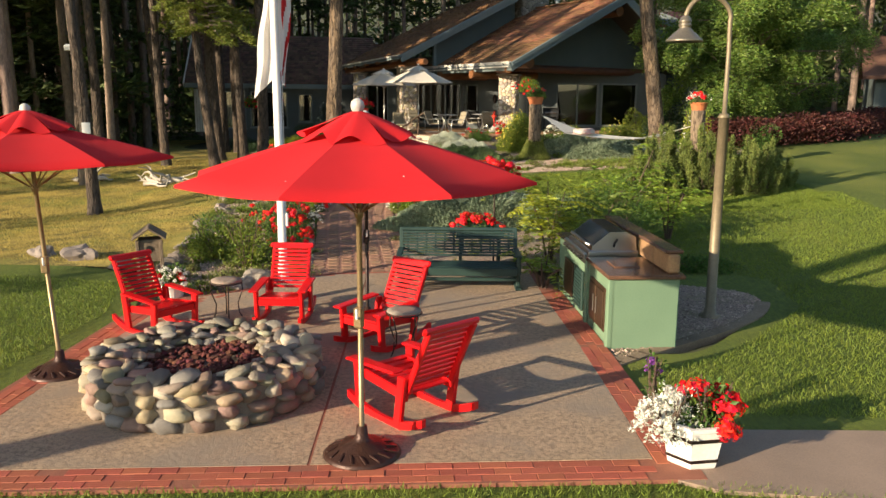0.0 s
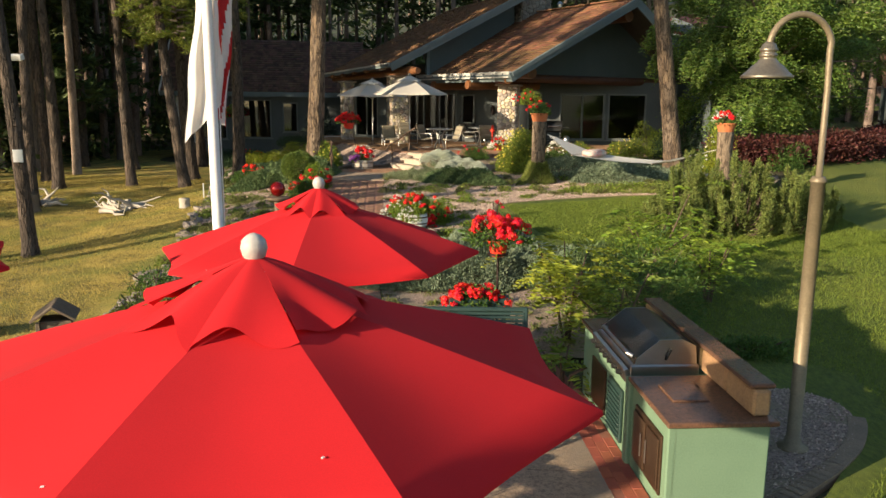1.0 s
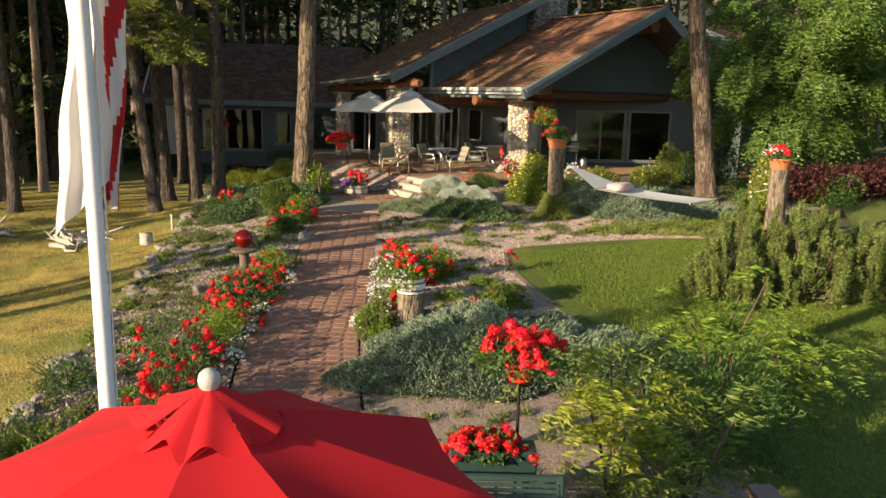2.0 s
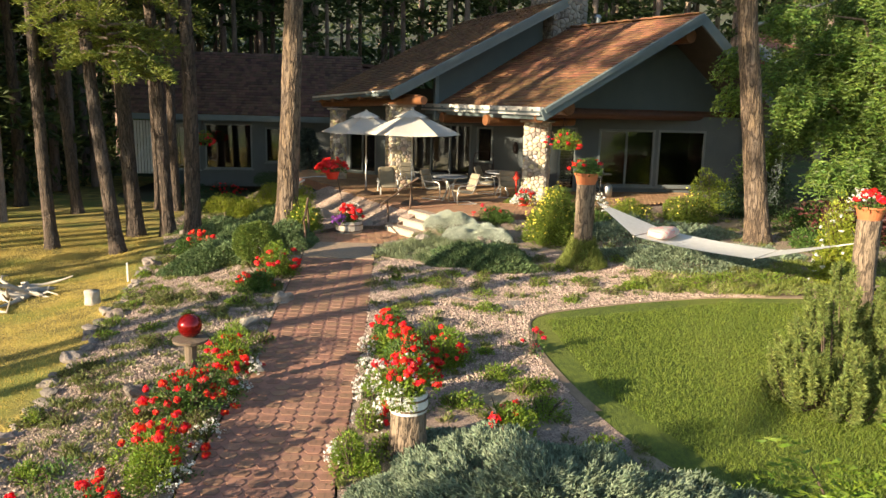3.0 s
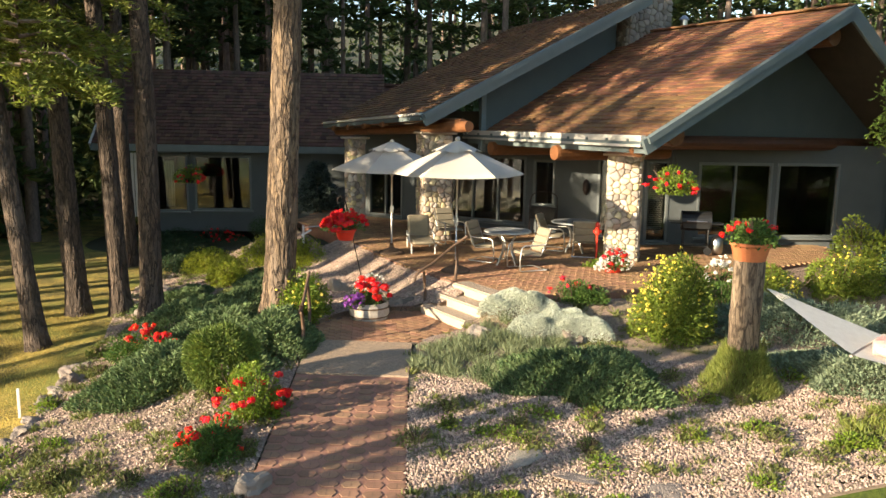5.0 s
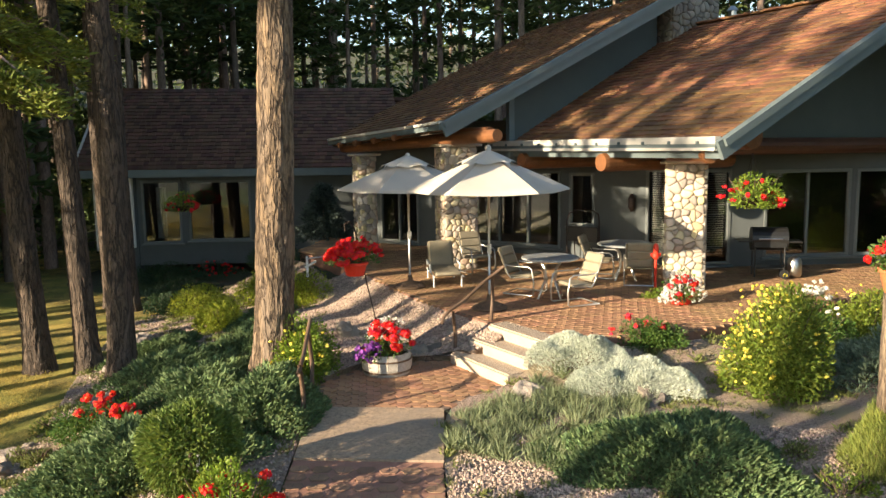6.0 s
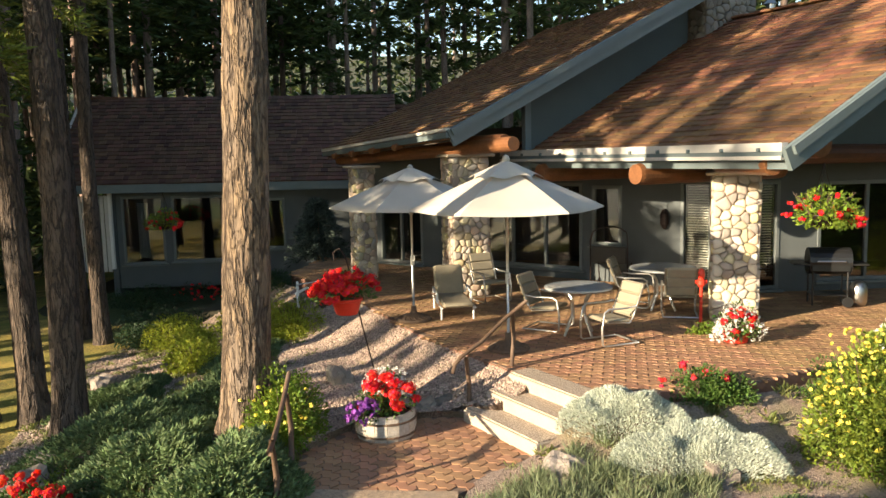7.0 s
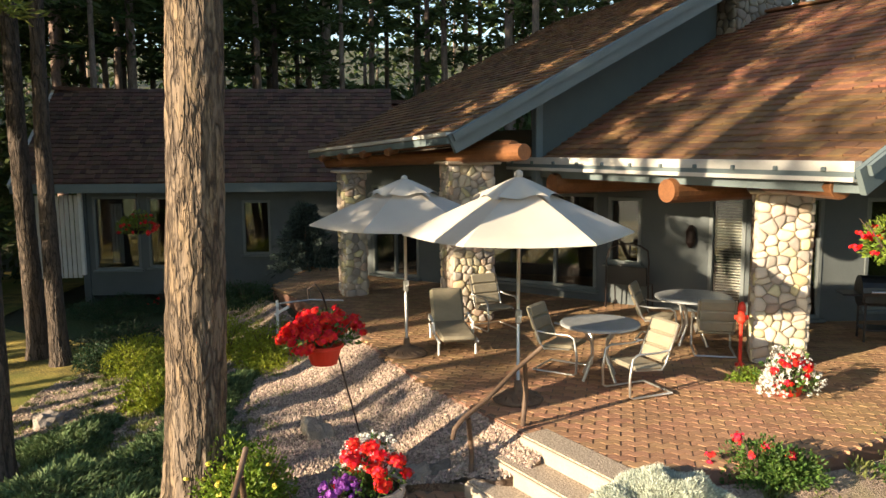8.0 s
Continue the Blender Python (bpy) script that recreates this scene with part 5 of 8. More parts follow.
part("grill_box", Shape().box((0.62, gr1 - gr0, 0.16), (0.33, (gr0 + gr1) / 2, IH + 0.02), None, 0.01), "steel", island, "stainless grill body")
prof = [(-0.02, 0.0), (0.0, 0.06), (0.2, 0.225), (0.4, 0.23), (0.52, 0.17), (0.54, 0.0)]
hood = Shape()
hv = [(x + 0.08, y, z + IH + 0.10) for y in (gr0 + 0.03, gr1 - 0.03) for x, z in prof]
nh = len(prof)
hood.add(hv, [list(range(nh)), list(range(nh, 2 * nh))[::-1]] + [[i, i + nh, (i + 1) % nh + nh, (i + 1) % nh] for i in range(nh)])
hd = part("grill_hood", hood, "hoodsteel", island, "closed polished grill hood coloured dark for mirrored trees")
for ya, yb in ((gr0 + 0.018, gr0 + 0.03), (gr1 - 0.03, gr1 - 0.018)):
    ev = [(x + 0.08, y, z + IH + 0.10) for y in (ya, yb) for x, z in prof]
    part("hood_end", Shape().add(ev, [list(range(nh)), list(range(nh, 2 * nh))[::-1]] + [[i, i + nh, (i + 1) % nh + nh, (i + 1) % nh] for i in range(nh)]), "steel", hd, "bright stainless end plate")
part("hood_handle", Shape().tube([(0.07, gr0 + 0.12, IH + 0.15), (0.03, gr0 + 0.14, IH + 0.17), (0.03, gr1 - 0.14, IH + 0.17), (0.07, gr1 - 0.12, IH + 0.15)], 0.018, 10), "steel", hd)
part("rotisserie_bracket", Shape().tube([(0.34, gr0 + 0.02, IH + 0.15), (0.34, gr0 - 0.01, IH + 0.19), (0.37, gr0 - 0.01, IH + 0.25)], 0.014, 8), "black", hd)
part("control_panel", Shape().box((0.05, gr1 - gr0, 0.15), (0.0, (gr0 + gr1) / 2, IH + 0.0), Matrix.Rotation(-0.3, 3, "Y"), 0.01), "steel", island)
for k in range(7):
    part("knob", Shape().tube([(-0.02, gr0 + 0.12 + k * 0.15, IH), (-0.07, gr0 + 0.12 + k * 0.15, IH + 0.01)], 0.024, 10), "black", island)
part("sink", Shape().box((0.3, 0.36, 0.02), (0.3, 0.55, IH + 0.05), None, 0.006), "granite", island)

# lamp post
lamp = thing("street_lamp", (3.75, 12.52, 0.0), 0, "tall bronze gooseneck garden lamp with a bell shade", "lamp")
part("base_plate", Shape().lathe([(0.14, 0), (0.14, 0.03), (0.08, 0.05), (0.07, 0.12)], n=20), "lampmetal", lamp, smooth=True)
part("lower_pole", Shape().tube([(0, 0, 0.02), (0, 0, 2.5)], 0.062, 14), "lampmetal", lamp, smooth=True)
part("collar", Shape().lathe([(0.062, 0), (0.075, 0.02), (0.05, 0.06)], (0, 0, 2.49), 16), "lampmetal", lamp, smooth=True)
gn = [(0, 0, 2.5), (0, 0, 3.3), (-0.01, 0, 3.62)] + [(-0.28 + 0.28 * math.cos(w), -0.05 * (1 - math.cos(w)), 3.63 + 0.28 * math.sin(w)) for w in np.linspace(0.2, math.pi, 14)] + [(-0.56, -0.1, 3.56)]
part("gooseneck", Shape().tube(gn, 0.028, 12), "lampmetal", lamp, smooth=True)
part("shade", Shape().lathe([(0.03, 0.27), (0.055, 0.25), (0.062, 0.22), (0.072, 0.215), (0.072, 0.195), (0.064, 0.19), (0.064, 0.175), (0.074, 0.17), (0.074, 0.15), (0.066, 0.145), (0.066, 0.13), (0.078, 0.12), (0.09, 0.1), (0.13, 0.07), (0.2, 0.0), (0.213, -0.01), (0.213, -0.03), (0.2, -0.03), (0.09, 0.07)], (-0.56, -0.1, 3.41), 28), "lampshade", lamp, "bell-shaped metal shade", smooth=True)
part("bulb", Shape().lathe([(0.02, 0.08), (0.05, 0.04), (0.04, -0.01), (0.01, -0.03)], (-0.56, -0.1, 3.42), 12), "white", lamp, smooth=True)

# flagpole with two limp flags
flagpole = thing("flagpole", (-2.06, 14.02, 0.0), 0, "white flagpole flying a white flag and a red striped flag", "flagpole")
part("footing", Shape().lathe([(0.17, 0), (0.17, 0.03), (0.08, 0.05), (0.075, 0.3)], n=20), "white", flagpole)
part("pole", Shape().tube([(0, 0, 0.1), (-0.02, 0, 4.0), (-0.05, 0, 8.2)], [0.062, 0.056, 0.03], 14), "white", flagpole, smooth=True)


def along(line, v):
    """The point at the share v of a line's height, from its top down."""
    z = line[0][1] + (line[-1][1] - line[0][1]) * v
    for (xa, za), (xb, zb) in zip(line, line[1:]):
        if z >= zb - 1e-9:
            return xa + (xb - xa) * (za - z) / (za - zb), z
    return line[-1]


def limp_cloth(left, right, y0, fold, seed):
    """Cloth that hangs in folds between a left and a right edge, each a line of (x, z) from the top down."""
    s, nu, nv = Shape(), 22, 40
    vs = []
    for j in range(nv + 1):
        v = j / nv
        (xl, zl), (xr, zr) = along(left, v), along(right, v)
        for i in range(nu + 1):
            u = i / nu
            y = y0 + fold * (math.sin(u * 11 + seed + v * 2.2) + 0.45 * math.sin(u * 23 + v * 5 + seed * 2)) * (0.6 + 0.4 * v)
            vs.append((xl + (xr - xl) * u + 0.012 * math.sin(v * 17 + seed), y, zl + (zr - zl) * u))
    return s.add(vs, [[j * (nu + 1) + i, j * (nu + 1) + i + 1, (j + 1) * (nu + 1) + i + 1, (j + 1) * (nu + 1) + i] for j in range(nv) for i in range(nu)])


part("flag", limp_cloth([(-0.2, 4.95), (-0.18, 4.18), (-0.31, 3.3), (-0.36, 2.68)], [(0.03, 4.95), (0.05, 4.2), (0.08, 3.5), (0.06, 3.1)], 0.10, 0.035, 0.4), "flagwhite", flagpole, "limp white flag", smooth=True)
striped = limp_cloth([(-0.26, 5.6), (-0.22, 4.3), (-0.06, 3.6), (0.0, 2.95)], [(0.12, 5.6), (0.2, 4.3), (0.17, 3.9), (0.11, 3.4), (0.05, 2.85)], 0.20, 0.05, 2.1).data("flag", [M["flagred"], M["flagwhite"]], True)
for k, pf in enumerate(striped.polygons):
    pf.material_index = int((k % 22) / 22 * 4.2 + (k // 22) / 40 * 6.5) % 2
part("flag", striped, None, flagpole, "limp red and white striped flag")
part("halyard", Shape().tube([(0.06, 0.02, 0.9), (0.05, 0.02, 8.0)], 0.006, 5), "white", flagpole)
part("cleat", Shape().box((0.05, 0.05, 0.2), (0.07, 0, 0.95), None, 0.01), "white", flagpole)

# bird feeder on a post
feeder = thing("bird_feeder", (-4.25, 14.5, gz(-4.25, 14.5) - 0.06), 20, "weathered wooden bird house with a shingled roof", "bird house")
part("post", Shape().box((0.12, 0.12, 0.4), (0, 0, 0.15), None, 0.01), "oldwood", feeder)
part("box", Shape().box((0.34, 0.34, 0.34), (0, 0, 0.45), None, 0.01), "oldwood", feeder)
for sx in (-1, 1):
    part("post", Shape().box((0.05, 0.05, 0.62), (sx * 0.17, -0.17, 0.31), None, 0.006), "oldwood", feeder)
    part("roof_board", Shape().box((0.3, 0.5, 0.03), (sx * 0.12, 0, 0.72), Matrix.Rotation(sx * 0.6, 3, "Y"), 0.006), "oldwood", feeder)
# no real hole: a solid black disc paints its dark inside
part("opening", Shape().tube([(0, -0.165, 0.48), (0, -0.178, 0.48)], 0.05, 14), "black", feeder)

# ---- garden and terrace furniture ----


def pot_shape(r0, r1, h, lip=0.03, z=0.0):
    return Shape().lathe([(r0, z), (r0 + (r1 - r0) * 0.8, z + h * 0.8), (r1, z + h * 0.82), (r1 + lip * 0.3, z + h * 0.85), (r1 + lip * 0.3, z + h), (r1 - lip, z + h), (r1 - lip * 1.3, z + h * 0.9)], n=24)


def stump_shape(r0, r1, h, seed):
    s = Shape()
    n, rows = 28, 14
    vs, fs = [], []
    for j in range(rows + 1):
        t = j / rows
        r = r0 + (r1 - r0) * min(1, t * 2.2) ** 0.6
        for k in range(n):
            w = 2 * math.pi * k / n
            q = Vector((math.cos(w) * 3, math.sin(w) * 3, t * 2 + seed))
            rr = r * (1 + 0.09 * noise.noise(q) + 0.05 * noise.noise(q * 3))
            vs.append((rr * math.cos(w), rr * math.sin(w), t * h))
    for j in range(rows):
        for k in range(n):
            k2 = (k + 1) % n
            fs.append([j * n + k, j * n + k2, (j + 1) * n + k2, (j + 1) * n + k])
    fs.append([rows * n + k for k in range(n)])
    return s.add(vs, fs)


for (x, y, top, r) in ((2.7, 28.8, 2.53, 0.2), (6.97, 25.3, 2.42, 0.19)):
    z = gz(x, y)
    st = thing("tree_stump", (x, y, z), 0, "tall bare tree stump used as a flower stand", "stump", "stump flower stands")
    part("trunk", stump_shape(r * 1.25, r, top - z, x), "stump", st, smooth=True)
stp = thing("tree_stump", (-0.3, 20.2, gz(-0.3, 20.2)), 0, "short gnarled tree stump carrying a barrel planter", "stump", "stump flower stands")
part("trunk", stump_shape(0.27, 0.2, 0.55, 4.4), "stump", stp, smooth=True)


def barrel(at, z, r, h, wood, label):
    b = thing("barrel_planter", (*at, z), 0, label, "planter")
    part("soil", Shape().lathe([(r * 0.9, h * 0.86), (0.01, h * 0.9)], n=20), "soil", b)
    n = 16
    for k in range(n):
        w = 2 * math.pi * k / n
        s = Shape()
        for j in range(3):
            z0, z1 = j * h / 3, (j + 1) * h / 3
            f0, f1 = (0.86 + 0.14 * math.sin(math.pi * (0.15 + 0.7 * z0 / h))), (0.86 + 0.14 * math.sin(math.pi * (0.15 + 0.7 * z1 / h)))
            hw = math.pi / n * 0.96
            q = [(r * f * math.cos(w + e), r * f * math.sin(w + e), zz) for f, zz in ((f0, z0), (f1, z1)) for e in (-hw, hw)]
            q2 = [(x * 0.9, y * 0.9, zz) for x, y, zz in q]
            s.add(q + q2, [[0, 1, 3, 2], [4, 6, 7, 5], [2, 3, 7, 6], [0, 2, 6, 4], [1, 5, 7, 3]])
        part("stave", s, wood, b)
    for zz in (0.16, 0.68):
        f = 0.86 + 0.14 * math.sin(math.pi * (0.15 + 0.7 * zz))
        part("hoop", Shape().lathe([(r * f * 1.0, zz * h), (r * f * 1.02, zz * h + 0.003), (r * f * 1.02, zz * h + 0.022), (r * f * 1.0, zz * h + 0.025)], n=32), "rust", b)
    return b


barrel((-0.3, 20.2), gz(-0.3, 20.2) + 0.53, 0.225, 0.22, "white", "white painted half barrel planter on a stump")
barrel((-2.88, 31.75), PAD_Z + 0.01, 0.36, 0.3, "drift", "weathered half barrel planter of red and purple flowers")

# hexagonal white patio planter
pl = thing("planter", (2.42, 8.38, 0.03), 12, "white hexagonal wooden planter", "planter")
part("tub", Shape().lathe([(0.19, 0.0), (0.2, 0.02), (0.25, 0.3), (0.27, 0.31), (0.27, 0.34), (0.23, 0.34), (0.22, 0.28)], n=6), "white", pl)
part("band", Shape().lathe([(0.205, 0.05), (0.215, 0.055), (0.218, 0.075), (0.208, 0.08)], n=6), "darkmetal", pl)
part("band", Shape().lathe([(0.24, 0.22), (0.25, 0.225), (0.253, 0.245), (0.245, 0.25)], n=6), "darkmetal", pl)

# gazing ball on a pedestal
gb = thing("gazing_ball", (-3.23, 21.48, gz(-3.3, 21.65) + 0.08), 0, "shiny red glass ball on a wooden pedestal", "ornament")
part("post", Shape().lathe([(0.09, 0), (0.075, 0.3), (0.08, 0.62)], n=12), "oldwood", gb)
part("dish", Shape().lathe([(0.1, 0.62), (0.22, 0.66), (0.23, 0.7), (0.1, 0.71)], n=20), "oldwood", gb)
part("ball", Shape().add(ICO3[0] * 0.155 + np.array([0, 0, 0.87]), ICO3[1]), "redball", gb, "shiny red glass", smooth=True)

# terrace furniture


def patio_chair(at, rz, group="terrace chairs"):
    """A cushioned sling chair on a bent tube frame; it faces its own -y."""
    c = thing("patio_chair", (*at, FL + 0.012), rz, "silver tube patio chair with a beige cushioned sling", "chair", group)
    for sx in (-1, 1):
        x = sx * 0.27
        part("side_frame", Shape().tube([(x, 0.3, 0.02), (x, -0.26, 0.02), (x, -0.3, 0.05), (x, -0.31, 0.3), (x, -0.27, 0.58), (x, -0.2, 0.63), (x, 0.1, 0.62), (x, 0.25, 0.64)], 0.016, 8), "silver", c, smooth=True)
        part("back_tube", Shape().tube([(x * 0.9, -0.2, 0.40), (x * 0.9, 0.16, 0.36), (x * 0.9, 0.22, 0.45), (x * 0.9, 0.4, 0.98)], 0.014, 8), "silver", c, smooth=True)
    part("crossbar", Shape().tube([(-0.27, 0.3, 0.02), (0.27, 0.3, 0.02)], 0.016, 8), "silver", c)
    part("seat", Shape().box((0.48, 0.44, 0.07), (0, -0.02, 0.41), Matrix.Rotation(-0.08, 3, "X"), 0.03), "cushion", c)
    for k in range(3):
        part("backrest", Shape().box((0.48, 0.075, 0.2), (0, 0.265 + k * 0.06, 0.53 + k * 0.185), Matrix.Rotation(-0.31, 3, "X"), 0.03), "cushion", c)
    c.scale = (1, 1, 0.84)
    return c


def round_table(at, r=0.5):
    t = thing("round_table", (*at, FL + 0.012), 10, "round grey glass-topped patio table", "table", "terrace tables")
    part("tabletop", Shape().lathe([(r - 0.03, 0.68), (r, 0.69), (r, 0.715), (r - 0.03, 0.725), (0.02, 0.722)], n=36), "tabletop", t)
    for k in range(4):
        w = k * math.pi / 2 + 0.5
        c, s = math.cos(w), math.sin(w)
        part("leg", Shape().tube([(0.28 * c, 0.28 * s, 0.0), (0.12 * c, 0.12 * s, 0.3), (0.14 * c, 0.14 * s, 0.5), (0.3 * c, 0.3 * s, 0.69)], 0.02, 8), "silver", t)


round_table((-0.42, 34.65))
round_table((1.15, 36.5), 0.55)
for at, rz in (((-0.85, 35.05), 62), ((-0.03, 34.12), -62), ((0.72, 36.8), 70), ((1.33, 36.0), 172), ((-1.8, 37.4), 30)):
    patio_chair(at, rz)
lounge = thing("lounge_chair", (-2.42, 36.3, FL + 0.012), 12, "padded beige lounge chair on a white frame", "chair")
for sx in (-1, 1):
    for y in (-0.65, 0.45):
        part("leg", Shape().tube([(sx * 0.28, y, 0), (sx * 0.28, y, 0.3)], 0.018, 8), "white", lounge)
    part("side_rail", Shape().tube([(sx * 0.29, -0.8, 0.3), (sx * 0.29, 0.5, 0.3)], 0.02, 8), "white", lounge)
    part("armrest", Shape().tube([(sx * 0.3, -0.25, 0.3), (sx * 0.31, -0.22, 0.52), (sx * 0.31, 0.3, 0.56), (sx * 0.29, 0.42, 0.4)], 0.022, 8), "white", lounge)
part("seat", Shape().box((0.54, 1.15, 0.1), (0, -0.25, 0.36), None, 0.04), "cushion", lounge)
part("backrest", Shape().box((0.54, 0.12, 0.75), (0, 0.5, 0.68), Matrix.Rotation(-0.35, 3, "X"), 0.045), "cushion", lounge)
lounge.scale = (0.95, 0.95, 0.72)
# gas barbecue
bbq = thing("gas_grill", (3.95, 36.75, FL + 0.012), -8, "black gas barbecue on wheels beside the house wall", "barbecue")
part("cabinet", Shape().box((0.62, 0.45, 0.12), (0, 0, 0.66), None, 0.015), "black", bbq)
part("lid", Shape().tube([(-0.33, 0, 0.76), (0.33, 0, 0.76)], 0.23, 18), "black", bbq, smooth=False)
part("lid_handle", Shape().tube([(-0.22, -0.25, 0.78), (0.22, -0.25, 0.78)], 0.015, 8), "steel", bbq)
for sx in (-1, 1):
    part("side_shelf", Shape().box((0.26, 0.4, 0.03), (sx * 0.46, 0, 0.72), None, 0.008), "black", bbq)
    for y in (-0.18, 0.18):
        part("leg", Shape().tube([(sx * 0.27, y, 0.02), (sx * 0.27, y, 0.62)], 0.018, 8), "black", bbq)
part("shelf", Shape().box((0.56, 0.38, 0.03), (0, 0, 0.2), None, 0.008), "black", bbq)
part("wheel", Shape().tube([(0.27, -0.23, 0.09), (0.27, -0.19, 0.09)], 0.09, 18), "black", bbq)
part("gas_bottle", Shape().lathe([(0.12, 0), (0.14, 0.06), (0.14, 0.3), (0.1, 0.38), (0.04, 0.42)], (0.5, 0.05, 0.0), 18), "steel", bbq, smooth=True)
# porch grill and wrought chair by the wall, seen dark
cart = thing("drinks_cart", (0.55, 38.95, FL + 0.012), -31, "dark iron cart with a hooped back by the porch wall", "cart")
part("panel", Shape().box((0.75, 0.05, 0.34), (0, 0, 0.62), None, 0.01), "black", cart)
for sx in (-1, 1):
    part("leg", Shape().tube([(sx * 0.4, 0, 0), (sx * 0.4, 0, 0.9), (sx * 0.36, 0.05, 1.08), (sx * 0.2, 0.08, 1.16), (0, 0.1, 1.18)], 0.015, 8), "darkmetal", cart)
    part("leg", Shape().tube([(sx * 0.36, 0.35, 0), (sx * 0.36, 0.3, 0.45), (sx * 0.38, 0.02, 0.5)], 0.013, 8), "darkmetal", cart)
# wall ornament and red pump
orn = thing("wall_ornament", (1.62, 38.82, FL + 1.35), -31, "dark oval carved ornament on the porch wall", "ornament")
part("panel", Shape().tube([(0, -0.01, -0.2), (0, -0.01, -0.1), (0, -0.01, 0.1), (0, -0.01, 0.2)], [0.03, 0.085, 0.085, 0.03], 14), "darkmetal", orn)
pump = thing("hydrant", (1.52, 35.35, FL - 0.0), 0, "slim red painted hand pump beside the stone pillar", "ornament")
pump.scale = (0.7, 0.7, 1.0)
part("post", Shape().tube([(0, 0, 0), (0, 0, 0.62)], 0.035, 12), "redpot", pump)
part("foot", Shape().lathe([(0.09, 0), (0.09, 0.03), (0.04, 0.05)], n=16), "redpot", pump)
part("head", Shape().lathe([(0.05, 0.58), (0.09, 0.62), (0.09, 0.68), (0.06, 0.7), (0.075, 0.78), (0.06, 0.84), (0.02, 0.87)], n=16), "redpot", pump)
part("spout", Shape().tube([(-0.06, 0, 0.66), (-0.13, 0, 0.66)], 0.03, 10), "redpot", pump)
part("spout", Shape().tube([(0.06, 0, 0.66), (0.12, 0, 0.66)], 0.03, 10), "redpot", pump)


def twig_rail(name, posts, rail, label):
    r = thing(name, posts[0][0], 0, label, "railing")
    o = Vector(posts[0][0])
    for a, b in posts:
        part("post", Shape().tube([Vector(a) - o, (Vector(a) + Vector(b)) / 2 - o + Vector((0.02, 0.01, 0)), Vector(b) - o], [0.03, 0.028, 0.024], 10), "rail_wood", r, smooth=True)
    part("handrail", Shape().tube([Vector(p) - o for p in rail], 0.026, 10), "rail_wood", r, smooth=True)


twig_rail("handrail", [((-1.95, 32.36, 0.84), (-1.97, 32.36, 1.58)), ((-1.42, 32.88, 1.33), (-1.4, 32.9, 2.02))],
          [(-2.12, 32.2, 1.42), (-2.1, 32.22, 1.52), (-2.02, 32.3, 1.6), (-1.8, 32.52, 1.72), (-1.5, 32.8, 1.96), (-1.22, 33.05, 2.14)], "peeled branch handrail beside the steps")
twig_rail("handrail", [((-3.58, 29.75, 0.79), (-3.6, 29.75, 1.5)), ((-3.72, 30.75, 0.86), (-3.74, 30.75, 1.62))],
          [(-3.58, 29.6, 1.42), (-3.62, 30.0, 1.52), (-3.7, 30.5, 1.62), (-3.76, 30.95, 1.78)], "peeled branch handrail at the path's step")

# hammock
ham = thing("hammock", (4.9, 27.2, gz(4.9, 27.2)), 0, "white rope hammock slung between two stumps", "hammock")
z0 = gz(4.9, 27.2)
HA, HB = Vector((2.93 - 4.9, 28.72 - 27.2, 2.17 - z0)), Vector((6.85 - 4.9, 25.45 - 27.2, 1.98 - z0))
hd_ = (HB - HA)
side = Vector((-hd_.y, hd_.x, 0)).normalized()
s = Shape()
nu, nv = 30, 8
vs, fs = [], []
for i in range(nu + 1):
    u = i / nu
    t = 0.05 + 0.9 * u
    open_ = min(1.0, t / 0.25, (1 - t) / 0.28)
    w = 0.02 + 0.6 * open_
    for j in range(nv + 1):
        k = j / nv * 2 - 1
        p = HA + hd_ * t + side * (k * w)
        p.z -= 0.46 * open_ + (0.09 * math.sin(math.pi * (t - 0.25) / 0.47) * (1 - 0.6 * k * k) if open_ >= 1 else 0)
        vs.append(tuple(p))
for i in range(nu):
    for j in range(nv):
        fs.append([i * (nv + 1) + j, i * (nv + 1) + j + 1, (i + 1) * (nv + 1) + j + 1, (i + 1) * (nv + 1) + j])
cloth = part("bed", s.add(vs, fs), "hammock", ham, smooth=True)
for end, u in ((HA, 0), (HB, nu)):
    for j in range(0, nv + 1, 2):
        part("cord", Shape().tube([end, Vector(vs[u * (nv + 1) + j])], 0.007, 5), "hammock", ham)
for t in (0.25, 0.72):
    mid = HA + hd_ * t - Vector((0, 0, 0.46))
    part("spreader", Shape().tube([mid - side * 0.66, mid + side * 0.66], 0.018, 8), "drift", ham, "wooden spreader bar", smooth=True)
pm = HA + hd_ * 0.31
pillow = Shape().add(lump((0.23, 0.42, 0.1), 3.1, 0.1, ICO3, 0.45)[0], ICO3[1]).data("pillow", [M["cream"], M["pillowred"]], True)
for pf in pillow.polygons:
    pf.material_index = int((pf.center.y + 1) * 22) % 2
solo("pillow", pillow, None, "pink and cream striped pillow lying in the hammock", "pillow", at=(4.9 + pm.x, 27.2 + pm.y, z0 + pm.z - 0.46 + 0.06), rz=-35, smooth=True)

arm = thing("plant_bracket", (-5.75, 38.55, gz(-5.75, 38.55)), 10, "small white wooden bracket with a thin metal arm", "bracket")
part("post", Shape().box((0.05, 0.05, 0.62), (0, 0, 0.3), None, 0.006), "white", arm)
part("brace", Shape().box((0.3, 0.04, 0.05), (0.08, 0, 0.42), Matrix.Rotation(-0.5, 3, "Y"), 0.006), "white", arm)
part("arm", Shape().tube([(0, 0, 0.55), (0.6, -0.05, 0.62), (1.2, -0.1, 0.6)], 0.014, 8), "silver", arm)

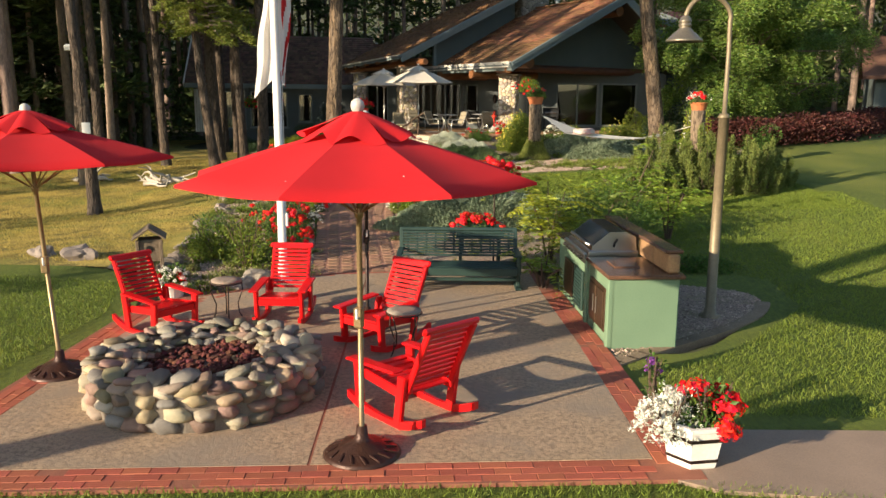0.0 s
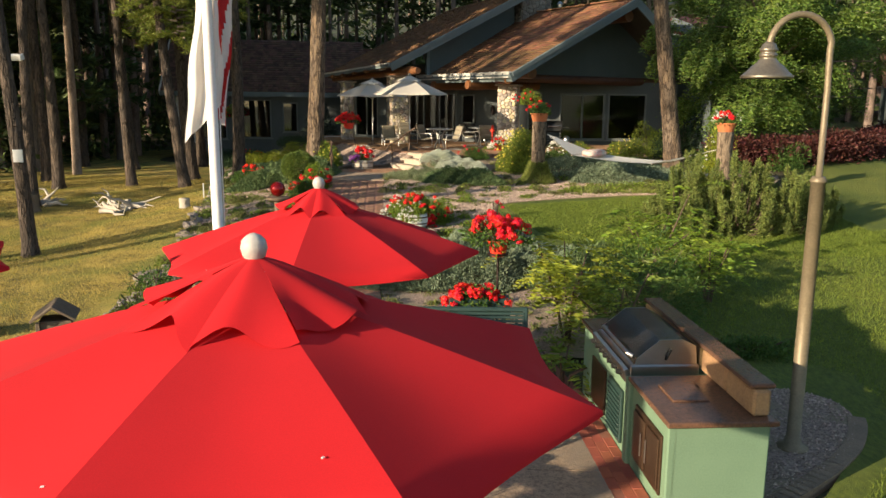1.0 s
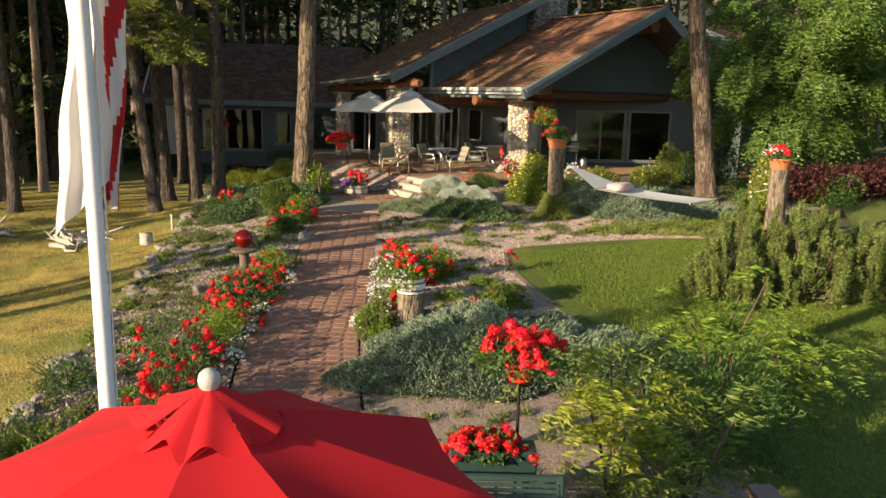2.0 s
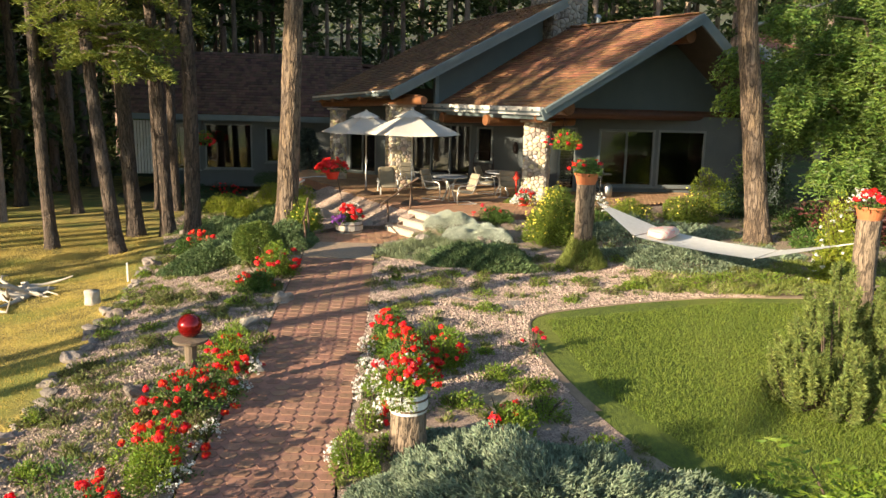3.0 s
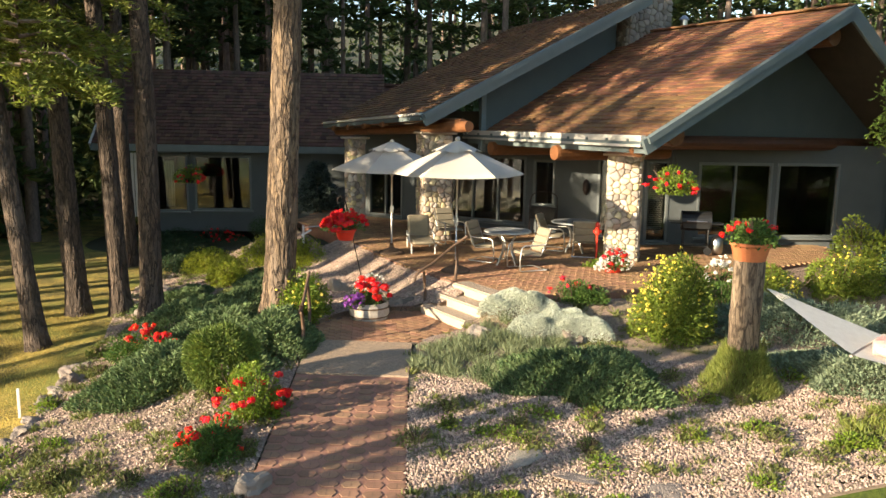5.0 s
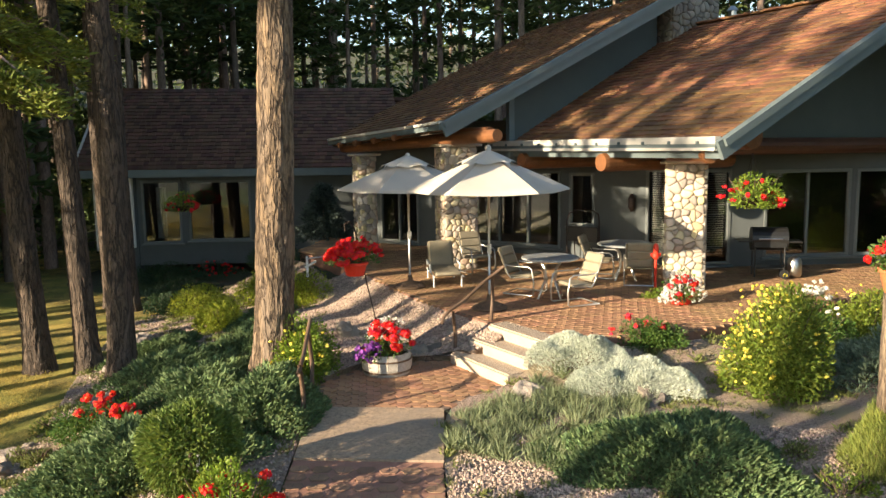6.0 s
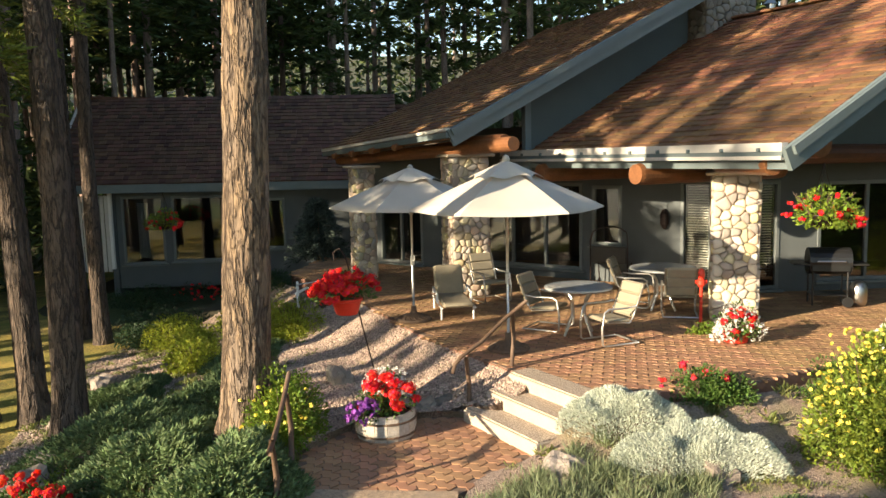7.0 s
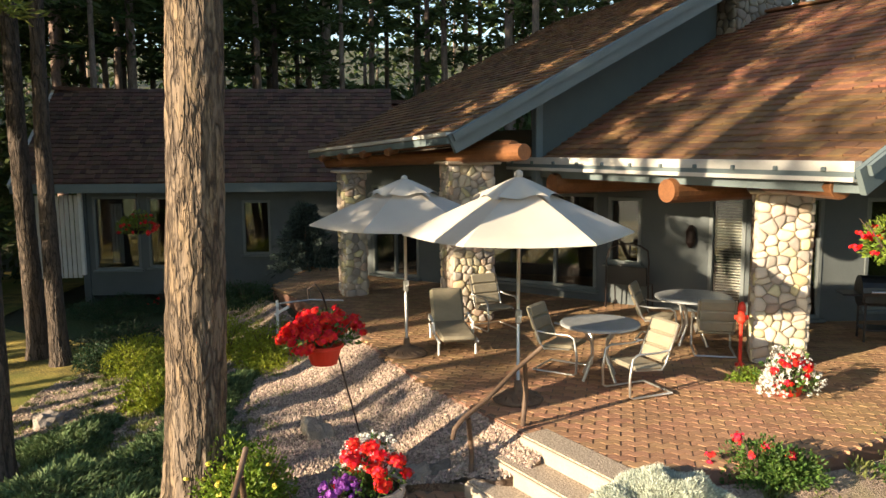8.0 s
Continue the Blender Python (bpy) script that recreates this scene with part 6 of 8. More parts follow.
# ---- plants ----
def rng_for(seed):
    return np.random.default_rng(seed)


def cloud(rng, n, rx, ry, h, lumps=9, lump_r=0.42, z0=0.0):
    """Points and outward ways over a lumpy dome rx, ry wide and h high."""
    c = rng.normal(size=(lumps, 3))
    c /= np.linalg.norm(c, axis=1, keepdims=True)
    c[:, 2] = np.abs(c[:, 2])
    c *= rng.uniform(0.35, 0.66, (lumps, 1))
    c[0] = (0, 0, 0.35)
    which = rng.integers(0, lumps, n)
    d = rng.normal(size=(n, 3))
    d /= np.linalg.norm(d, axis=1, keepdims=True)
    r = lump_r * rng.uniform(0.55, 1.0, (n, 1)) ** 0.5
    p = c[which] + d * r
    p[:, 2] = np.abs(p[:, 2])
    sc = np.array([rx, ry, h])
    out = d * 0.8 + p * 0.5
    return p * sc + np.array([0, 0, z0]), out


def stems(s, rng, n, rx, ry, h, r=0.012):
    for k in range(n):
        w = rng.uniform(0, 2 * math.pi)
        q = rng.uniform(0.2, 0.75)
        s.tube([(0.05 * math.cos(w), 0.05 * math.sin(w), -0.03), (q * 0.5 * rx * math.cos(w), q * 0.5 * ry * math.sin(w), h * 0.35), (q * rx * math.cos(w), q * ry * math.sin(w), h * 0.8)], [r, r * 0.7, r * 0.35], 5)
    return s


def shrub(name, at, size, leaf, n, leaf_size, label, category="shrub", seed=1, aspect=0.5, lumps=9, flowers=None, rz=0.0, z=None, group="", lump_r=0.42, parts_only=None, lift=0.25):
    """flowers: (material, heads, head radius, petals, petal size)."""
    rng = rng_for(seed)
    rx, ry, h = size
    b = parts_only or thing(name, (*at, gz(*at) if z is None else z), rz, label, category, group)
    p, out = cloud(rng, n, rx, ry, h, lumps, lump_r)
    stuff_part("foliage", Shape().leaves(p, leaf_size, aspect, out, 0.7, rng=rng), leaf, b)
    stuff_part("stem", stems(Shape(), rng, 9, rx, ry, h), "twig", b)
    for fl in flowers or ():
        mat, heads, hr, petals, ps = fl[:5]
        fp, fo = cloud(rng, heads * 3, rx, ry, h, lumps, lump_r)
        keep = np.argsort(-(np.linalg.norm(fp / np.array([rx, ry, h]), axis=1) + lift * fp[:, 2] / h + rng.uniform(0, 0.35, len(fo))))[:heads]
        fp, fo = fp[keep], fo[keep]
        fo /= np.linalg.norm(fo, axis=1, keepdims=True)
        fp = fp + fo * leaf_size * 0.6
        stuff_part("blossom", flower_heads(fp, fo, hr, petals, ps, rng), mat, b)
    return b


def flower_heads(pts, out, radius, petals, size, rng):
    n = len(pts)
    d = rng.normal(size=(n * petals, 3))
    d /= np.linalg.norm(d, axis=1, keepdims=True)
    scale = rng.uniform(0.55, 1.2, n)
    squash = rng.uniform(0.6, 1.25, (n, 3))
    base = np.repeat(pts, petals, 0)
    o = np.repeat(out, petals, 0)
    p = base + d * radius * rng.uniform(0.7, 1.1, (len(d), 1)) * np.repeat(scale[:, None] * squash, petals, 0) * np.array([1, 1, 0.75])
    # petals lie on the head like shingles, facing outwards
    nn = d + o * 0.35 + rng.normal(0, 0.28, d.shape)
    nn /= np.linalg.norm(nn, axis=1, keepdims=True)
    t1 = np.cross(nn, rng.normal(size=nn.shape))
    t1 /= np.linalg.norm(t1, axis=1, keepdims=True)
    t2 = np.cross(nn, t1)
    sz = size * 0.55 * rng.uniform(0.75, 1.25, (len(p), 1))
    v = np.stack([p - t1 * sz, p - t2 * sz + nn * sz * 0.2, p + t1 * sz, p + t2 * sz + nn * sz * 0.2], 1).reshape(-1, 3)
    s = Shape().add(v, np.arange(len(p))[:, None] * 4 + np.array([[0, 1, 2, 3]]))
    if radius > 0.045:
        for k, q in enumerate(pts):
            s.add(ICO1[0] * radius * scale[k] * squash[k] * np.array([0.82, 0.82, 0.62]) * rng.uniform(0.8, 1.1, (len(ICO1[0]), 1)) + q, ICO1[1])
    return s


def juniper(at, rx, ry, h, n, mat, label, seed, z=None, rz=0.0, size=0.085, aspect=0.24):
    rng = rng_for(seed)
    n = int(n * 1.7)
    b = thing("juniper", (*at, gz(*at) if z is None else z), rz, label, "shrub", "low junipers")
    w, q = rng.uniform(0, 2 * math.pi, n), np.sqrt(rng.uniform(0, 1, n))
    x, y = q * np.cos(w), q * np.sin(w)
    bumps = np.array([noise.noise(Vector((a * rx * 1.6, c * ry * 1.6, seed))) for a, c in zip(x, y)])
    edge = 1 + 0.22 * np.sin(3 * w + seed) + 0.1 * np.sin(7 * w)
    tufty = np.array([noise.noise(Vector((a * rx * 5.5, c * ry * 5.5, seed * 2.0))) for a, c in zip(x, y)])
    top = h * (np.clip(1 - q ** 2.6, 0, 1) * (0.72 + 0.45 * bumps + 0.45 * tufty) + 0.08)
    zz = top * (1 - 0.6 * rng.uniform(0, 1, n) ** 1.6)
    p = np.column_stack([x * rx * edge, y * ry * edge, zz])
    if z is None:
        p[:, 2] += ground_z(at[0] + p[:, 0], at[1] + p[:, 1]) - gz(*at)
    out = np.column_stack([np.cos(w) * 0.9, np.sin(w) * 0.9, np.full(n, 0.75)])
    stuff_part("foliage", Shape().leaves(p, size, aspect, out, 0.55, rng=rng), mat, b)
    stuff_part("stem", stems(Shape(), rng, 14, rx * 0.8, ry * 0.8, h * 0.7, 0.015), "twig", b)
    return b


def frond_points(s, start, way, length, pairs, leaf, rng, droop=0.5, aspect=0.32, loose=0.12):
    """A feathered leaf: leaflets in pairs along a drooping midrib."""
    way = np.array(way, float)
    way /= np.linalg.norm(way) + 1e-9
    side = np.cross(way, (0, 0, 1.0))
    side /= np.linalg.norm(side) + 1e-9
    t = np.linspace(0.15, 1, pairs)
    mid = np.array(start) + way * length * t[:, None]
    mid[:, 2] -= droop * length * t ** 2
    for sg in (-1, 1):
        o = side * sg * 1.0 + way * 0.45 + np.array([0, 0, -0.25])
        s.leaves(mid, leaf * (1 - 0.35 * t), aspect, np.tile(o, (pairs, 1)), loose, rng=rng)


def sumac(at, h, spread, nfr, mat, label, seed, z=None, frond=0.42):
    rng = rng_for(seed)
    b = thing("sumac_shrub", (*at, gz(*at) if z is None else z), 0, label, "shrub", "feathery shrubs behind the bench")
    st, fo = Shape(), Shape()
    nst = 6
    tips = []
    for k in range(nst):
        w = 2 * math.pi * k / nst + rng.uniform(-0.4, 0.4)
        q = rng.uniform(0.3, 0.8) * spread
        tip = (q * math.cos(w), q * math.sin(w), h * rng.uniform(0.6, 0.95))
        st.tube([(0.03 * math.cos(w), 0.03 * math.sin(w), -0.05), (q * 0.35 * math.cos(w), q * 0.35 * math.sin(w), h * 0.4), tip], [0.022, 0.016, 0.008], 6)
        tips.append(tip)
    for k in range(int(nfr * 0.55)):
        tip = np.array(tips[k % nst])
        f = rng.uniform(0.45, 1.05)
        start = tip * f
        w = rng.uniform(0, 2 * math.pi)
        frond_points(fo, start, (math.cos(w), math.sin(w), rng.uniform(0.1, 0.9)), 1.75 * frond * rng.uniform(0.7, 1.2), 15, 0.15, rng, 0.55, 0.22)
    stuff_part("foliage", fo, mat, b)
    stuff_part("stem", st, "twig", b)
    return b


def mugo(at, r, h, nst, seed):
    rng = rng_for(seed)
    b = thing("mugo_pine", (*at, gz(*at)), 0, "bushy green mugo pine with upright candles", "shrub", "mugo pines on the lawn")
    fo, st = Shape(), Shape()
    for k in range(int(nst * 1.35)):
        w, q = rng.uniform(0, 2 * math.pi), math.sqrt(rng.uniform(0, 1)) * r
        top = h * (1 - 0.7 * (q / r) ** 2.2) * rng.uniform(0.62, 1.15)
        base = np.array([q * 0.88 * math.cos(w), q * 0.88 * math.sin(w), max(0.0, top - 0.5)])
        tip = np.array([q * math.cos(w), q * math.sin(w), top])
        m = 330
        t = rng.uniform(0.0, 1, m) ** 0.8
        ax = (tip - base) / np.linalg.norm(tip - base)
        pts = base + (tip - base) * t[:, None]
        rad = rng.normal(size=(m, 3))
        fo.leaves(pts, 0.085, 0.15, rad / np.linalg.norm(rad, axis=1, keepdims=True) * 0.9 + ax * 0.7, 0.15, rng=rng)
        st.tube([(0, 0, 0), base * 0.8, tip], [0.02, 0.012, 0.006], 4)
    p, out = cloud(rng, 2400, r * 0.85, r * 0.85, h * 0.5, 16, 0.5)
    fo.leaves(p, 0.12, 0.13, out + np.array([0, 0, 0.8]), 0.3, rng=rng)
    stuff_part("foliage", fo, "mugo", b)
    stuff_part("stem", st, "twig", b)
    return b


# big juniper mound and shrubs behind the bench
juniper((1.15, 18.95), 2.3, 1.45, 0.55, 42000, "juniper", "wide grey-green spreading juniper mound", 21, size=0.065, aspect=0.3)
sumac((2.0, 15.5), 1.4, 0.7, 120, "leafgold", "yellow-green feathery shrub behind the bench", 31)
shrub("dark_bush", (3.1, 16.3), (0.85, 0.75, 1.35), "leaf", 9000, 0.075, "dark green fine-leaved bush by the barbecue", "shrub", 32, aspect=0.16, lumps=16, lump_r=0.5)
sumac((3.55, 17.7), 1.75, 0.9, 130, "leaflime", "feathery green sumac shrub at the lawn's edge", 33)
sumac((1.75, 13.85), 0.55, 0.4, 26, "leaflime", "low lime green ferny plant beside the bench", 34, frond=0.3)
sumac((4.35, 17.3), 1.2, 0.7, 60, "leaflime", "feathery yellow-green shrub beside the lawn", 38)
sumac((2.55, 15.1), 1.15, 0.7, 60, "sumac", "feathery green shrub between bench and barbecue", 35)
juniper((2.6, 18.0), 0.9, 0.8, 0.75, 3500, "bluejuniper", "blue-green juniper bush among the feathery shrubs", 36)
shrub("ground_cover", (4.25, 15.2), (0.8, 0.5, 0.22), "leaf", 3200, 0.045, "low mat of bright green ground cover", "ground cover", 37, lumps=16)
for k, (x, y, r, h, n) in enumerate(((5.1, 21.9, 0.9, 1.3, 55), (6.3, 22.2, 1.0, 1.45, 65), (7.4, 22.3, 0.95, 1.25, 55), (5.7, 23.0, 0.9, 1.5, 45), (8.1, 23.0, 0.8, 1.1, 40), (6.9, 23.4, 0.9, 1.3, 40))):
    mugo((x, y), r, h, n, 40 + k)



def potted(at, z, pot, size, heads, label, seed, extra=(), leaf="leaf", n=500, pot_r=(0.14, 0.19, 0.2), leaf_size=0.06, hr=0.055, petal="petalred", petals=26):
    b = thing("flower_pot", (*at, z), 0, label, "potted plant", "pots of red flowers")
    r0, r1, h = pot_r
    if pot:
        part("pot", pot_shape(r0, r1, h), pot, b, smooth=False)
    top = new("plant")
    top.parent = b
    top.location = (0, 0, h * 0.85)
    shrub("", at, size, leaf, n, leaf_size, "", seed=seed, parts_only=top, lift=1.1, flowers=[(petal, heads, hr, petals, 0.034)] + list(extra))
    return b


WHITE_MIX = ("petalwhite", 110, 0.03, 10, 0.02)
potted((2.5, 8.36), 0.28, None, (0.25, 0.23, 0.42), 8, "red geraniums growing in a white planter", 51, n=420, pot_r=(0.1, 0.1, 0.05), hr=0.105, petals=110)
shrub("white_flowers", (2.22, 8.3), (0.3, 0.3, 0.42), "silverleaf", 500, 0.03, "mass of small white flowers spilling from a planter", "flowers", 52, z=0.26, flowers=[("petalwhite", 260, 0.028, 9, 0.02)])
shrub("purple_flowers", (2.18, 8.75), (0.14, 0.14, 0.5), "leaf", 120, 0.05, "thin stems with purple flower heads", "flowers", 53, z=0.3, flowers=[("petalpurple", 8, 0.035, 14, 0.025)])
potted((0.82, 14.95), 0.68, None, (0.42, 0.24, 0.26), 44, "window box of red geraniums behind the bench", 54, n=500, pot_r=(0.1, 0.1, 0.05), hr=0.06)
bx = thing("window_box", (0.84, 14.97, -0.2), 2, "green wooden flower box on a stand behind the bench", "planter")
part("box", Shape().box((0.75, 0.26, 0.22), (0, 0, 0.88), None, 0.012), "benchgreen", bx)
for sx in (-1, 1):
    part("leg", Shape().box((0.05, 0.2, 0.78), (sx * 0.3, 0, 0.39), None, 0.008), "benchgreen", bx)
potted((1.07, 15.3), 1.24, "redpot", (0.56, 0.5, 0.36), 64, "red pot of geraniums on a stand among the shrubs", 55, n=700, pot_r=(0.09, 0.13, 0.2), hr=0.065)
part_stand = thing("plant_stand", (1.07, 15.3, 0.08), 0, "thin iron stand carrying a red flower pot", "plant stand")
part("pole", Shape().tube([(0, 0, 0), (0, 0, 1.2)], 0.015, 8), "darkmetal", part_stand)
part("ring", Shape().lathe([(0.1, 1.17), (0.13, 1.175), (0.13, 1.195), (0.1, 1.2)], n=16), "darkmetal", part_stand)
potted((-3.35, 13.0), 0.02, "white", (0.24, 0.24, 0.3), 7, "white pot of red and white flowers behind the chairs", 56, extra=[WHITE_MIX], n=300)
potted((-0.38, 20.2), gz(-0.3, 20.2) + 0.6, None, (0.44, 0.4, 0.4), 30, "red and white flowers overflowing a barrel planter", 57, extra=[("petalorange", 10, 0.042, 22, 0.03), ("petalwhite", 45, 0.028, 9, 0.02)], n=2200, leaf="leaflime", hr=0.046, leaf_size=0.05, pot_r=(0.1, 0.1, 0.2))
shrub("leafy_plant", (-0.2, 23.45), (0.42, 0.42, 0.5), "leaflime", 3600, 0.045, "feathery lime green plant behind the roses", "plant", 66, aspect=0.2)
shrub("white_flowers", (-0.42, 20.0), (0.3, 0.22, 0.3), "leaflime", 700, 0.035, "pale white flowers spilling over the barrel's rim", "flowers", 67, z=gz(-0.3, 20.2) + 0.63, flowers=[("petalwhite", 50, 0.028, 9, 0.02)])
shrub("white_flowers", (-0.85, 20.7), (0.22, 0.3, 0.42), "leaflime", 700, 0.04, "white flowers growing beside the barrel planter", "flowers", 68, flowers=[("petalwhite", 28, 0.03, 9, 0.022)])
shrub("leafy_plant", (-0.86, 19.78), (0.34, 0.36, 0.5), "leaflime", 2200, 0.04, "small yellow-green bush beside the brick path", "plant", 69)
shrub("climbing_bush", (7.55, 27.6), (0.52, 0.5, 2.0), "leafgold", 6500, 0.06, "tall sunlit yellow-green bush with white flowers", "shrub", 185, flowers=[("petalwhite", 26, 0.05, 12, 0.032)], lumps=18)
shrub("yellow_flowers", (7.75, 25.95), (0.4, 0.3, 0.5), "leaflime", 900, 0.05, "pale yellow flowers at the foot of a stump", "flowers", 186, flowers=[("petalyellow", 34, 0.04, 12, 0.04)])
for k, (x, y, r, h) in enumerate(((0.2, 21.5, 0.42, 0.22), (0.75, 22.5, 0.4, 0.2), (1.3, 22.1, 0.32, 0.2), (1.3, 21.3, 0.4, 0.3), (0.6, 25.4, 0.3, 0.18), (1.9, 20.3, 0.35, 0.3), (4.6, 27.4, 0.6, 0.2), (5.4, 27.6, 0.7, 0.24), (6.4, 27.7, 0.7, 0.26), (3.5, 27.2, 0.4, 0.16))):
    shrub("leafy_plant", (x, y), (r, r * 0.8, h), "leaflime", 900, 0.04, "low yellow-green weeds beside the lawn", "plant", 187 + k, lumps=14, group="leafy plants in the beds")
potted((-2.88, 31.75), PAD_Z + 0.15, None, (0.42, 0.42, 0.5), 22, "red geraniums with white and purple trailing flowers", 58, extra=[("petalwhite", 130, 0.032, 9, 0.022)], n=900, pot_r=(0.1, 0.1, 0.15), hr=0.085, petals=60)
shrub("purple_flowers", (-3.14, 31.48), (0.27, 0.2, 0.24), "leaf", 120, 0.04, "purple petunias trailing over a barrel", "flowers", 59, z=PAD_Z + 0.26, flowers=[("petalpurple", 70, 0.03, 9, 0.035)])
potted((2.7, 28.8), 2.53, "terracotta", (0.42, 0.4, 0.42), 10, "terracotta pot of red geraniums on a tall stump", 60, n=1500, pot_r=(0.2, 0.26, 0.24))
potted((6.97, 25.3), 2.42, "terracotta", (0.36, 0.34, 0.36), 20, "terracotta pot of red and white flowers on a stump", 61, n=500, extra=[("petalwhite", 50, 0.03, 9, 0.022)], pot_r=(0.18, 0.24, 0.22))
potted((1.72, 34.15), FL + 0.012, "redpot", (0.36, 0.34, 0.42), 26, "red planter of red roses and white flowers on the terrace", 62, extra=[("petalwhite", 150, 0.028, 9, 0.02)], n=500, pot_r=(0.16, 0.2, 0.18))


shrub("white_flowers", (1.72, 34.0), (0.42, 0.36, 0.3), "leaf", 300, 0.04, "mass of small white flowers round the red planter", "flowers", 162, z=FL + 0.1, flowers=[("petalwhite", 240, 0.028, 9, 0.022)])
shrub("leafy_plant", (1.36, 34.75), (0.26, 0.22, 0.2), "leaflime", 900, 0.04, "small yellow-green plant at the foot of the pillar", "plant", 163, z=FL)


def hanging(at, z, size, heads, label, seed, drop, pot="darkmetal", n=900, hr=0.055):
    b = thing("hanging_basket", (*at, z), 0, label, "hanging basket", "hanging flower baskets")
    part("basket", Shape().lathe([(0.08, -0.14), (0.15, -0.1), (0.2, 0.02), (0.21, 0.04), (0.18, 0.04)], n=20), pot, b, smooth=True)
    for k in range(3):
        w = k * 2.094
        part("chain", Shape().tube([(0.19 * math.cos(w), 0.19 * math.sin(w), 0.03), (0, 0, drop)], 0.005, 5), "darkmetal", b)
    top = new("plant")
    top.parent = b
    top.location = (0, 0, -0.12)
    shrub("", at, size, "leaflime" if size[0] < 0.6 else "leaf", n * 2, 0.06, "", seed=seed, parts_only=top, flowers=[("petalred", heads, hr, 26, 0.034)])
    return b


hanging((2.7, 33.8), 3.1, (0.56, 0.54, 0.56), 20, "hanging basket of red flowers under the gable's log", 63, 0.72, hr=0.07)
hanging((-11.0, 44.15), 2.28, (0.56, 0.54, 0.62), 40, "hanging basket of red flowers under the wing's eave", 64, 0.9)
hook = thing("shepherd_hook", (-3.2, 33.3, gz(-3.2, 33.3)), 0, "thin iron shepherd's hook holding a flower pot", "plant stand")
part("rod", Shape().tube([(0, 0, -0.05), (-0.12, -0.5, 1.0), (-0.2, -0.9, 1.85), (-0.22, -0.93, 1.95)], 0.01, 8), "darkmetal", hook)
part("hook", Shape().tube([(-0.22, -0.93, 1.95), (-0.28, -0.95, 2.05), (-0.36, -0.95, 2.0), (-0.35, -0.95, 1.9)], 0.008, 8), "darkmetal", hook)
potted((-3.42, 32.38), 2.12, "redpot", (0.46, 0.42, 0.36), 72, "red plastic pot of bright red geraniums on a hook", 65, n=500, pot_r=(0.13, 0.19, 0.2), hr=0.08, petals=44)

# roses and shrubs along the path
for k, (x, y, rx, ry, h, heads) in enumerate(((-3.1, 21.0, 0.68, 0.8, 0.68, 36), (-3.1, 22.6, 0.5, 0.7, 0.6, 28), (-3.15, 18.2, 0.75, 0.9, 0.8, 40), (-2.95, 19.6, 0.55, 0.7, 0.62, 26), (-2.75, 17.0, 0.55, 0.7, 0.7, 24), (-3.6, 27.2, 0.5, 0.6, 0.78, 30), (-3.7, 26.2, 0.45, 0.45, 0.45, 10),
                                              (-0.42, 21.3, 0.4, 0.5, 0.62, 24), (-0.5, 22.2, 0.48, 0.5, 0.62, 34), (-0.72, 23.1, 0.46, 0.5, 0.52, 32), (-0.92, 23.95, 0.42, 0.5, 0.42, 28), (-0.02, 22.75, 0.42, 0.45, 0.66, 28), (-6.05, 29.8, 0.75, 0.5, 0.58, 44), (0.85, 20.7, 0.4, 0.35, 0.55, 16))):
    shrub("rose_bush", (x, y), (rx, ry, h), "leaflime" if k % 2 else "leaf", 3200, 0.045, "low rose bush with many bright red blooms", "rose", 70 + k, flowers=[("petalred" if k % 3 else "petalorange", int(heads * 0.95), 0.058, 36, 0.036)], group="red roses along the path")
shrub("rose_bush", (0.72, 31.95), (0.45, 0.4, 0.5), "leaf", 1800, 0.045, "dark leaved rose bush with crimson blooms", "rose", 83, flowers=[("petalpink", 9, 0.05, 26, 0.036)], z=gz(0.72, 31.95) - 0.05)
shrub("rose_bush", (1.3, 23.4), (0.2, 0.2, 0.5), "leaf", 120, 0.05, "thin rose with a few red blooms", "rose", 84, flowers=[("petalpink", 5, 0.05, 18, 0.035)])
for k, (x, y) in enumerate(((-1.05, 20.0), (-1.0, 21.9), (-1.08, 22.6), (-1.16, 23.3), (-2.72, 21.6), (-2.66, 20.4), (-2.62, 19.4), (-2.5, 18.5), (-2.74, 22.3), (-0.95, 21.6))):
    shrub("white_flowers", (x, y), (0.22, 0.3, 0.22), "leaf", 160, 0.04, "small white edging flowers beside the path", "flowers", 90 + k, flowers=[("petalwhite", 40, 0.03, 9, 0.022)], group="white edging flowers")
shrub("bush", (-2.85, 14.9), (0.5, 0.5, 1.0), "leafmid", 1700, 0.055, "loose green bush behind the fire pit chairs", "shrub", 96)
shrub("bush", (-3.5, 15.5), (0.7, 0.55, 0.7), "leafmid", 2600, 0.055, "yellow-green bush among border rocks", "shrub", 97)
shrub("rose_bush", (-2.45, 16.0), (0.42, 0.6, 1.05), "leaf", 1900, 0.05, "tall rose bush covered with red blooms", "rose", 98, flowers=[("petalred", 44, 0.055, 24, 0.04)], group="red roses along the path")
shrub("bush", (-4.3, 17.6), (0.6, 0.8, 0.45), "leaf", 900, 0.05, "low green bush by the rock border", "shrub", 99)

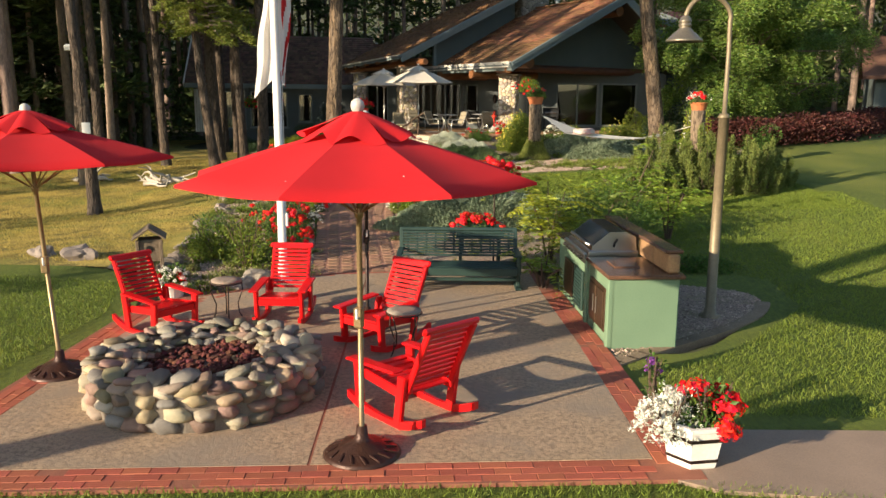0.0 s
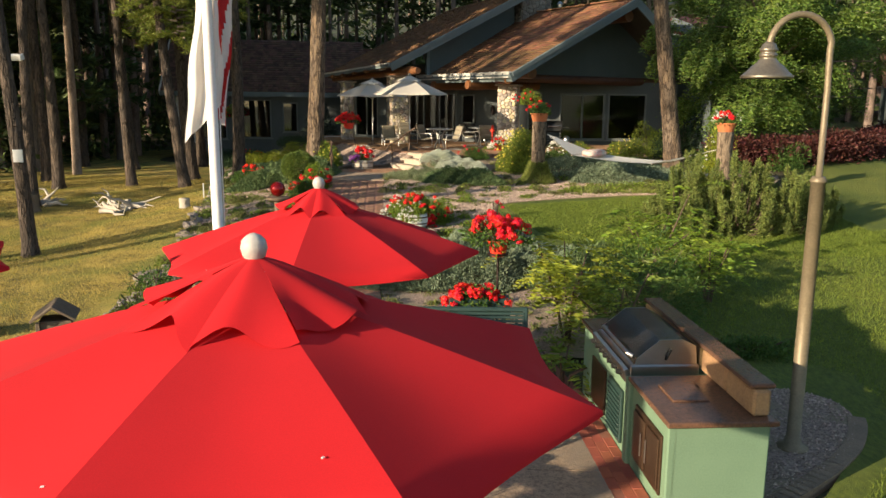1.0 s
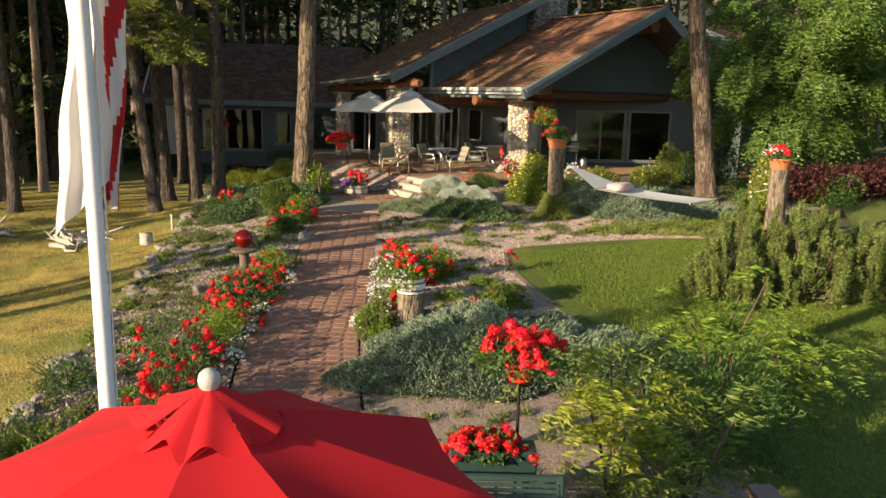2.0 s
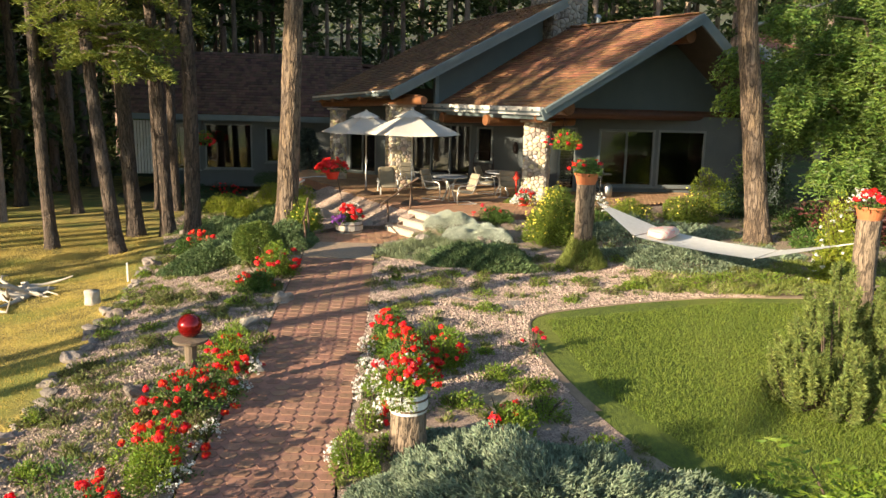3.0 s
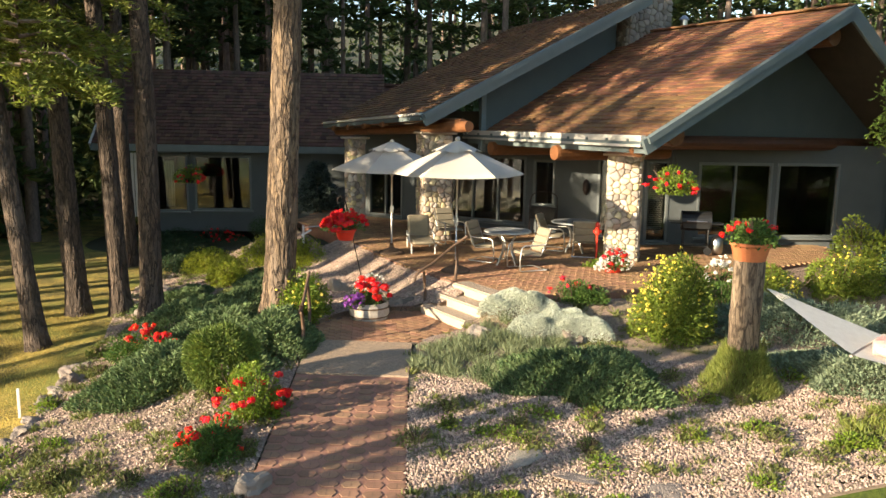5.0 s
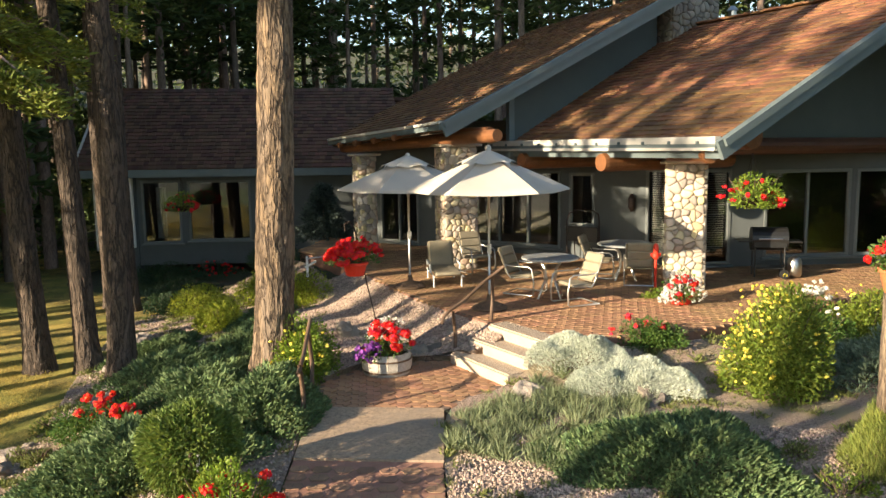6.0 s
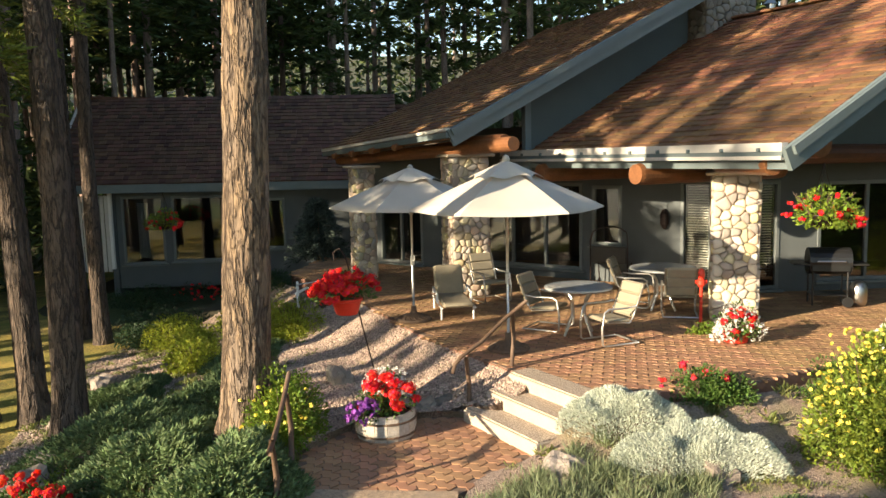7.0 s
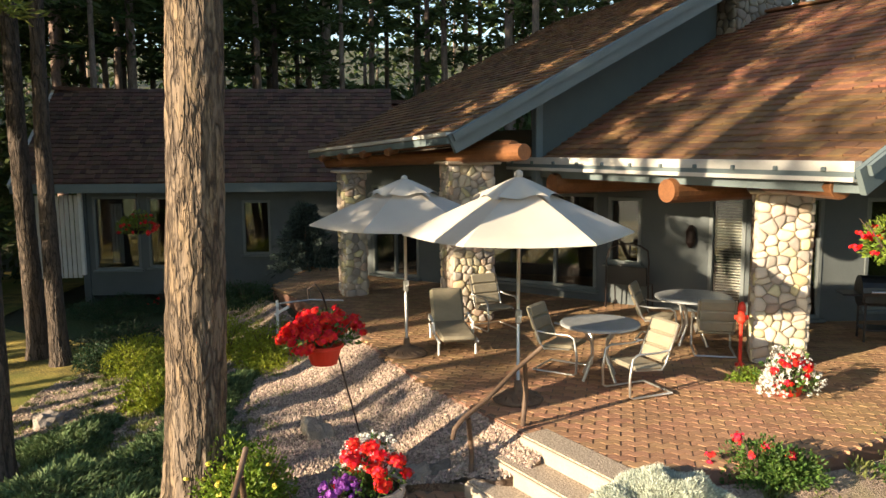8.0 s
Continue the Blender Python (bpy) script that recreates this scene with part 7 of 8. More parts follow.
# clipped ball tree, junipers and shrubs near the tall pine
bt = thing("topiary", (-4.17, 27.85, gz(-4.2, 27.9) + 0.02), 0, "small ball-shaped clipped evergreen on a stem", "topiary")
part("trunk", Shape().tube([(0, 0, 0), (0.02, 0, 0.45)], 0.03, 8), "twig", bt)
rg = rng_for(101)
d = rg.normal(size=(9000, 3))
d /= np.linalg.norm(d, axis=1, keepdims=True)
lumpy = 1 + 0.08 * np.sin(d[:, :1] * 6) * np.cos(d[:, 1:2] * 5)
part("crown", Shape().leaves(d * 0.44 * lumpy * rg.uniform(0.75, 1, (9000, 1)) ** 0.5 * np.array([1.05, 1.0, 0.9]) + np.array([0, 0, 0.52]), 0.06, 0.4, d, 0.5, rng=rg), "topiary", bt)
juniper((-5.25, 28.75), 1.2, 1.05, 0.42, 11000, "bluejuniper", "spreading blue-green juniper below the pines", 102)
juniper((-4.15, 30.0), 0.68, 1.05, 0.55, 8000, "bluejuniper", "spreading dark juniper beside the path's step", 103)
juniper((-5.3, 30.9), 0.8, 1.15, 0.42, 8000, "bluejuniper", "low juniper under the pines", 104)
for k, (x, y, rx, ry, h) in enumerate(((-6.4, 32.2, 0.9, 1.2, 0.36), (-5.5, 33.4, 0.7, 1.3, 0.34), (-7.3, 34.0, 0.7, 0.9, 0.3), (-5.9, 35.6, 0.6, 0.9, 0.3))):
    juniper((x, y), rx, ry, h, 6500, "bluejuniper", "dark spreading juniper on the shady bank", 190 + k)
juniper((0.55, 28.85), 1.2, 0.95, 0.4, 13000, "bluejuniper", "blue-grey juniper in the gravel bed", 105)
juniper((5.2, 29.3), 2.1, 0.95, 0.42, 12000, "juniper", "low juniper under the hammock", 107)
juniper((4.6, 31.6), 1.9, 0.9, 0.5, 9000, "juniper", "low juniper below the house windows", 108)
YEL = lambda n: [("petalyellow", int(n * 1.3), 0.02, 8, 0.031)]
shrub("potentilla", (2.25, 31.05), (0.76, 0.74, 1.46), "leafmid", 15000, 0.055, "rounded potentilla bush dotted with yellow flowers", "shrub", 110, flowers=YEL(170), lumps=20, lump_r=0.5)
shrub("potentilla", (-3.98, 31.32), (0.56, 0.5, 0.86), "leaflime", 12000, 0.045, "upright yellow-flowered bush beside the pine", "shrub", 111, flowers=YEL(34), lumps=16, lump_r=0.5)
shrub("potentilla", (4.5, 33.6), (0.8, 0.7, 0.9), "leafmid", 7000, 0.05, "potentilla bush with yellow flowers under the windows", "shrub", 112, flowers=YEL(60))
shrub("potentilla", (6.3, 34.3), (0.85, 0.7, 0.95), "leafmid", 7000, 0.06, "leafy green bush with a few yellow flowers", "shrub", 113, flowers=YEL(40))
for x, y, rx, ry, h, sd in ((2.75, 32.75, 0.7, 0.4, 0.45, 181), (1.0, 31.95, 0.6, 0.25, 0.3, 182), (2.2, 32.2, 0.5, 0.3, 0.3, 183), (3.6, 33.0, 0.6, 0.45, 0.5, 184)):
    shrub("ground_cover", (x, y), (rx, ry, h), "leaf", 2600, 0.045, "low dark green plants along the terrace edge", "ground cover", sd, lumps=14, group="plants along the terrace edge")
shrub("white_flowers", (3.75, 33.75), (0.4, 0.35, 0.55), "leaf", 500, 0.05, "bush of white flowers by the terrace", "flowers", 114, flowers=[("petalwhite", 40, 0.05, 14, 0.035)])
for x, y, r, h, sd in ((9.2, 32.6, 1.2, 1.1, 171), (10.6, 30.9, 1.0, 0.9, 172), (8.6, 30.6, 0.9, 0.7, 173), (11.8, 33.5, 1.4, 1.3, 174)):
    shrub("bush", (x, y), (r, r, h), "leaf", 4000, 0.07, "leafy green bush in the shade of the locust tree", "shrub", sd, lumps=12, group="bushes below the locust tree")
shrub("bush", (7.6, 36.4), (0.9, 0.8, 1.45), "leafmid", 3600, 0.08, "tall green bush against the house wall", "shrub", 116)
shrub("bush", (8.7, 35.2), (1.4, 1.2, 1.9), "leafdark", 5600, 0.08, "large dark green bush at the house corner", "shrub", 115)
for k, (x, y, r, h, m) in enumerate(((-6.75, 35.6, 0.55, 0.62, "leafgold"), (-7.2, 36.8, 0.55, 0.55, "leafgold"), (-8.2, 38.2, 0.75, 0.65, "leafgold"), (-6.6, 38.1, 0.75, 0.8, "leafgold"), (-5.45, 37.1, 0.62, 0.8, "leafgold"), (-8.9, 38.9, 0.9, 0.5, "leafdark"), (-9.6, 40.6, 1.2, 0.5, "leafdark"), (-7.2, 41.0, 1.0, 0.5, "leafdark"), (-11.5, 43.6, 1.2, 0.5, "leafdark"))):
    shrub("bush", (x, y), (r, r, h), m, 5200, 0.05, "low rounded green bush on the shady bank", "shrub", 120 + k, lumps=16, lump_r=0.5, group="rounded bushes on the bank")
shrub("geraniums", (-10.2, 44.4), (1.2, 0.35, 0.5), "leafdark", 700, 0.06, "row of red geraniums under the wing's windows", "flowers", 131, flowers=[("petalred", 30, 0.055, 20, 0.036)])
sp = thing("blue_spruce", (-6.6, 43.9, gz(-6.6, 43.9)), 0, "dark blue-green spruce against the wing wall", "tree")
rg = rng_for(132)
fo = Shape()
for k in range(150):
    t = k / 150
    z, ln, w = 0.2 + 1.5 * t, 0.85 * (1 - t) + 0.1, rg.uniform(0, 6.28)
    m = 70
    q = rg.uniform(0.1, 1, m)
    pts = np.column_stack([q * ln * math.cos(w) + rg.normal(0, 0.05, m), q * ln * math.sin(w) + rg.normal(0, 0.05, m), z - 0.25 * q * ln * 0.6 + rg.normal(0, 0.02, m)])
    fo.leaves(pts, 0.15, 0.22, np.tile((math.cos(w), math.sin(w), 0.1), (m, 1)), 0.6, rng=rg)
stuff_part("foliage", fo, "spruce", sp)
part("trunk", Shape().tube([(0, 0, 0), (0, 0, 1.7)], [0.06, 0.01], 8), "farbark", sp)


# silver mound by the steps: fine upright stems
def silver(at, rx, ry, h, n, seed):
    rng = rng_for(seed)
    b = thing("silver_mound", (*at, gz(*at) - 0.05), 0, "silvery white mound of lamb's-ear like ground cover", "ground cover", "silver mounds by the steps")
    w, q = rng.uniform(0, 2 * math.pi, n), np.sqrt(rng.uniform(0, 1, n))
    e = 1 + 0.15 * np.sin(3 * w + seed) + 0.07 * np.sin(8 * w)
    x, y = q * np.cos(w) * rx * e, q * np.sin(w) * ry * e
    bump = np.array([noise.noise(Vector((a * 3.6, c * 3.6, seed))) for a, c in zip(x, y)])
    z = h * (1 - q ** 4) ** 0.5 * (0.86 + 0.34 * bump) * (1 - 0.3 * rng.uniform(0, 1, n) ** 2)
    out = np.column_stack([np.cos(w) * q * 1.1, np.sin(w) * q * 1.1, np.full(n, 0.9)])
    stuff_part("foliage", Shape().leaves(np.column_stack([x, y, z]), 0.05, 0.16, out, 0.3, rng=rng), "silverleaf", b)
    return b


silver((0.42, 30.88), 0.8, 0.5, 0.44, 60000, 141)
silver((-0.2, 31.32), 0.62, 0.42, 0.46, 38000, 142)


# tufts in the beds, joined as one
def tufts(pts, blades, height, rng, spread=0.5, aspect=0.09):
    n = len(pts)
    b = np.repeat(pts, blades, 0) + rng.normal(0, 0.05, (n * blades, 2))
    z = ground_z(b[:, 0], b[:, 1]) + 0.005
    out = np.column_stack([rng.normal(0, spread, len(b)), rng.normal(0, spread, len(b)), np.ones(len(b))])
    s = np.repeat(height * rng.uniform(0.5, 1.4, n), blades)
    return Shape().leaves(np.column_stack([b, z]), s, aspect, out, 0.2, rng=rng)


rg = rng_for(150)
keep = [PATH_EDGE, PAD, TERRACE]
solo("bed_plants", tufts(scatter(BED_RIGHT, 900, rg, keep), 40, 0.08, rg, 0.8, 0.2), "weed", "small green plants scattered over the gravel bed", "plants", "stuff")
solo("bed_plants", tufts(scatter(BED_LEFT, 1300, rg, keep), 40, 0.08, rg, 0.8, 0.2), "weed", "small yellow-green plants scattered over the gravel bed", "plants", "stuff")
LAV = [(-1.75, 29.0), (-0.2, 28.4), (0.6, 30.6), (-0.4, 31.2), (-1.2, 30.7), (-1.8, 29.9)]
solo("lavender", tufts(scatter(LAV, 170, rg, keep), 90, 0.15, rg, 0.5, 0.06), "lavender", "grey-green lavender tufts beside the path", "plants", "stuff")
# low leafy plants that fill the beds between the roses
patch = random.Random(31)
for k, (poly, count) in enumerate(((BED_LEFT, 170), (BED_RIGHT, 46))):
    for x, y in scatter(poly, 400, rg, keep)[:count * 3 if k else count]:
        if y > 31 or (k and (y > 29.5 or (x > 0.2 and y < 21))):
            continue
        r = patch.uniform(0.16, 0.36)
        shrub("leafy_plant", (float(x), float(y)), (r, r * patch.uniform(0.7, 1.2), patch.uniform(0.1, 0.24)), patch.choice(("leaflime", "weed", "weed", "leafmid")), 420, 0.04, "low yellow-green leafy plant in the gravel", "plant", 500 + int(x * 91 + y * 37) % 400, lumps=8, group="leafy plants in the beds")
hug = Shape()
w, up_ = rg.uniform(0, 6.28, 15000), rg.uniform(0, 1, 15000) ** 1.3
q = (0.235 + 0.27 * (1 - up_) ** 1.6) * rg.uniform(0.85, 1.05, 15000)
p = np.column_stack([2.7 + q * np.cos(w), 28.8 + q * np.sin(w)])
out = np.column_stack([np.cos(w) * 0.25, np.sin(w) * 0.25, np.ones(15000)])
hug.leaves(np.column_stack([p, ground_z(p[:, 0], p[:, 1]) + 0.56 * up_]), 0.11, 0.06, out, 0.3, rng=rg)
solo("tall_grass", hug, "softgrass", "soft light green grass hugging the foot of a stump", "grass", "stuff")
UNDER = smooth_outline([(3.4, 27.2), (6.5, 26.7), (9, 28), (8.6, 29.2), (5, 28.6)], 4)
solo("tall_grass", tufts(scatter(UNDER, 420, rg), 40, 0.11, rg, 0.7), "softgrass", "rough light green grass under the hammock", "grass", "stuff")

# lawn and dry grass blades
near_front = [(-4.2, 5.6), (4.5, 5.6), (4.5, 7.75), (2.5, 8.02), (-4.2, 7.5)]
near_left = [(-9, 8), (-3.9, 8), (-3.9, 12.2), (-4.4, 13.8), (-9, 14.6)]
near_right = [(2.4, 9.3), (9, 9.3), (9.5, 22), (4.5, 21), (3.7, 16), (5.2, 14.5), (5.1, 13), (3.5, 11), (2.6, 10.4)]
lawn2 = [(1.6, 25.0), (2.2, 22), (3.5, 19.5), (9, 20), (9, 26), (5, 26.3)]


def blades(poly, count, size, rng):
    p = scatter(poly, count, rng)
    out = np.column_stack([rng.normal(0, 0.5, len(p)), rng.normal(0, 0.5, len(p)), np.ones(len(p))])
    return Shape().leaves(np.column_stack([p, ground_z(p[:, 0], p[:, 1])]), size, 0.11, out, 0.25, rng=rng)


for poly, count in ((near_front, 26000), (near_left, 26000), (near_right, 70000), (lawn2, 80000)):
    solo("grass_blades", blades(poly, int(count * 1.3), 0.058, rg), "blade", "short mown green grass blades", "grass", "stuff")
solo("dry_grass_blades", blades([(-14, 15), (-4.6, 15.2), (-5.2, 20), (-6.4, 26), (-7.6, 30), (-9, 34), (-16, 36)], 80000, 0.06, rg), "dryblade", "dry yellow grass blades", "grass", "stuff")

# pebbles on the gravel


def pebble_field(poly, count, size, rng, keep_out=(), lift=0.02):
    p = scatter(poly, count, rng, keep_out)
    v, f = np.array([(1, 0, 0), (-1, 0, 0), (0, 1, 0), (0, -1, 0), (0, 0, 0.8), (0, 0, -0.4)], float), np.array([[0, 2, 4], [2, 1, 4], [1, 3, 4], [3, 0, 4]])
    n = len(p)
    a = rng.uniform(0, 6.28, n)
    sc = size * rng.uniform(0.5, 1.5, (n, 1)) * rng.uniform(0.6, 1.2, (n, 3))
    w = v[None] * sc[:, None]
    c, s = np.cos(a)[:, None], np.sin(a)[:, None]
    x, y = w[..., 0] * c - w[..., 1] * s, w[..., 0] * s + w[..., 1] * c
    z = w[..., 2] + (ground_z(p[:, 0], p[:, 1]) + lift)[:, None]
    vs = np.stack([x + p[:, :1], y + p[:, 1:], z], -1).reshape(-1, 3)
    fs = (np.arange(n)[:, None, None] * 6 + f[None]).reshape(-1, 3)
    return Shape().add(vs, fs)


solo("gravel_stones", pebble_field(BANK, 34000, 0.021, rg, (), 0.036), "pebbles", "loose pinkish gravel stones on the bank", "gravel", "stuff")
solo("gravel_stones", pebble_field([(-1.9, 22), (2.6, 22), (6, 26.5), (4, 29.5), (0, 30), (-1.7, 29)], 52000, 0.019, rg, [PATH_EDGE, LAWN_RIGHT]), "pebbles", "loose pinkish gravel stones in the bed", "gravel", "stuff")
solo("gravel_stones", pebble_field(BED_LEFT, 46000, 0.019, rg, [PATH_EDGE, PAD, TERRACE]), "pebbles", "loose pinkish gravel stones beside the path", "gravel", "stuff")
solo("gravel_stones", pebble_field(LAMP_BED, 4000, 0.015, rg), "pebbles", "pale stones round the lamp post", "gravel", "stuff")

# rocks: border of the left bed, stepping stones and boulders
ROCKS = [Shape().add(*lump((0.5, 0.38, 0.32), k * 2.3 + 9, 0.36, ICO3, 0.3)).data("rock", M["rock"], False) for k in range(6)]


def rock(x, y, size, rz, label="rough grey-brown rock in the garden border", group="border rocks", flat=1.0):
    ob = new("rock", ROCKS[rs.randrange(len(ROCKS))])
    ob.matrix_basis = Matrix.LocRotScale((x, y, gz(x, y) + 0.08 * size * flat), Euler((rs.uniform(-0.2, 0.2), rs.uniform(-0.2, 0.2), rz)), (size, size, size * flat))
    return tagged(ob, label, "rock", group)


edge_pts = [(-3.05, 13.15), (-3.5, 13.6), (-3.95, 14.4), (-4.4, 16.8), (-4.8, 19.6), (-5.4, 22.3), (-6.1, 25.2), (-6.75, 28.0), (-7.2, 30.2)]
for (ax, ay), (bx_, by_) in zip(edge_pts, edge_pts[1:]):
    n = max(2, int(math.hypot(bx_ - ax, by_ - ay) / 0.34))
    for k in range(n):
        t = k / n
        rock(ax + (bx_ - ax) * t + rs.uniform(-0.12, 0.12), ay + (by_ - ay) * t, rs.uniform(0.16, 0.38), rs.uniform(0, 6), flat=rs.uniform(0.6, 0.95))
for x, y, sz in ((-2.45, 13.75, 0.5), (-2.7, 13.55, 0.4), (-2.3, 14.2, 0.35), (-3.05, 25.6, 0.4), (-3.4, 32.4, 0.25), (-2.5, 32.5, 0.3), (-2.3, 32.6, 0.24), (0.55, 30.6, 0.5), (-0.9, 30.7, 0.4), (0.1, 30.65, 0.35),
                 (-6.6, 30.8, 0.5), (-6.9, 31.5, 0.45), (-8.3, 35.4, 0.5), (-7.9, 34.2, 0.4), (-7.6, 33.2, 0.45), (-5.8, 15.4, 0.5), (-6.6, 15.6, 0.4), (-4.9, 14.9, 0.35), (-3.6, 22.2, 0.4), (-3.9, 21.4, 0.35), (-3.3, 24.3, 0.35)):
    rock(x, y, sz, rs.uniform(0, 6))
crag = rock(-3.8, 33.5, 0.34, 0.6, "upright craggy rock on the gravel bank", "bank rocks")
crag.scale.z *= 2.1
for x, y in ((0.27, 26.12), (1.05, 25.9), (-0.41, 26.47)):
    rock(x, y, 0.52, rs.uniform(-0.3, 0.3), "flat pale stepping stone in the gravel bed", "stepping stones", 0.16)


# thin white plant stakes in the beds
for x, y in ((-6.95, 27.85), (-4.14, 27.97)):
    st_ = thing("plant_stake", (x, y, gz(x, y)), 20, "thin white plant stake in the gravel bed", "stake", "plant stakes")
    part("stake", Shape().box((0.035, 0.012, 0.42), (0, 0, 0.2), None, 0.003), "white", st_)

# driftwood piles
def driftwood(at, n, ln, seed):
    rng = rng_for(seed)
    b = thing("driftwood", (*at, gz(*at)), 0, "pile of bleached grey driftwood roots", "driftwood", "driftwood piles")
    for k in range(n):
        w = rng.uniform(0, 6.28)
        a = rng.normal(0, 0.25, 2)
        L = ln * rng.uniform(0.5, 1.1)
        pts, p = [], Vector((a[0], a[1], 0.05))
        dv = Vector((math.cos(w), math.sin(w), rng.uniform(0.0, 0.45))).normalized()
        for j in range(6):
            pts.append(p.copy())
            p += dv * L / 5
            dv = (dv + Vector(rng.normal(0, 0.5, 3)) - Vector((0, 0, 0.12))).normalized()
            p.z = max(p.z, 0.05)
        part("branch", Shape().tube(pts, [0.075, 0.06, 0.045, 0.034, 0.022, 0.008], 8), "drift", b, smooth=True)
    return b


driftwood((-9.2, 27.4), 22, 1.4, 203)
driftwood((-11.9, 28.2), 14, 1.1, 202)
sb = thing("cut_stump", (-6.95, 26.3, gz(-6.95, 26.3)), 0, "short pale sawn log standing upright", "stump")
part("trunk", stump_shape(0.15, 0.14, 0.26, 7.7), "drift", sb, smooth=True)
for x, y, h in ((-11.6, 27.2, 0.5),):
    sb = thing("cut_stump", (x, y, gz(x, y)), 0, "weathered grey broken tree stump", "stump")
    part("trunk", stump_shape(0.2, 0.14, h, x), "oldwood", sb, smooth=True)

# barberry hedge across the back of the lawn
hedge = thing("hedge", (0, 0, 0), 0, "long low hedge of dark red barberry", "hedge")
rg = rng_for(210)
n = 22000
t = rg.uniform(0, 1, n)
hx, hy = np.interp(t, (0, 0.2, 0.4, 0.62, 1), (8.9, 11.2, 13.4, 15.9, 20.5)), np.interp(t, (0, 0.2, 0.4, 0.62, 1), (30.8, 31.5, 32.6, 35.3, 42))
off = rg.normal(0, 0.34, (n, 2))
hz = 0.85 * rg.uniform(0, 1, n) ** 0.6 * (1 + 0.2 * np.sin(t * 60) + 0.12 * np.sin(t * 23))
hp = np.column_stack([hx + off[:, 0], hy + off[:, 1], ground_z(hx, hy) + hz])
out = np.column_stack([off * 2, np.full(n, 0.5)])
for k in range(12):
    pick = (t >= k / 12) & (t < (k + 1) / 12)
    part("bush", Shape().leaves(hp[pick], 0.12, 0.5, out[pick], 0.7, rng=rg), "barberry", hedge)

# ---- trees ----


def bark_trunk(r0, r1, h, seed, rows=90, n=44, lean=(0, 0), ridge=0.035):
    """A tapered trunk whose bark is broken into upright plates by deep cracks."""
    s = Shape()
    zs = np.linspace(0, 1, rows + 1) ** 1.5 * h
    vs, fs = [], []
    for z in zs:
        t = z / h
        flare = 1 + 0.42 * math.exp(-z / 0.3)
        r = (r0 + (r1 - r0) * t) * flare
        cx, cy = lean[0] * t + 0.05 * math.sin(z * 0.5 + seed), lean[1] * t + 0.04 * math.cos(z * 0.43 + seed)
        for k in range(n):
            w = 2 * math.pi * k / n
            dist = noise.voronoi(Vector((math.cos(w) * 3.4 * r / 0.2 + seed * 3, math.sin(w) * 3.4 * r / 0.2, z * 2.3)))[0]
            edge = min(1.0, (dist[1] - dist[0]) * 2.5)
            rr = r * (1 - ridge + ridge * 1.6 * edge + 0.05 * noise.noise(Vector((math.cos(w) * 1.4, math.sin(w) * 1.4, z * 0.7 + seed))))
            vs.append((cx + rr * math.cos(w), cy + rr * math.sin(w), z - 0.06))
    for j in range(rows):
        for k in range(n):
            k2 = (k + 1) % n
            fs.append([j * n + k, j * n + k2, (j + 1) * n + k2, (j + 1) * n + k])
    return s.add(vs, fs)


def conifer_crown(rng, z0, z1, spread, branches, sprays, size, fill=0.25, droop=0.25, aspect=0.3):
    fo, br = Shape(), Shape()
    for k in range(branches):
        t = (k + rng.uniform(0, 1)) / branches
        z = z0 + (z1 - z0) * t
        ln = spread * (1 - 0.72 * t) * rng.uniform(0.65, 1.1) * (0.6 + 0.4 * min(1, t * 6))
        w = rng.uniform(0, 2 * math.pi)
        c, s = math.cos(w), math.sin(w)
        up = rng.uniform(-0.05, 0.3)
        tip = np.array([c * ln, s * ln, z + up * ln - droop * ln])
        br.tube([(0, 0, z), (c * ln * 0.5, s * ln * 0.5, z + up * ln * 0.5), tuple(tip)], [0.035, 0.022, 0.008], 4, False)
        q = rng.uniform(fill, 1.05, sprays)
        base = np.column_stack([c * ln * q, s * ln * q, z + up * ln * q - droop * ln * q ** 2])
        perp = np.array([-s, c, 0])
        sp = rng.normal(0, 0.2, (sprays, 1)) * ln * 0.75 * (1.1 - q[:, None] * 0.6)
        base = base + perp * sp + rng.normal(0, 0.07, (sprays, 3)) * (1, 1, 0.6)
        out = np.column_stack([np.full(sprays, c), np.full(sprays, s), np.full(sprays, 0.1)]) + perp * np.sign(sp) * 0.8
        fo.leaves(base, size, aspect, out, 0.45, rng=rng)
    return fo, br


def pine(at, r0, h, seed, crown=(10, 4.2, 34, 40), low=0, label="tall pine with reddish plated bark", lean=(0, 0), rows=90, bark="oldbark"):
    rng = rng_for(seed)
    x, y = at
    p = thing("pine_tree", (x, y, gz(x, y)), 0, label, "tree", "tall pines round the house")
    part("trunk", bark_trunk(r0, r0 * 0.35, h, seed, rows, lean=lean), bark, p, "grey and orange plated bark", smooth=False)
    z0, spread, nb, ns = crown
    fo, br = conifer_crown(rng, z0, h * 1.02, spread, nb, ns, 0.42)
    c = part("crown", fo, "needle", p)
    c.location = (lean[0] * 0.7, lean[1] * 0.7, 0)
    stuff_part("branch", br, "farbark", p)
    if low:
        fo, br = conifer_crown(rng, low, z0 + 1, spread * 0.85, 44, 560, 0.16, fill=0.15, droop=0.4, aspect=0.2)
        part("lower_crown", fo, "needle", p, "lit green lower branches")
        stuff_part("branch", br, "farbark", p)
    return p


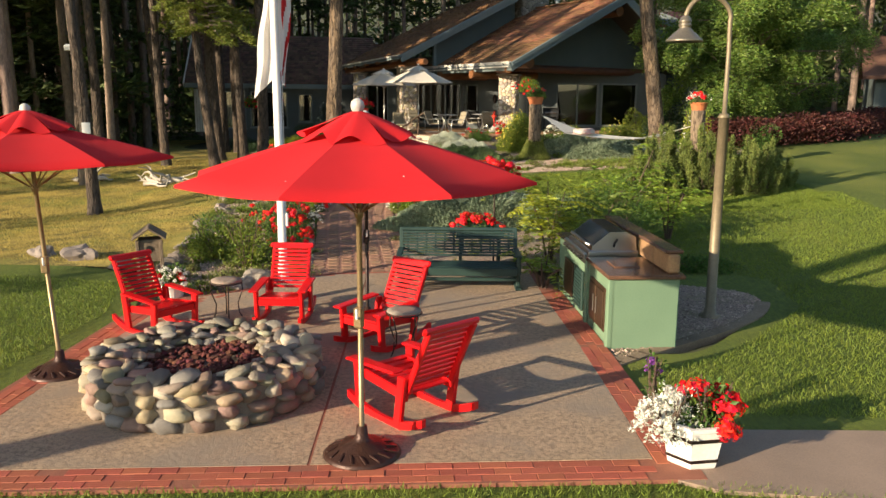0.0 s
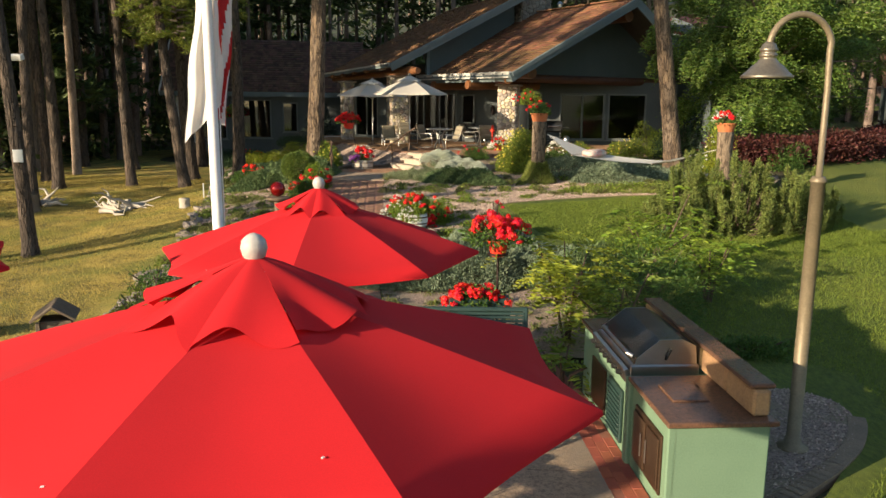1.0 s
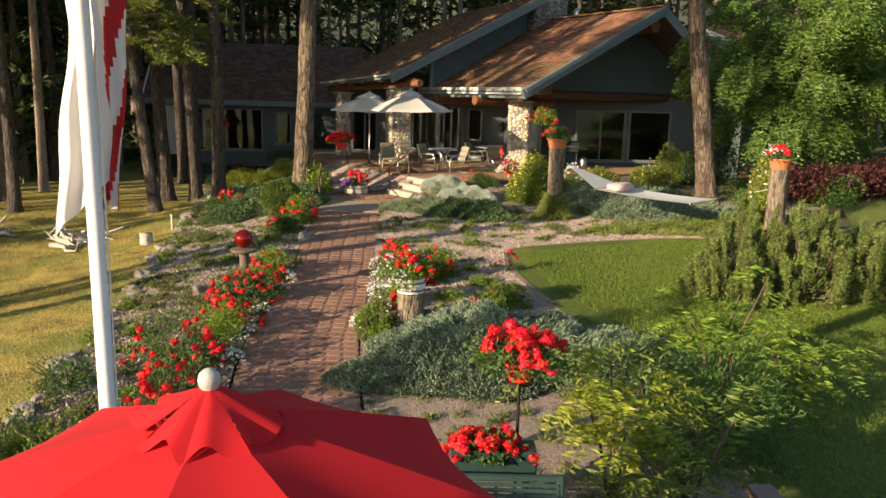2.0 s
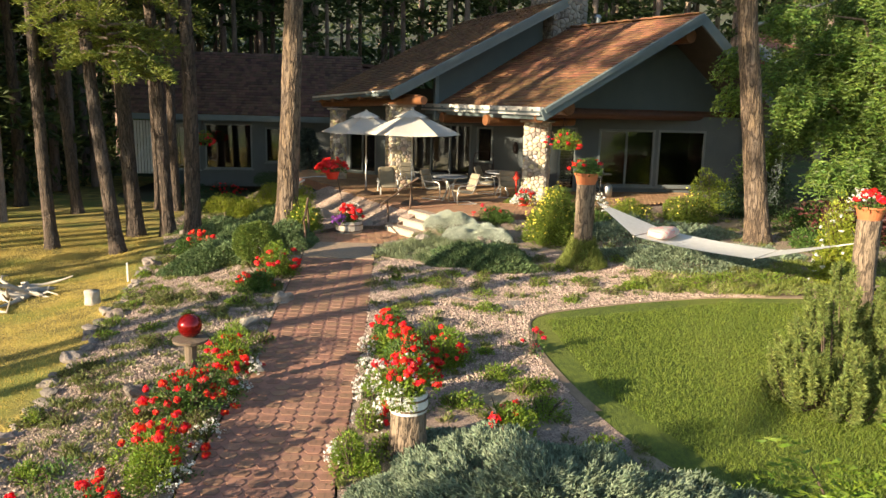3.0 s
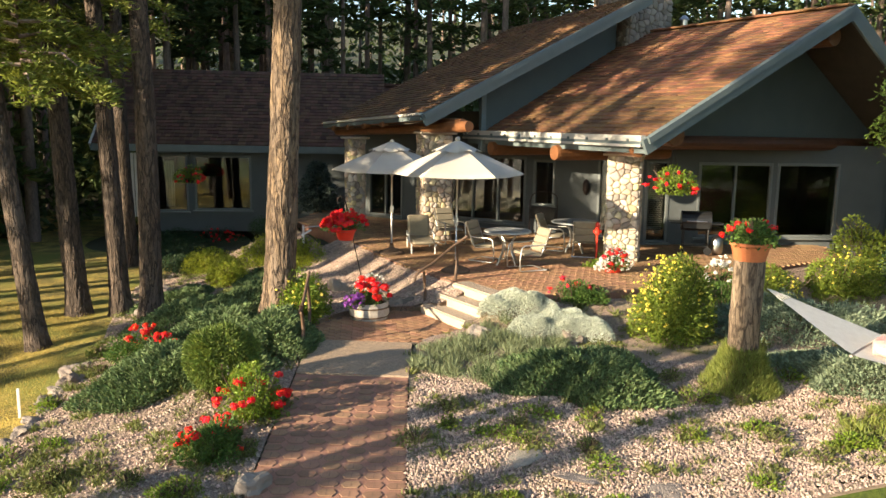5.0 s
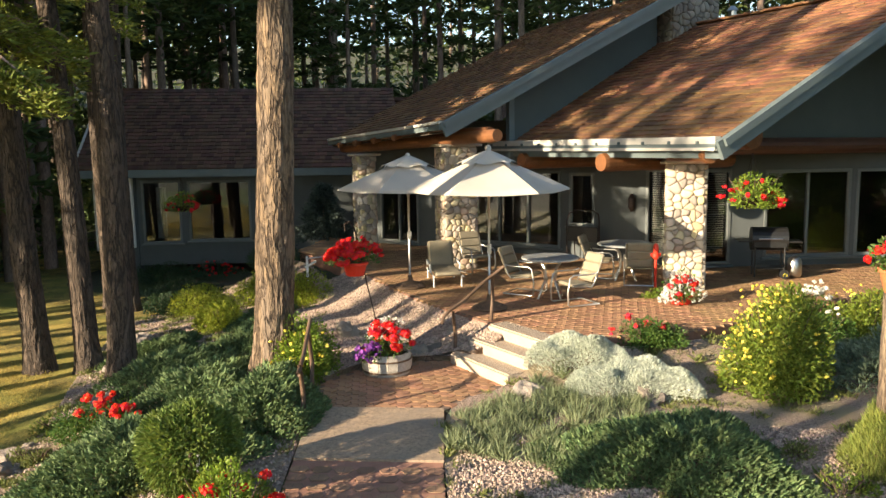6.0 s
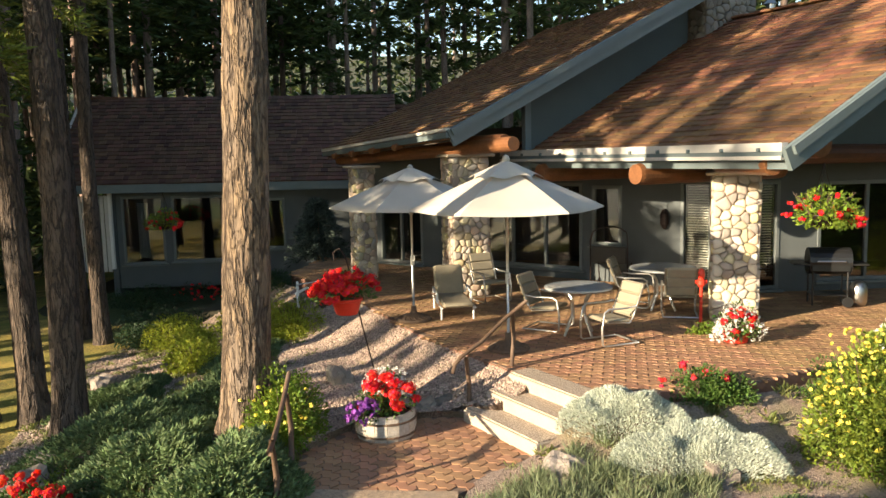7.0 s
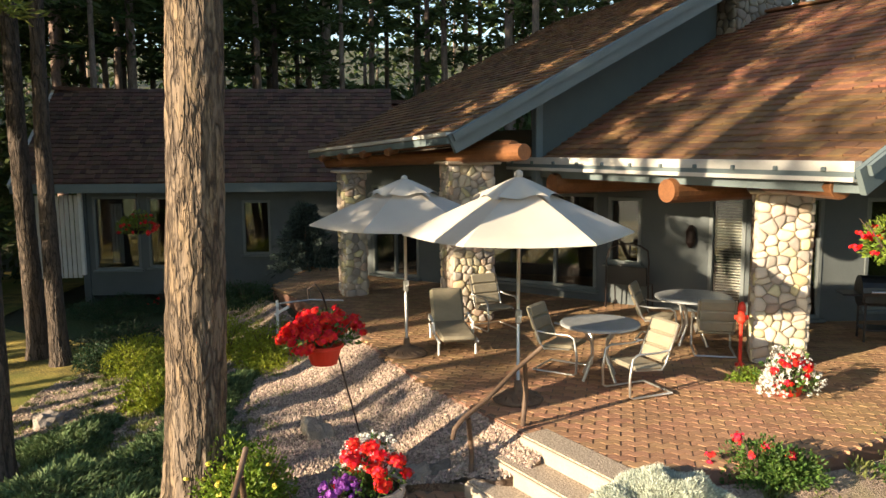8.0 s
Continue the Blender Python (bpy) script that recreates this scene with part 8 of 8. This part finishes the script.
pine((-4.5, 31.4), 0.272, 22, 1, (11, 3.6, 34, 40), rows=260, lean=(1.5, 0), bark="bark")
stem = pine((7.25, 31.3), 0.28, 20, 2, (11, 3.8, 34, 40), rows=130, lean=(-2.4, 0), bark="bark")
limb = [Vector(q) - stem.location for q in ((6.5, 31.2, 6.02), (7.6, 32.4, 6.36), (8.8, 33.7, 6.72), (10.2, 35.2, 7.24), (11.4, 36.4, 7.8))]
part("bare_limb", Shape().tube(limb, [0.05, 0.042, 0.038, 0.03, 0.012], 8), "drift", stem, "bare pale dead limb", smooth=True)
pine((-8.72, 31.28), 0.18, 15, 3, (9, 2.6, 26, 40), low=4.6, lean=(-1.5, 0))
pine((-9.34, 33.86), 0.23, 18, 4, (9, 3.0, 30, 40), low=5.0, lean=(-1.1, 0))
pine((-8.3, 33.6), 0.2, 17, 5, (10, 2.8, 26, 36), lean=(-1.0, 0))
pine((-7.35, 32.8), 0.215, 18, 6, (10, 3.0, 28, 36))
# the pine at (-8.6, 3.72) is unseen, added for its shadow on the patio
pine((-8.6, 3.72), 0.25, 18, 15, (10, 2.6, 24, 30))
pine((-8.57, 21.5), 0.15, 16, 7, (9, 2.6, 26, 36), lean=(-0.5, 0))
pine((-11.0, 39.5), 0.2, 18, 8, (9, 3.0, 26, 36))
pine((-10.2, 39.0), 0.17, 17, 9, (9, 2.8, 26, 36))
pine((-10.7, 31.8), 0.16, 17, 10, (9, 2.8, 26, 36), lean=(-0.8, 0.2))
pine((-13.29, 38.17), 0.18, 18, 11, (9, 2.8, 26, 36), lean=(-1.6, 0))
pine((-16.3, 39.8), 0.2, 19, 12, (9, 3.0, 26, 36))
pine((-13.0, 31.2), 0.18, 18, 13, (9, 3.0, 26, 36))
pine((-14.6, 33.5), 0.2, 18, 14, (8, 3.0, 26, 36))

pine((-11.95, 27.9), 0.15, 17, 16, (9, 2.6, 26, 36), lean=(0.3, 0))
# small white board and a light fitting on the pines
board_ = thing("sign_board", (-8.5, 21.32, 1.95), 4, "small blank white board fixed to a pine trunk", "sign")
part("board", Shape().box((0.2, 0.02, 0.26), (0, 0, 0), None, 0.004), "white", board_)
fit_ = thing("flood_light", (-11.87, 27.6, 4.18), 0, "small pale flood lamp fixed to a pine trunk", "lamp")
part("housing", Shape().box((0.34, 0.2, 0.16), (0, -0.1, 0), Matrix.Rotation(0.3, 3, "X"), 0.02), "white", fit_)
part("bracket", Shape().box((0.06, 0.3, 0.06), (0.05, 0.05, 0.08), None, 0.01), "darkmetal", fit_)

# the woods: shared meshes for the nearer trees, one joined mass beyond
rg = rng_for(300)
KINDS = []
for k in range(5):
    h = (17, 19, 21, 18, 20)[k]
    tr = Shape()
    tr.tube([(0.1 * math.sin(q * 3 + k), 0.1 * math.cos(q * 2 + k), h * q - 0.1) for q in np.linspace(0, 1, 9)], [0.20, 0.17, 0.155, 0.145, 0.13, 0.11, 0.09, 0.06, 0.02], 10)
    fo, br = conifer_crown(rg, (7.5, 9.5, 8.5, 6.0, 8.0)[k], h * 1.03, (2.9, 3.3, 3.0, 2.6, 3.2)[k], 34, 44, 0.5, fill=0.1)
    KINDS.append((tr.data("trunk", M["farbark"], True), fo.data("crown", M["farneedle"])))


def woods_tree(x, y, k, scale, rz, dz=0.0):
    b = thing("pine_tree", (x, y, gz(x, y) - 0.1), rz, "slender pine with a high dark crown in the woods", "tree", "pines of the surrounding woods")
    for me in KINDS[k]:
        o = part(me.name.split(".")[0], me, None, b)
        o.scale = (scale, scale, scale)
    return b


spots = []


def try_spot(x, y, gap):
    if all((x - a) ** 2 + (y - b) ** 2 > gap * gap for a, b in spots):
        spots.append((x, y))
        return True
    return False


near = [(-4.5, 31.4), (6.5, 30.9), (-8.7, 31.3), (-9.3, 33.9), (-8.3, 33.6), (-7.4, 32.8), (-8.6, 21.5), (-11, 39.5), (-10.2, 39), (-10.7, 31.8), (-12.6, 36.5), (-16.3, 39.8), (-13, 31.2), (-14.6, 33.5)]
spots.extend(near)
rr_ = random.Random(77)
placed = 0
for _ in range(6000):
    x, y = rr_.uniform(-46, 34), rr_.uniform(-2, 78)
    c = -0.609 * x + 0.793 * y
    left_wood = x < -9.5 and y > 30 and not (x > -16 and 41 < y < 56) and not (x < -25 and c < 38)
    behind = y > 56 and x < 22
    right_far = y > 48 and x >= 14
    if not (left_wood or behind or right_far):
        continue
    gap = 2.0 if left_wood else 2.9
    if placed < 190 and try_spot(x, y, gap):
        woods_tree(x, y, rr_.randrange(5), rr_.uniform(0.8, 1.25), rr_.uniform(0, 360))
        placed += 1

# unseen trees added on the sunny side, to stripe the garden with shade
shade_rng = random.Random(19)
ALONG, ACROSS = Vector((0.793, 0.609, 0)), Vector((-0.609, 0.793, 0))


def shade_tree(across, along_, kind, scale):
    p = ACROSS * across + ALONG * along_
    woods_tree(p.x, p.y, kind, scale, across * 77 % 360)


# a dense set of them behind, added to keep the wing in shade
across = 37.5
while across < 45:
    shade_tree(across, shade_rng.uniform(-15, -3), shade_rng.choice((1, 1, 2, 4)), shade_rng.uniform(0.95, 1.2))
    across += shade_rng.uniform(1.1, 1.9)
# more added shade trees: tall ones with high crowns in front, a few small
for across in (28.4, 33.4, 35.4):
    shade_tree(across, shade_rng.uniform(-11, -3), 1, 0.85 if across == 33.4 else shade_rng.uniform(1.25, 1.4))
for across, along_, kind, scale in ((20.9, -5, 1, 1.3), (22.9, -8, 1, 1.35), (22.0, -14, 1, 1.4), (30.4, -8, 3, 0.56), (28.9, -9, 3, 0.52), (14.7, -9, 3, 0.42)):
    shade_tree(across, along_, kind, scale)

# firs with low-reaching branches, added in the woods to shade wing and porch
for k, (x, y) in enumerate(((-26, 36), (-29, 40), (-23, 40.5), (-17.5, 44.5), (-30, 33.5), (-28, 38), (-33, 37.5), (-20.5, 38.2), (-26.5, 33.8), (-22, 43), (-35, 43), (-27, 46), (-17.5, 39.6), (-21.5, 37.6), (-19.5, 41.2), (-24.5, 38.6))):
    b = thing("fir_tree", (x, y, gz(x, y) - 0.1), k * 40, "dense dark fir with low branches, added to shade the house", "tree", "firs in the woods")
    fo, br = conifer_crown(rg, 1.5, 15, 3.0, 60, 60, 0.5, fill=0.05)
    stuff_part("crown", fo, "farneedle", b)
    part("trunk", Shape().tube([(0, 0, 0), (0, 0, 7), (0, 0, 14.5)], [0.2, 0.14, 0.03], 8), "farbark", b)

# three firs out of view, added upsun to put the porch in shade
for x, y in ((-21.5, 25.8), (-23.2, 27.6), (-20.4, 27.6)):
    b = thing("fir_tree", (x, y, gz(x, y) - 0.1), x * 50, "unseen tall fir with a high narrow crown, added for shade", "tree", "firs in the woods")
    fo, br = conifer_crown(rg, 6.0, 17, 1.7, 70, 60, 0.45, fill=0.05)
    stuff_part("crown", fo, "farneedle", b)
    part("trunk", Shape().tube([(0, 0, 0), (0, 0, 7), (0, 0, 16)], [0.18, 0.13, 0.03], 8), "farbark", b)

# far woods, joined
far = Shape()
farfo = Shape()
for _ in range(300):
    x, y = rr_.uniform(-110, 100), rr_.uniform(30, 130)
    if (y < 80 and abs(x + 6) < 42) or math.hypot(x, y - 30) < 50:
        continue
    z, h, r = gz(x, y), rr_.uniform(15, 22), rr_.uniform(0.14, 0.24)
    far.tube([(x, y, z - 0.2), (x + 0.2, y, z + h * 0.5), (x, y, z + h)], [r, r * 0.7, 0.03], 6, False)
    m = 260
    t = rg.uniform(0.12, 1, m)
    w, q = rg.uniform(0, 6.28, m), np.sqrt(rg.uniform(0, 1, m)) * 3.2 * (1.1 - t)
    farfo.leaves(np.column_stack([x + q * np.cos(w), y + q * np.sin(w), z + h * t]), 1.0, 0.45, np.column_stack([np.cos(w), np.sin(w), np.full(m, -0.2)]), 0.6, rng=rg)
solo("far_wood_trunks", far, "farbark", "distant pine trunks of the surrounding forest", "forest", "stuff")
solo("far_wood_foliage", farfo, "farneedle", "distant dark green pine foliage", "forest", "stuff")
# undergrowth that closes the woods behind
und = Shape()
m = 26000
x, y = rg.uniform(-48, 40, m), rg.uniform(56, 92, m)
und.leaves(np.column_stack([x, y, ground_z(x, y) + 4.2 * rg.uniform(0, 1, m) ** 1.8]), 0.75, 0.5, None, 1.0, rng=rg)
x, y = rg.uniform(-46, -17, m // 2), rg.uniform(36, 70, m // 2)
und.leaves(np.column_stack([x, y, ground_z(x, y) + 2.2 * rg.uniform(0, 1, m // 2) ** 2.2]), 0.4, 0.5, None, 1.0, rng=rg)
solo("undergrowth", und, "farneedle", "dark undergrowth and young trees behind the house", "undergrowth", "stuff")


# broadleaf tree with feathered leaves to the right of the house
def locust(at, height, seed, spread, nfr, z_low):
    rng = rng_for(seed)
    b = thing("locust_tree", (*at, gz(*at)), 0, "bright green locust tree with feathery drooping leaves", "tree")
    tr, fo = Shape(), Shape()
    tr.tube([(0, 0, -0.1), (0.1, 0, height * 0.35), (0, 0.1, height * 0.8)], [0.2, 0.14, 0.05], 10)
    for k in range(16):
        w = rng.uniform(0, 6.28)
        z = height * rng.uniform(0.18, 0.75)
        ln = spread * rng.uniform(0.6, 1.0)
        tip = np.array([ln * math.cos(w), ln * math.sin(w), z + rng.uniform(-0.1, 0.3) * ln])
        tr.tube([(0, 0, z * 0.8), tuple(tip * np.array([0.5, 0.5, 1])), tuple(tip)], [0.06, 0.04, 0.012], 5, False)
    NC = 64
    cen = rng.normal(size=(NC, 3))
    cen /= np.linalg.norm(cen, axis=1, keepdims=True)
    cen = cen * rng.uniform(0.3, 0.95, (NC, 1)) * np.array([spread, spread, (height - z_low) * 0.5]) + np.array([0, 0, (height + z_low) / 2])
    for k in range(nfr):
        c = cen[k % NC]
        d = rng.normal(size=3)
        d /= np.linalg.norm(d)
        p = c + d * np.array([1, 1, 0.55]) * 0.19 * spread * rng.uniform(0.3, 1)
        o = p - np.array([0, 0, (height + z_low) / 2])
        frond_points(fo, p, (o[0] + rng.normal() * 0.8, o[1] + rng.normal() * 0.8, rng.uniform(-0.9, 0.5)), 0.55, 8, 0.17, rng, 0.9, 0.36, 0.45)
    part("trunk", tr, "farbark", b)
    part("crown", fo, "locustleaf", b, "feathery bright green leaves")
    return b


locust((10.9, 33.4), 7.8, 401, 3.7, 5000, 0.2)
locust((14.6, 39.5), 8.5, 402, 3.6, 2600, 1.2)

# ---- pieces: stones of pillars and chimney, shingles, bricks, pavers ----
def stone_face(parent, p, q, z0, z1, out, size, as_parts=True, joined=None):
    """Irregular rubble stones fitted together on an upright face from p to q."""
    p, q = Vector(p), Vector(q)
    L, H = (q - p).length, z1 - z0
    d = (q - p) / L
    n = Vector((out[0], out[1], 0)).normalized()
    seeds = []
    rows_ = max(2, round(H / size))
    for r in range(rows_):
        cols = max(2, round(L / (size * rs.uniform(0.85, 2.1))))
        for c in range(cols):
            seeds.append(((c + 0.5 + rs.uniform(-0.4, 0.4)) * L / cols, (r + 0.5 + rs.uniform(-0.44, 0.44)) * H / rows_))
    for x, z in seeds:
        poly = [(-0.012, 0), (L + 0.012, 0), (L + 0.012, H), (-0.012, H)]
        for a, b in seeds:
            if (a, b) != (x, z) and abs(a - x) < 4 * size and abs(b - z) < 4 * size:
                poly = cut(poly, (a + x) / 2, (b + z) / 2, x - a, z - b)
        if len(poly) < 3:
            continue
        cx, cz = sum(v[0] for v in poly) / len(poly), sum(v[1] for v in poly) / len(poly)
        # cut the corners off so that the stone is rounded
        rounded = []
        for k in range(len(poly)):
            a, b = poly[k], poly[(k + 1) % len(poly)]
            rounded += [(a[0] * 0.78 + b[0] * 0.22, a[1] * 0.78 + b[1] * 0.22), (a[0] * 0.22 + b[0] * 0.78, a[1] * 0.22 + b[1] * 0.78)]
        m = len(rounded)
        thick = rs.uniform(0.035, 0.062)
        rings = []
        for k, hgt in ((0.965, -0.02), (0.955, thick * 0.55), (0.82, thick * 0.93), (0.4, thick)):
            rings += [tuple(p + d * (cx + (u - cx) * k) + Vector((0, 0, z0 + cz + (v - cz) * k)) + n * (hgt + 0.006 * noise.noise(Vector((u * 9, v * 9, x)))) ) for u, v in rounded]
        fs = [[r * m + k, r * m + (k + 1) % m, (r + 1) * m + (k + 1) % m, (r + 1) * m + k] for r in range(3) for k in range(m)] + [list(range(3 * m, 4 * m))]
        if as_parts:
            ob = new("stone", Shape().add(rings, fs).data("stone", M["pillarstone"], True))
            ob.parent = parent
        else:
            joined.add(rings, fs)


def pillar(c, w, z0, z1, rz, name_label, cap=True):
    b = thing("stone_pillar", (c[0], c[1], z0), rz, name_label, "pillar", "stone porch pillars", "structure")
    h = z1 - z0
    part("core", Shape().box((w - 0.06, w - 0.06, h), (0, 0, h / 2)), "pillarmortar", b)
    k = w / 2 - 0.03
    for p, q, o in (((-k, -k, 0), (k, -k, 0), (0, -1)), ((-k, k, 0), (-k, -k, 0), (-1, 0)), ((k, -k, 0), (k, k, 0), (1, 0))):
        stone_face(b, p, q, 0, h, o, 0.118)
    if cap:
        part("cap", Shape().box((w + 0.2, w + 0.2, 0.06), (0, 0, h + 0.03), None, 0.02), "step", b, "flat stone cap")
    return b


pillar((2.12, 35.75), 0.7, FL, 3.62, -14, "thick cobblestone porch pillar with a flat cap")
pillar((-2.28, 38.2), 0.74, FL, 3.98, 20, "cobblestone porch pillar under the higher roof")
pillar((-4.68, 40.3), 0.46, FL, 3.78, 30, "slim cobblestone porch pillar at the terrace's end")
ch = Shape()
rot = Matrix.Rotation(PHI, 3, "Z")
cc = [CH + rot @ Vector((x, y, 0)) for x, y in ((-0.76, -0.66), (0.76, -0.66), (0.76, 0.66), (-0.76, 0.66))]
for a, b, o in ((cc[0], cc[1], rot @ Vector((0, -1, 0))), (cc[3], cc[0], rot @ Vector((-1, 0, 0))), (cc[1], cc[2], rot @ Vector((1, 0, 0)))):
    stone_face(None, (a.x, a.y, 0), (b.x, b.y, 0), 4.6, 9.0, (o.x, o.y), 0.15, False, ch)
tagged(part("stonework", ch, "pillarstone", house, "grey cobblestone chimney", smooth=True), kind="stuff")

# shingles
SH = Shape().add([(-0.5, 0, 0.0), (0.5, 0, 0.0), (0.5, 1.25, 0.0), (-0.5, 1.25, 0.0), (-0.5, 0, 0.036), (0.5, 0, 0.036), (0.5, 1.25, 0.006), (-0.5, 1.25, 0.006)],
                 [[4, 5, 6, 7], [0, 1, 5, 4], [1, 2, 6, 5], [3, 0, 4, 7]])
SHV, SHF = SH.v[0], SH.f
SH_MESH = {m: SH.data("shingle", M[m]) for m in ("shingle", "darkshingle")}


def shingle_roof(parent, p0, p1, up, mat, exposure=0.185, width=0.2, count_parts=0, near_end=1):
    """Courses of shingles from the eave line p0 to p1 up the slope vector."""
    p0, p1, up = Vector(p0), Vector(p1), Vector(up)
    L, S = (p1 - p0).length, up.length
    d, u = (p1 - p0) / L, up / S
    n = d.cross(u).normalized()
    if n.z < 0:
        n = -n
    joined = Shape()
    made = 0
    rows = int(S / exposure)
    for r in range(rows):
        x = -width * (0.5 if r % 2 else 0.1)
        while x < L:
            w = width * rs.uniform(0.7, 1.3)
            xa, xb = max(0, x), min(L, x + w)
            if xb - xa > 0.03:
                ln = exposure * rs.uniform(0.94, 1.06)
                o = p0 + d * ((xa + xb) / 2) + u * (r * exposure + rs.uniform(-0.018, 0.018)) + n * (0.012 + rs.uniform(0, 0.008))
                m = Matrix(((d.x * (xb - xa) * 0.97, u.x * ln, n.x, o.x), (d.y * (xb - xa) * 0.97, u.y * ln, n.y, o.y), (d.z * (xb - xa) * 0.97, u.z * ln, n.z, o.z), (0, 0, 0, 1)))
                if made < count_parts and (xa < 5.0 if near_end else xa > L - 5.0):
                    ob = new("shingle", SH_MESH[mat])
                    ob.parent = parent
                    ob.matrix_basis = m
                    made += 1
                else:
                    a = np.array(m)
                    joined.add(SHV @ a[:3, :3].T + a[:3, 3], SHF)
            x += w
    tagged(part("shingles", joined, mat, parent), kind="stuff")


shingle_roof(house, EAVE, EAVE_B, APEX - EAVE, "shingle", count_parts=290)
shingle_roof(house, C2, E2, RISE2, "shingle")
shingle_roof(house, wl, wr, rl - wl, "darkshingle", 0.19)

# bricks of the patio's edging
BR_MESH = Shape().box((0.195, 0.0935, 0.05), (0, 0, 0), None, 0.003).data("brick", M["brick"])
order = sorted(BRICKS, key=lambda b: abs(b[0]) + 0.4 * abs(b[1] - 8))
rest = Shape()
for i, (x, y, z, a) in enumerate(order):
    if i < 300:
        ob = new("brick", BR_MESH)
        ob.parent = patio
        ob.matrix_basis = pose(x, y, z, 0, 0, a)
    else:
        rest.box((0.195, 0.0935, 0.05), (x, y, z), RZ(a))
tagged(part("bricks", rest, "brick", patio), kind="stuff")

# hexagonal pavers of the path
HX = np.array([(-0.104, 0), (-0.066, -0.068), (0.066, -0.068), (0.104, 0), (0.066, 0.068), (-0.066, 0.068)])
hv = [(x * 1.07, y * 1.09, 0.003) for x, y in HX] + [(x, y, 0.003) for x, y in HX] + [(x * 0.97, y * 0.97, 0.009) for x, y in HX]
hv += [(-0.003, -0.05, 0.0105), (0.003, -0.05, 0.0105), (0.003, 0.05, 0.0105), (-0.003, 0.05, 0.0105)]
HEX_FACES = [[12, 13, 14, 15, 16, 17]] + [[6 + i, 6 + (i + 1) % 6, 12 + (i + 1) % 6, 12 + i] for i in range(6)] + [[i, (i + 1) % 6, 6 + (i + 1) % 6, 6 + i] for i in range(6)] + [[18, 19, 20, 21]]
hexm = Shape().add(hv, HEX_FACES)
HEX_MESH = hexm.data("paver", [M["pathpaver"], M["joint"]])
HEX_MESH.polygons.foreach_set("material_index", [0] * 7 + [1] * 7)
order = sorted(PAVERS, key=lambda p: abs(p[1] - 21))
tops, rims = Shape(), Shape()
hexv = np.array(hv)
for i, (x, y, z) in enumerate(order):
    m = pose(x, y, z + rs.uniform(0, 0.002), math.degrees(math.atan(0.052)), 0, rs.uniform(-1, 1) + 4)
    if i < 300:
        ob = new("paver", HEX_MESH)
        ob.parent = path
        ob.matrix_basis = m
    else:
        a = np.array(m)
        w = hexv @ a[:3, :3].T + a[:3, 3]
        tops.add(w, HEX_FACES[:7])
        rims.add(w, HEX_FACES[7:])
tagged(part("pavers", tops, "pathpaver", path), kind="stuff")
tagged(part("joints", rims, "joint", path), kind="stuff")

# zigzag pavers of the landing and the terrace
Wd, Ln, Zg = 0.132, 0.27, 0.042
ZZ = [(Ln * k / 4, Zg * (k % 2)) for k in range(5)]
g_ = 0.009
ZIG = [(x, y + g_) for x, y in ZZ] + [(x, y + Wd - g_) for x, y in reversed(ZZ)]
ZIG = [(min(max(x, g_), Ln - g_), y) for x, y in ZIG]
zig = Shape().slab([(x - Ln / 2, y - Wd / 2) for x, y in ZIG], -0.03, 0.0)
ZIG_MESH = zig.data("paver", M["paver"])


def zig_field(parent, poly, z, ang, nparts, near):
    c, s = math.cos(radians(ang)), math.sin(radians(ang))
    xs, ys = [p[0] for p in poly], [p[1] for p in poly]
    cx, cy = (min(xs) + max(xs)) / 2, (min(ys) + max(ys)) / 2
    R = math.hypot(max(xs) - min(xs), max(ys) - min(ys)) / 2 + 0.3
    spots_ = []
    for i in range(int(-R / Ln) - 1, int(R / Ln) + 2):
        for j in range(int(-R / Wd) - 1, int(R / Wd) + 2):
            u, v = (i + 0.5 * (j % 2)) * Ln, j * Wd
            x, y = cx + u * c - v * s, cy + u * s + v * c
            spots_.append((x, y))
    q = np.array(spots_)
    ok = inside(poly, q[:, 0], q[:, 1])
    q = q[ok]
    q = q[np.argsort(np.hypot(q[:, 0] - near[0], q[:, 1] - near[1]))]
    rest_ = Shape()
    for i, (x, y) in enumerate(q):
        m = pose(x, y, z + rs.uniform(-0.002, 0.002), 0, 0, ang)
        if i < nparts:
            ob = new("paver", ZIG_MESH)
            ob.parent = parent
            ob.matrix_basis = m
        else:
            a = np.array(m)
            rest_.add(zig.v[0] @ a[:3, :3].T + a[:3, 3], zig.f)
    if rest_.n:
        tagged(part("pavers", rest_, "paver", parent), kind="stuff")


zig_field(pad, PAD, PAD_Z + 0.018, -36, 160, (-2.4, 31.2))
zig_field(terrace, TERRACE, TERRACE_Z, -8, 295, (-0.4, 33.0))
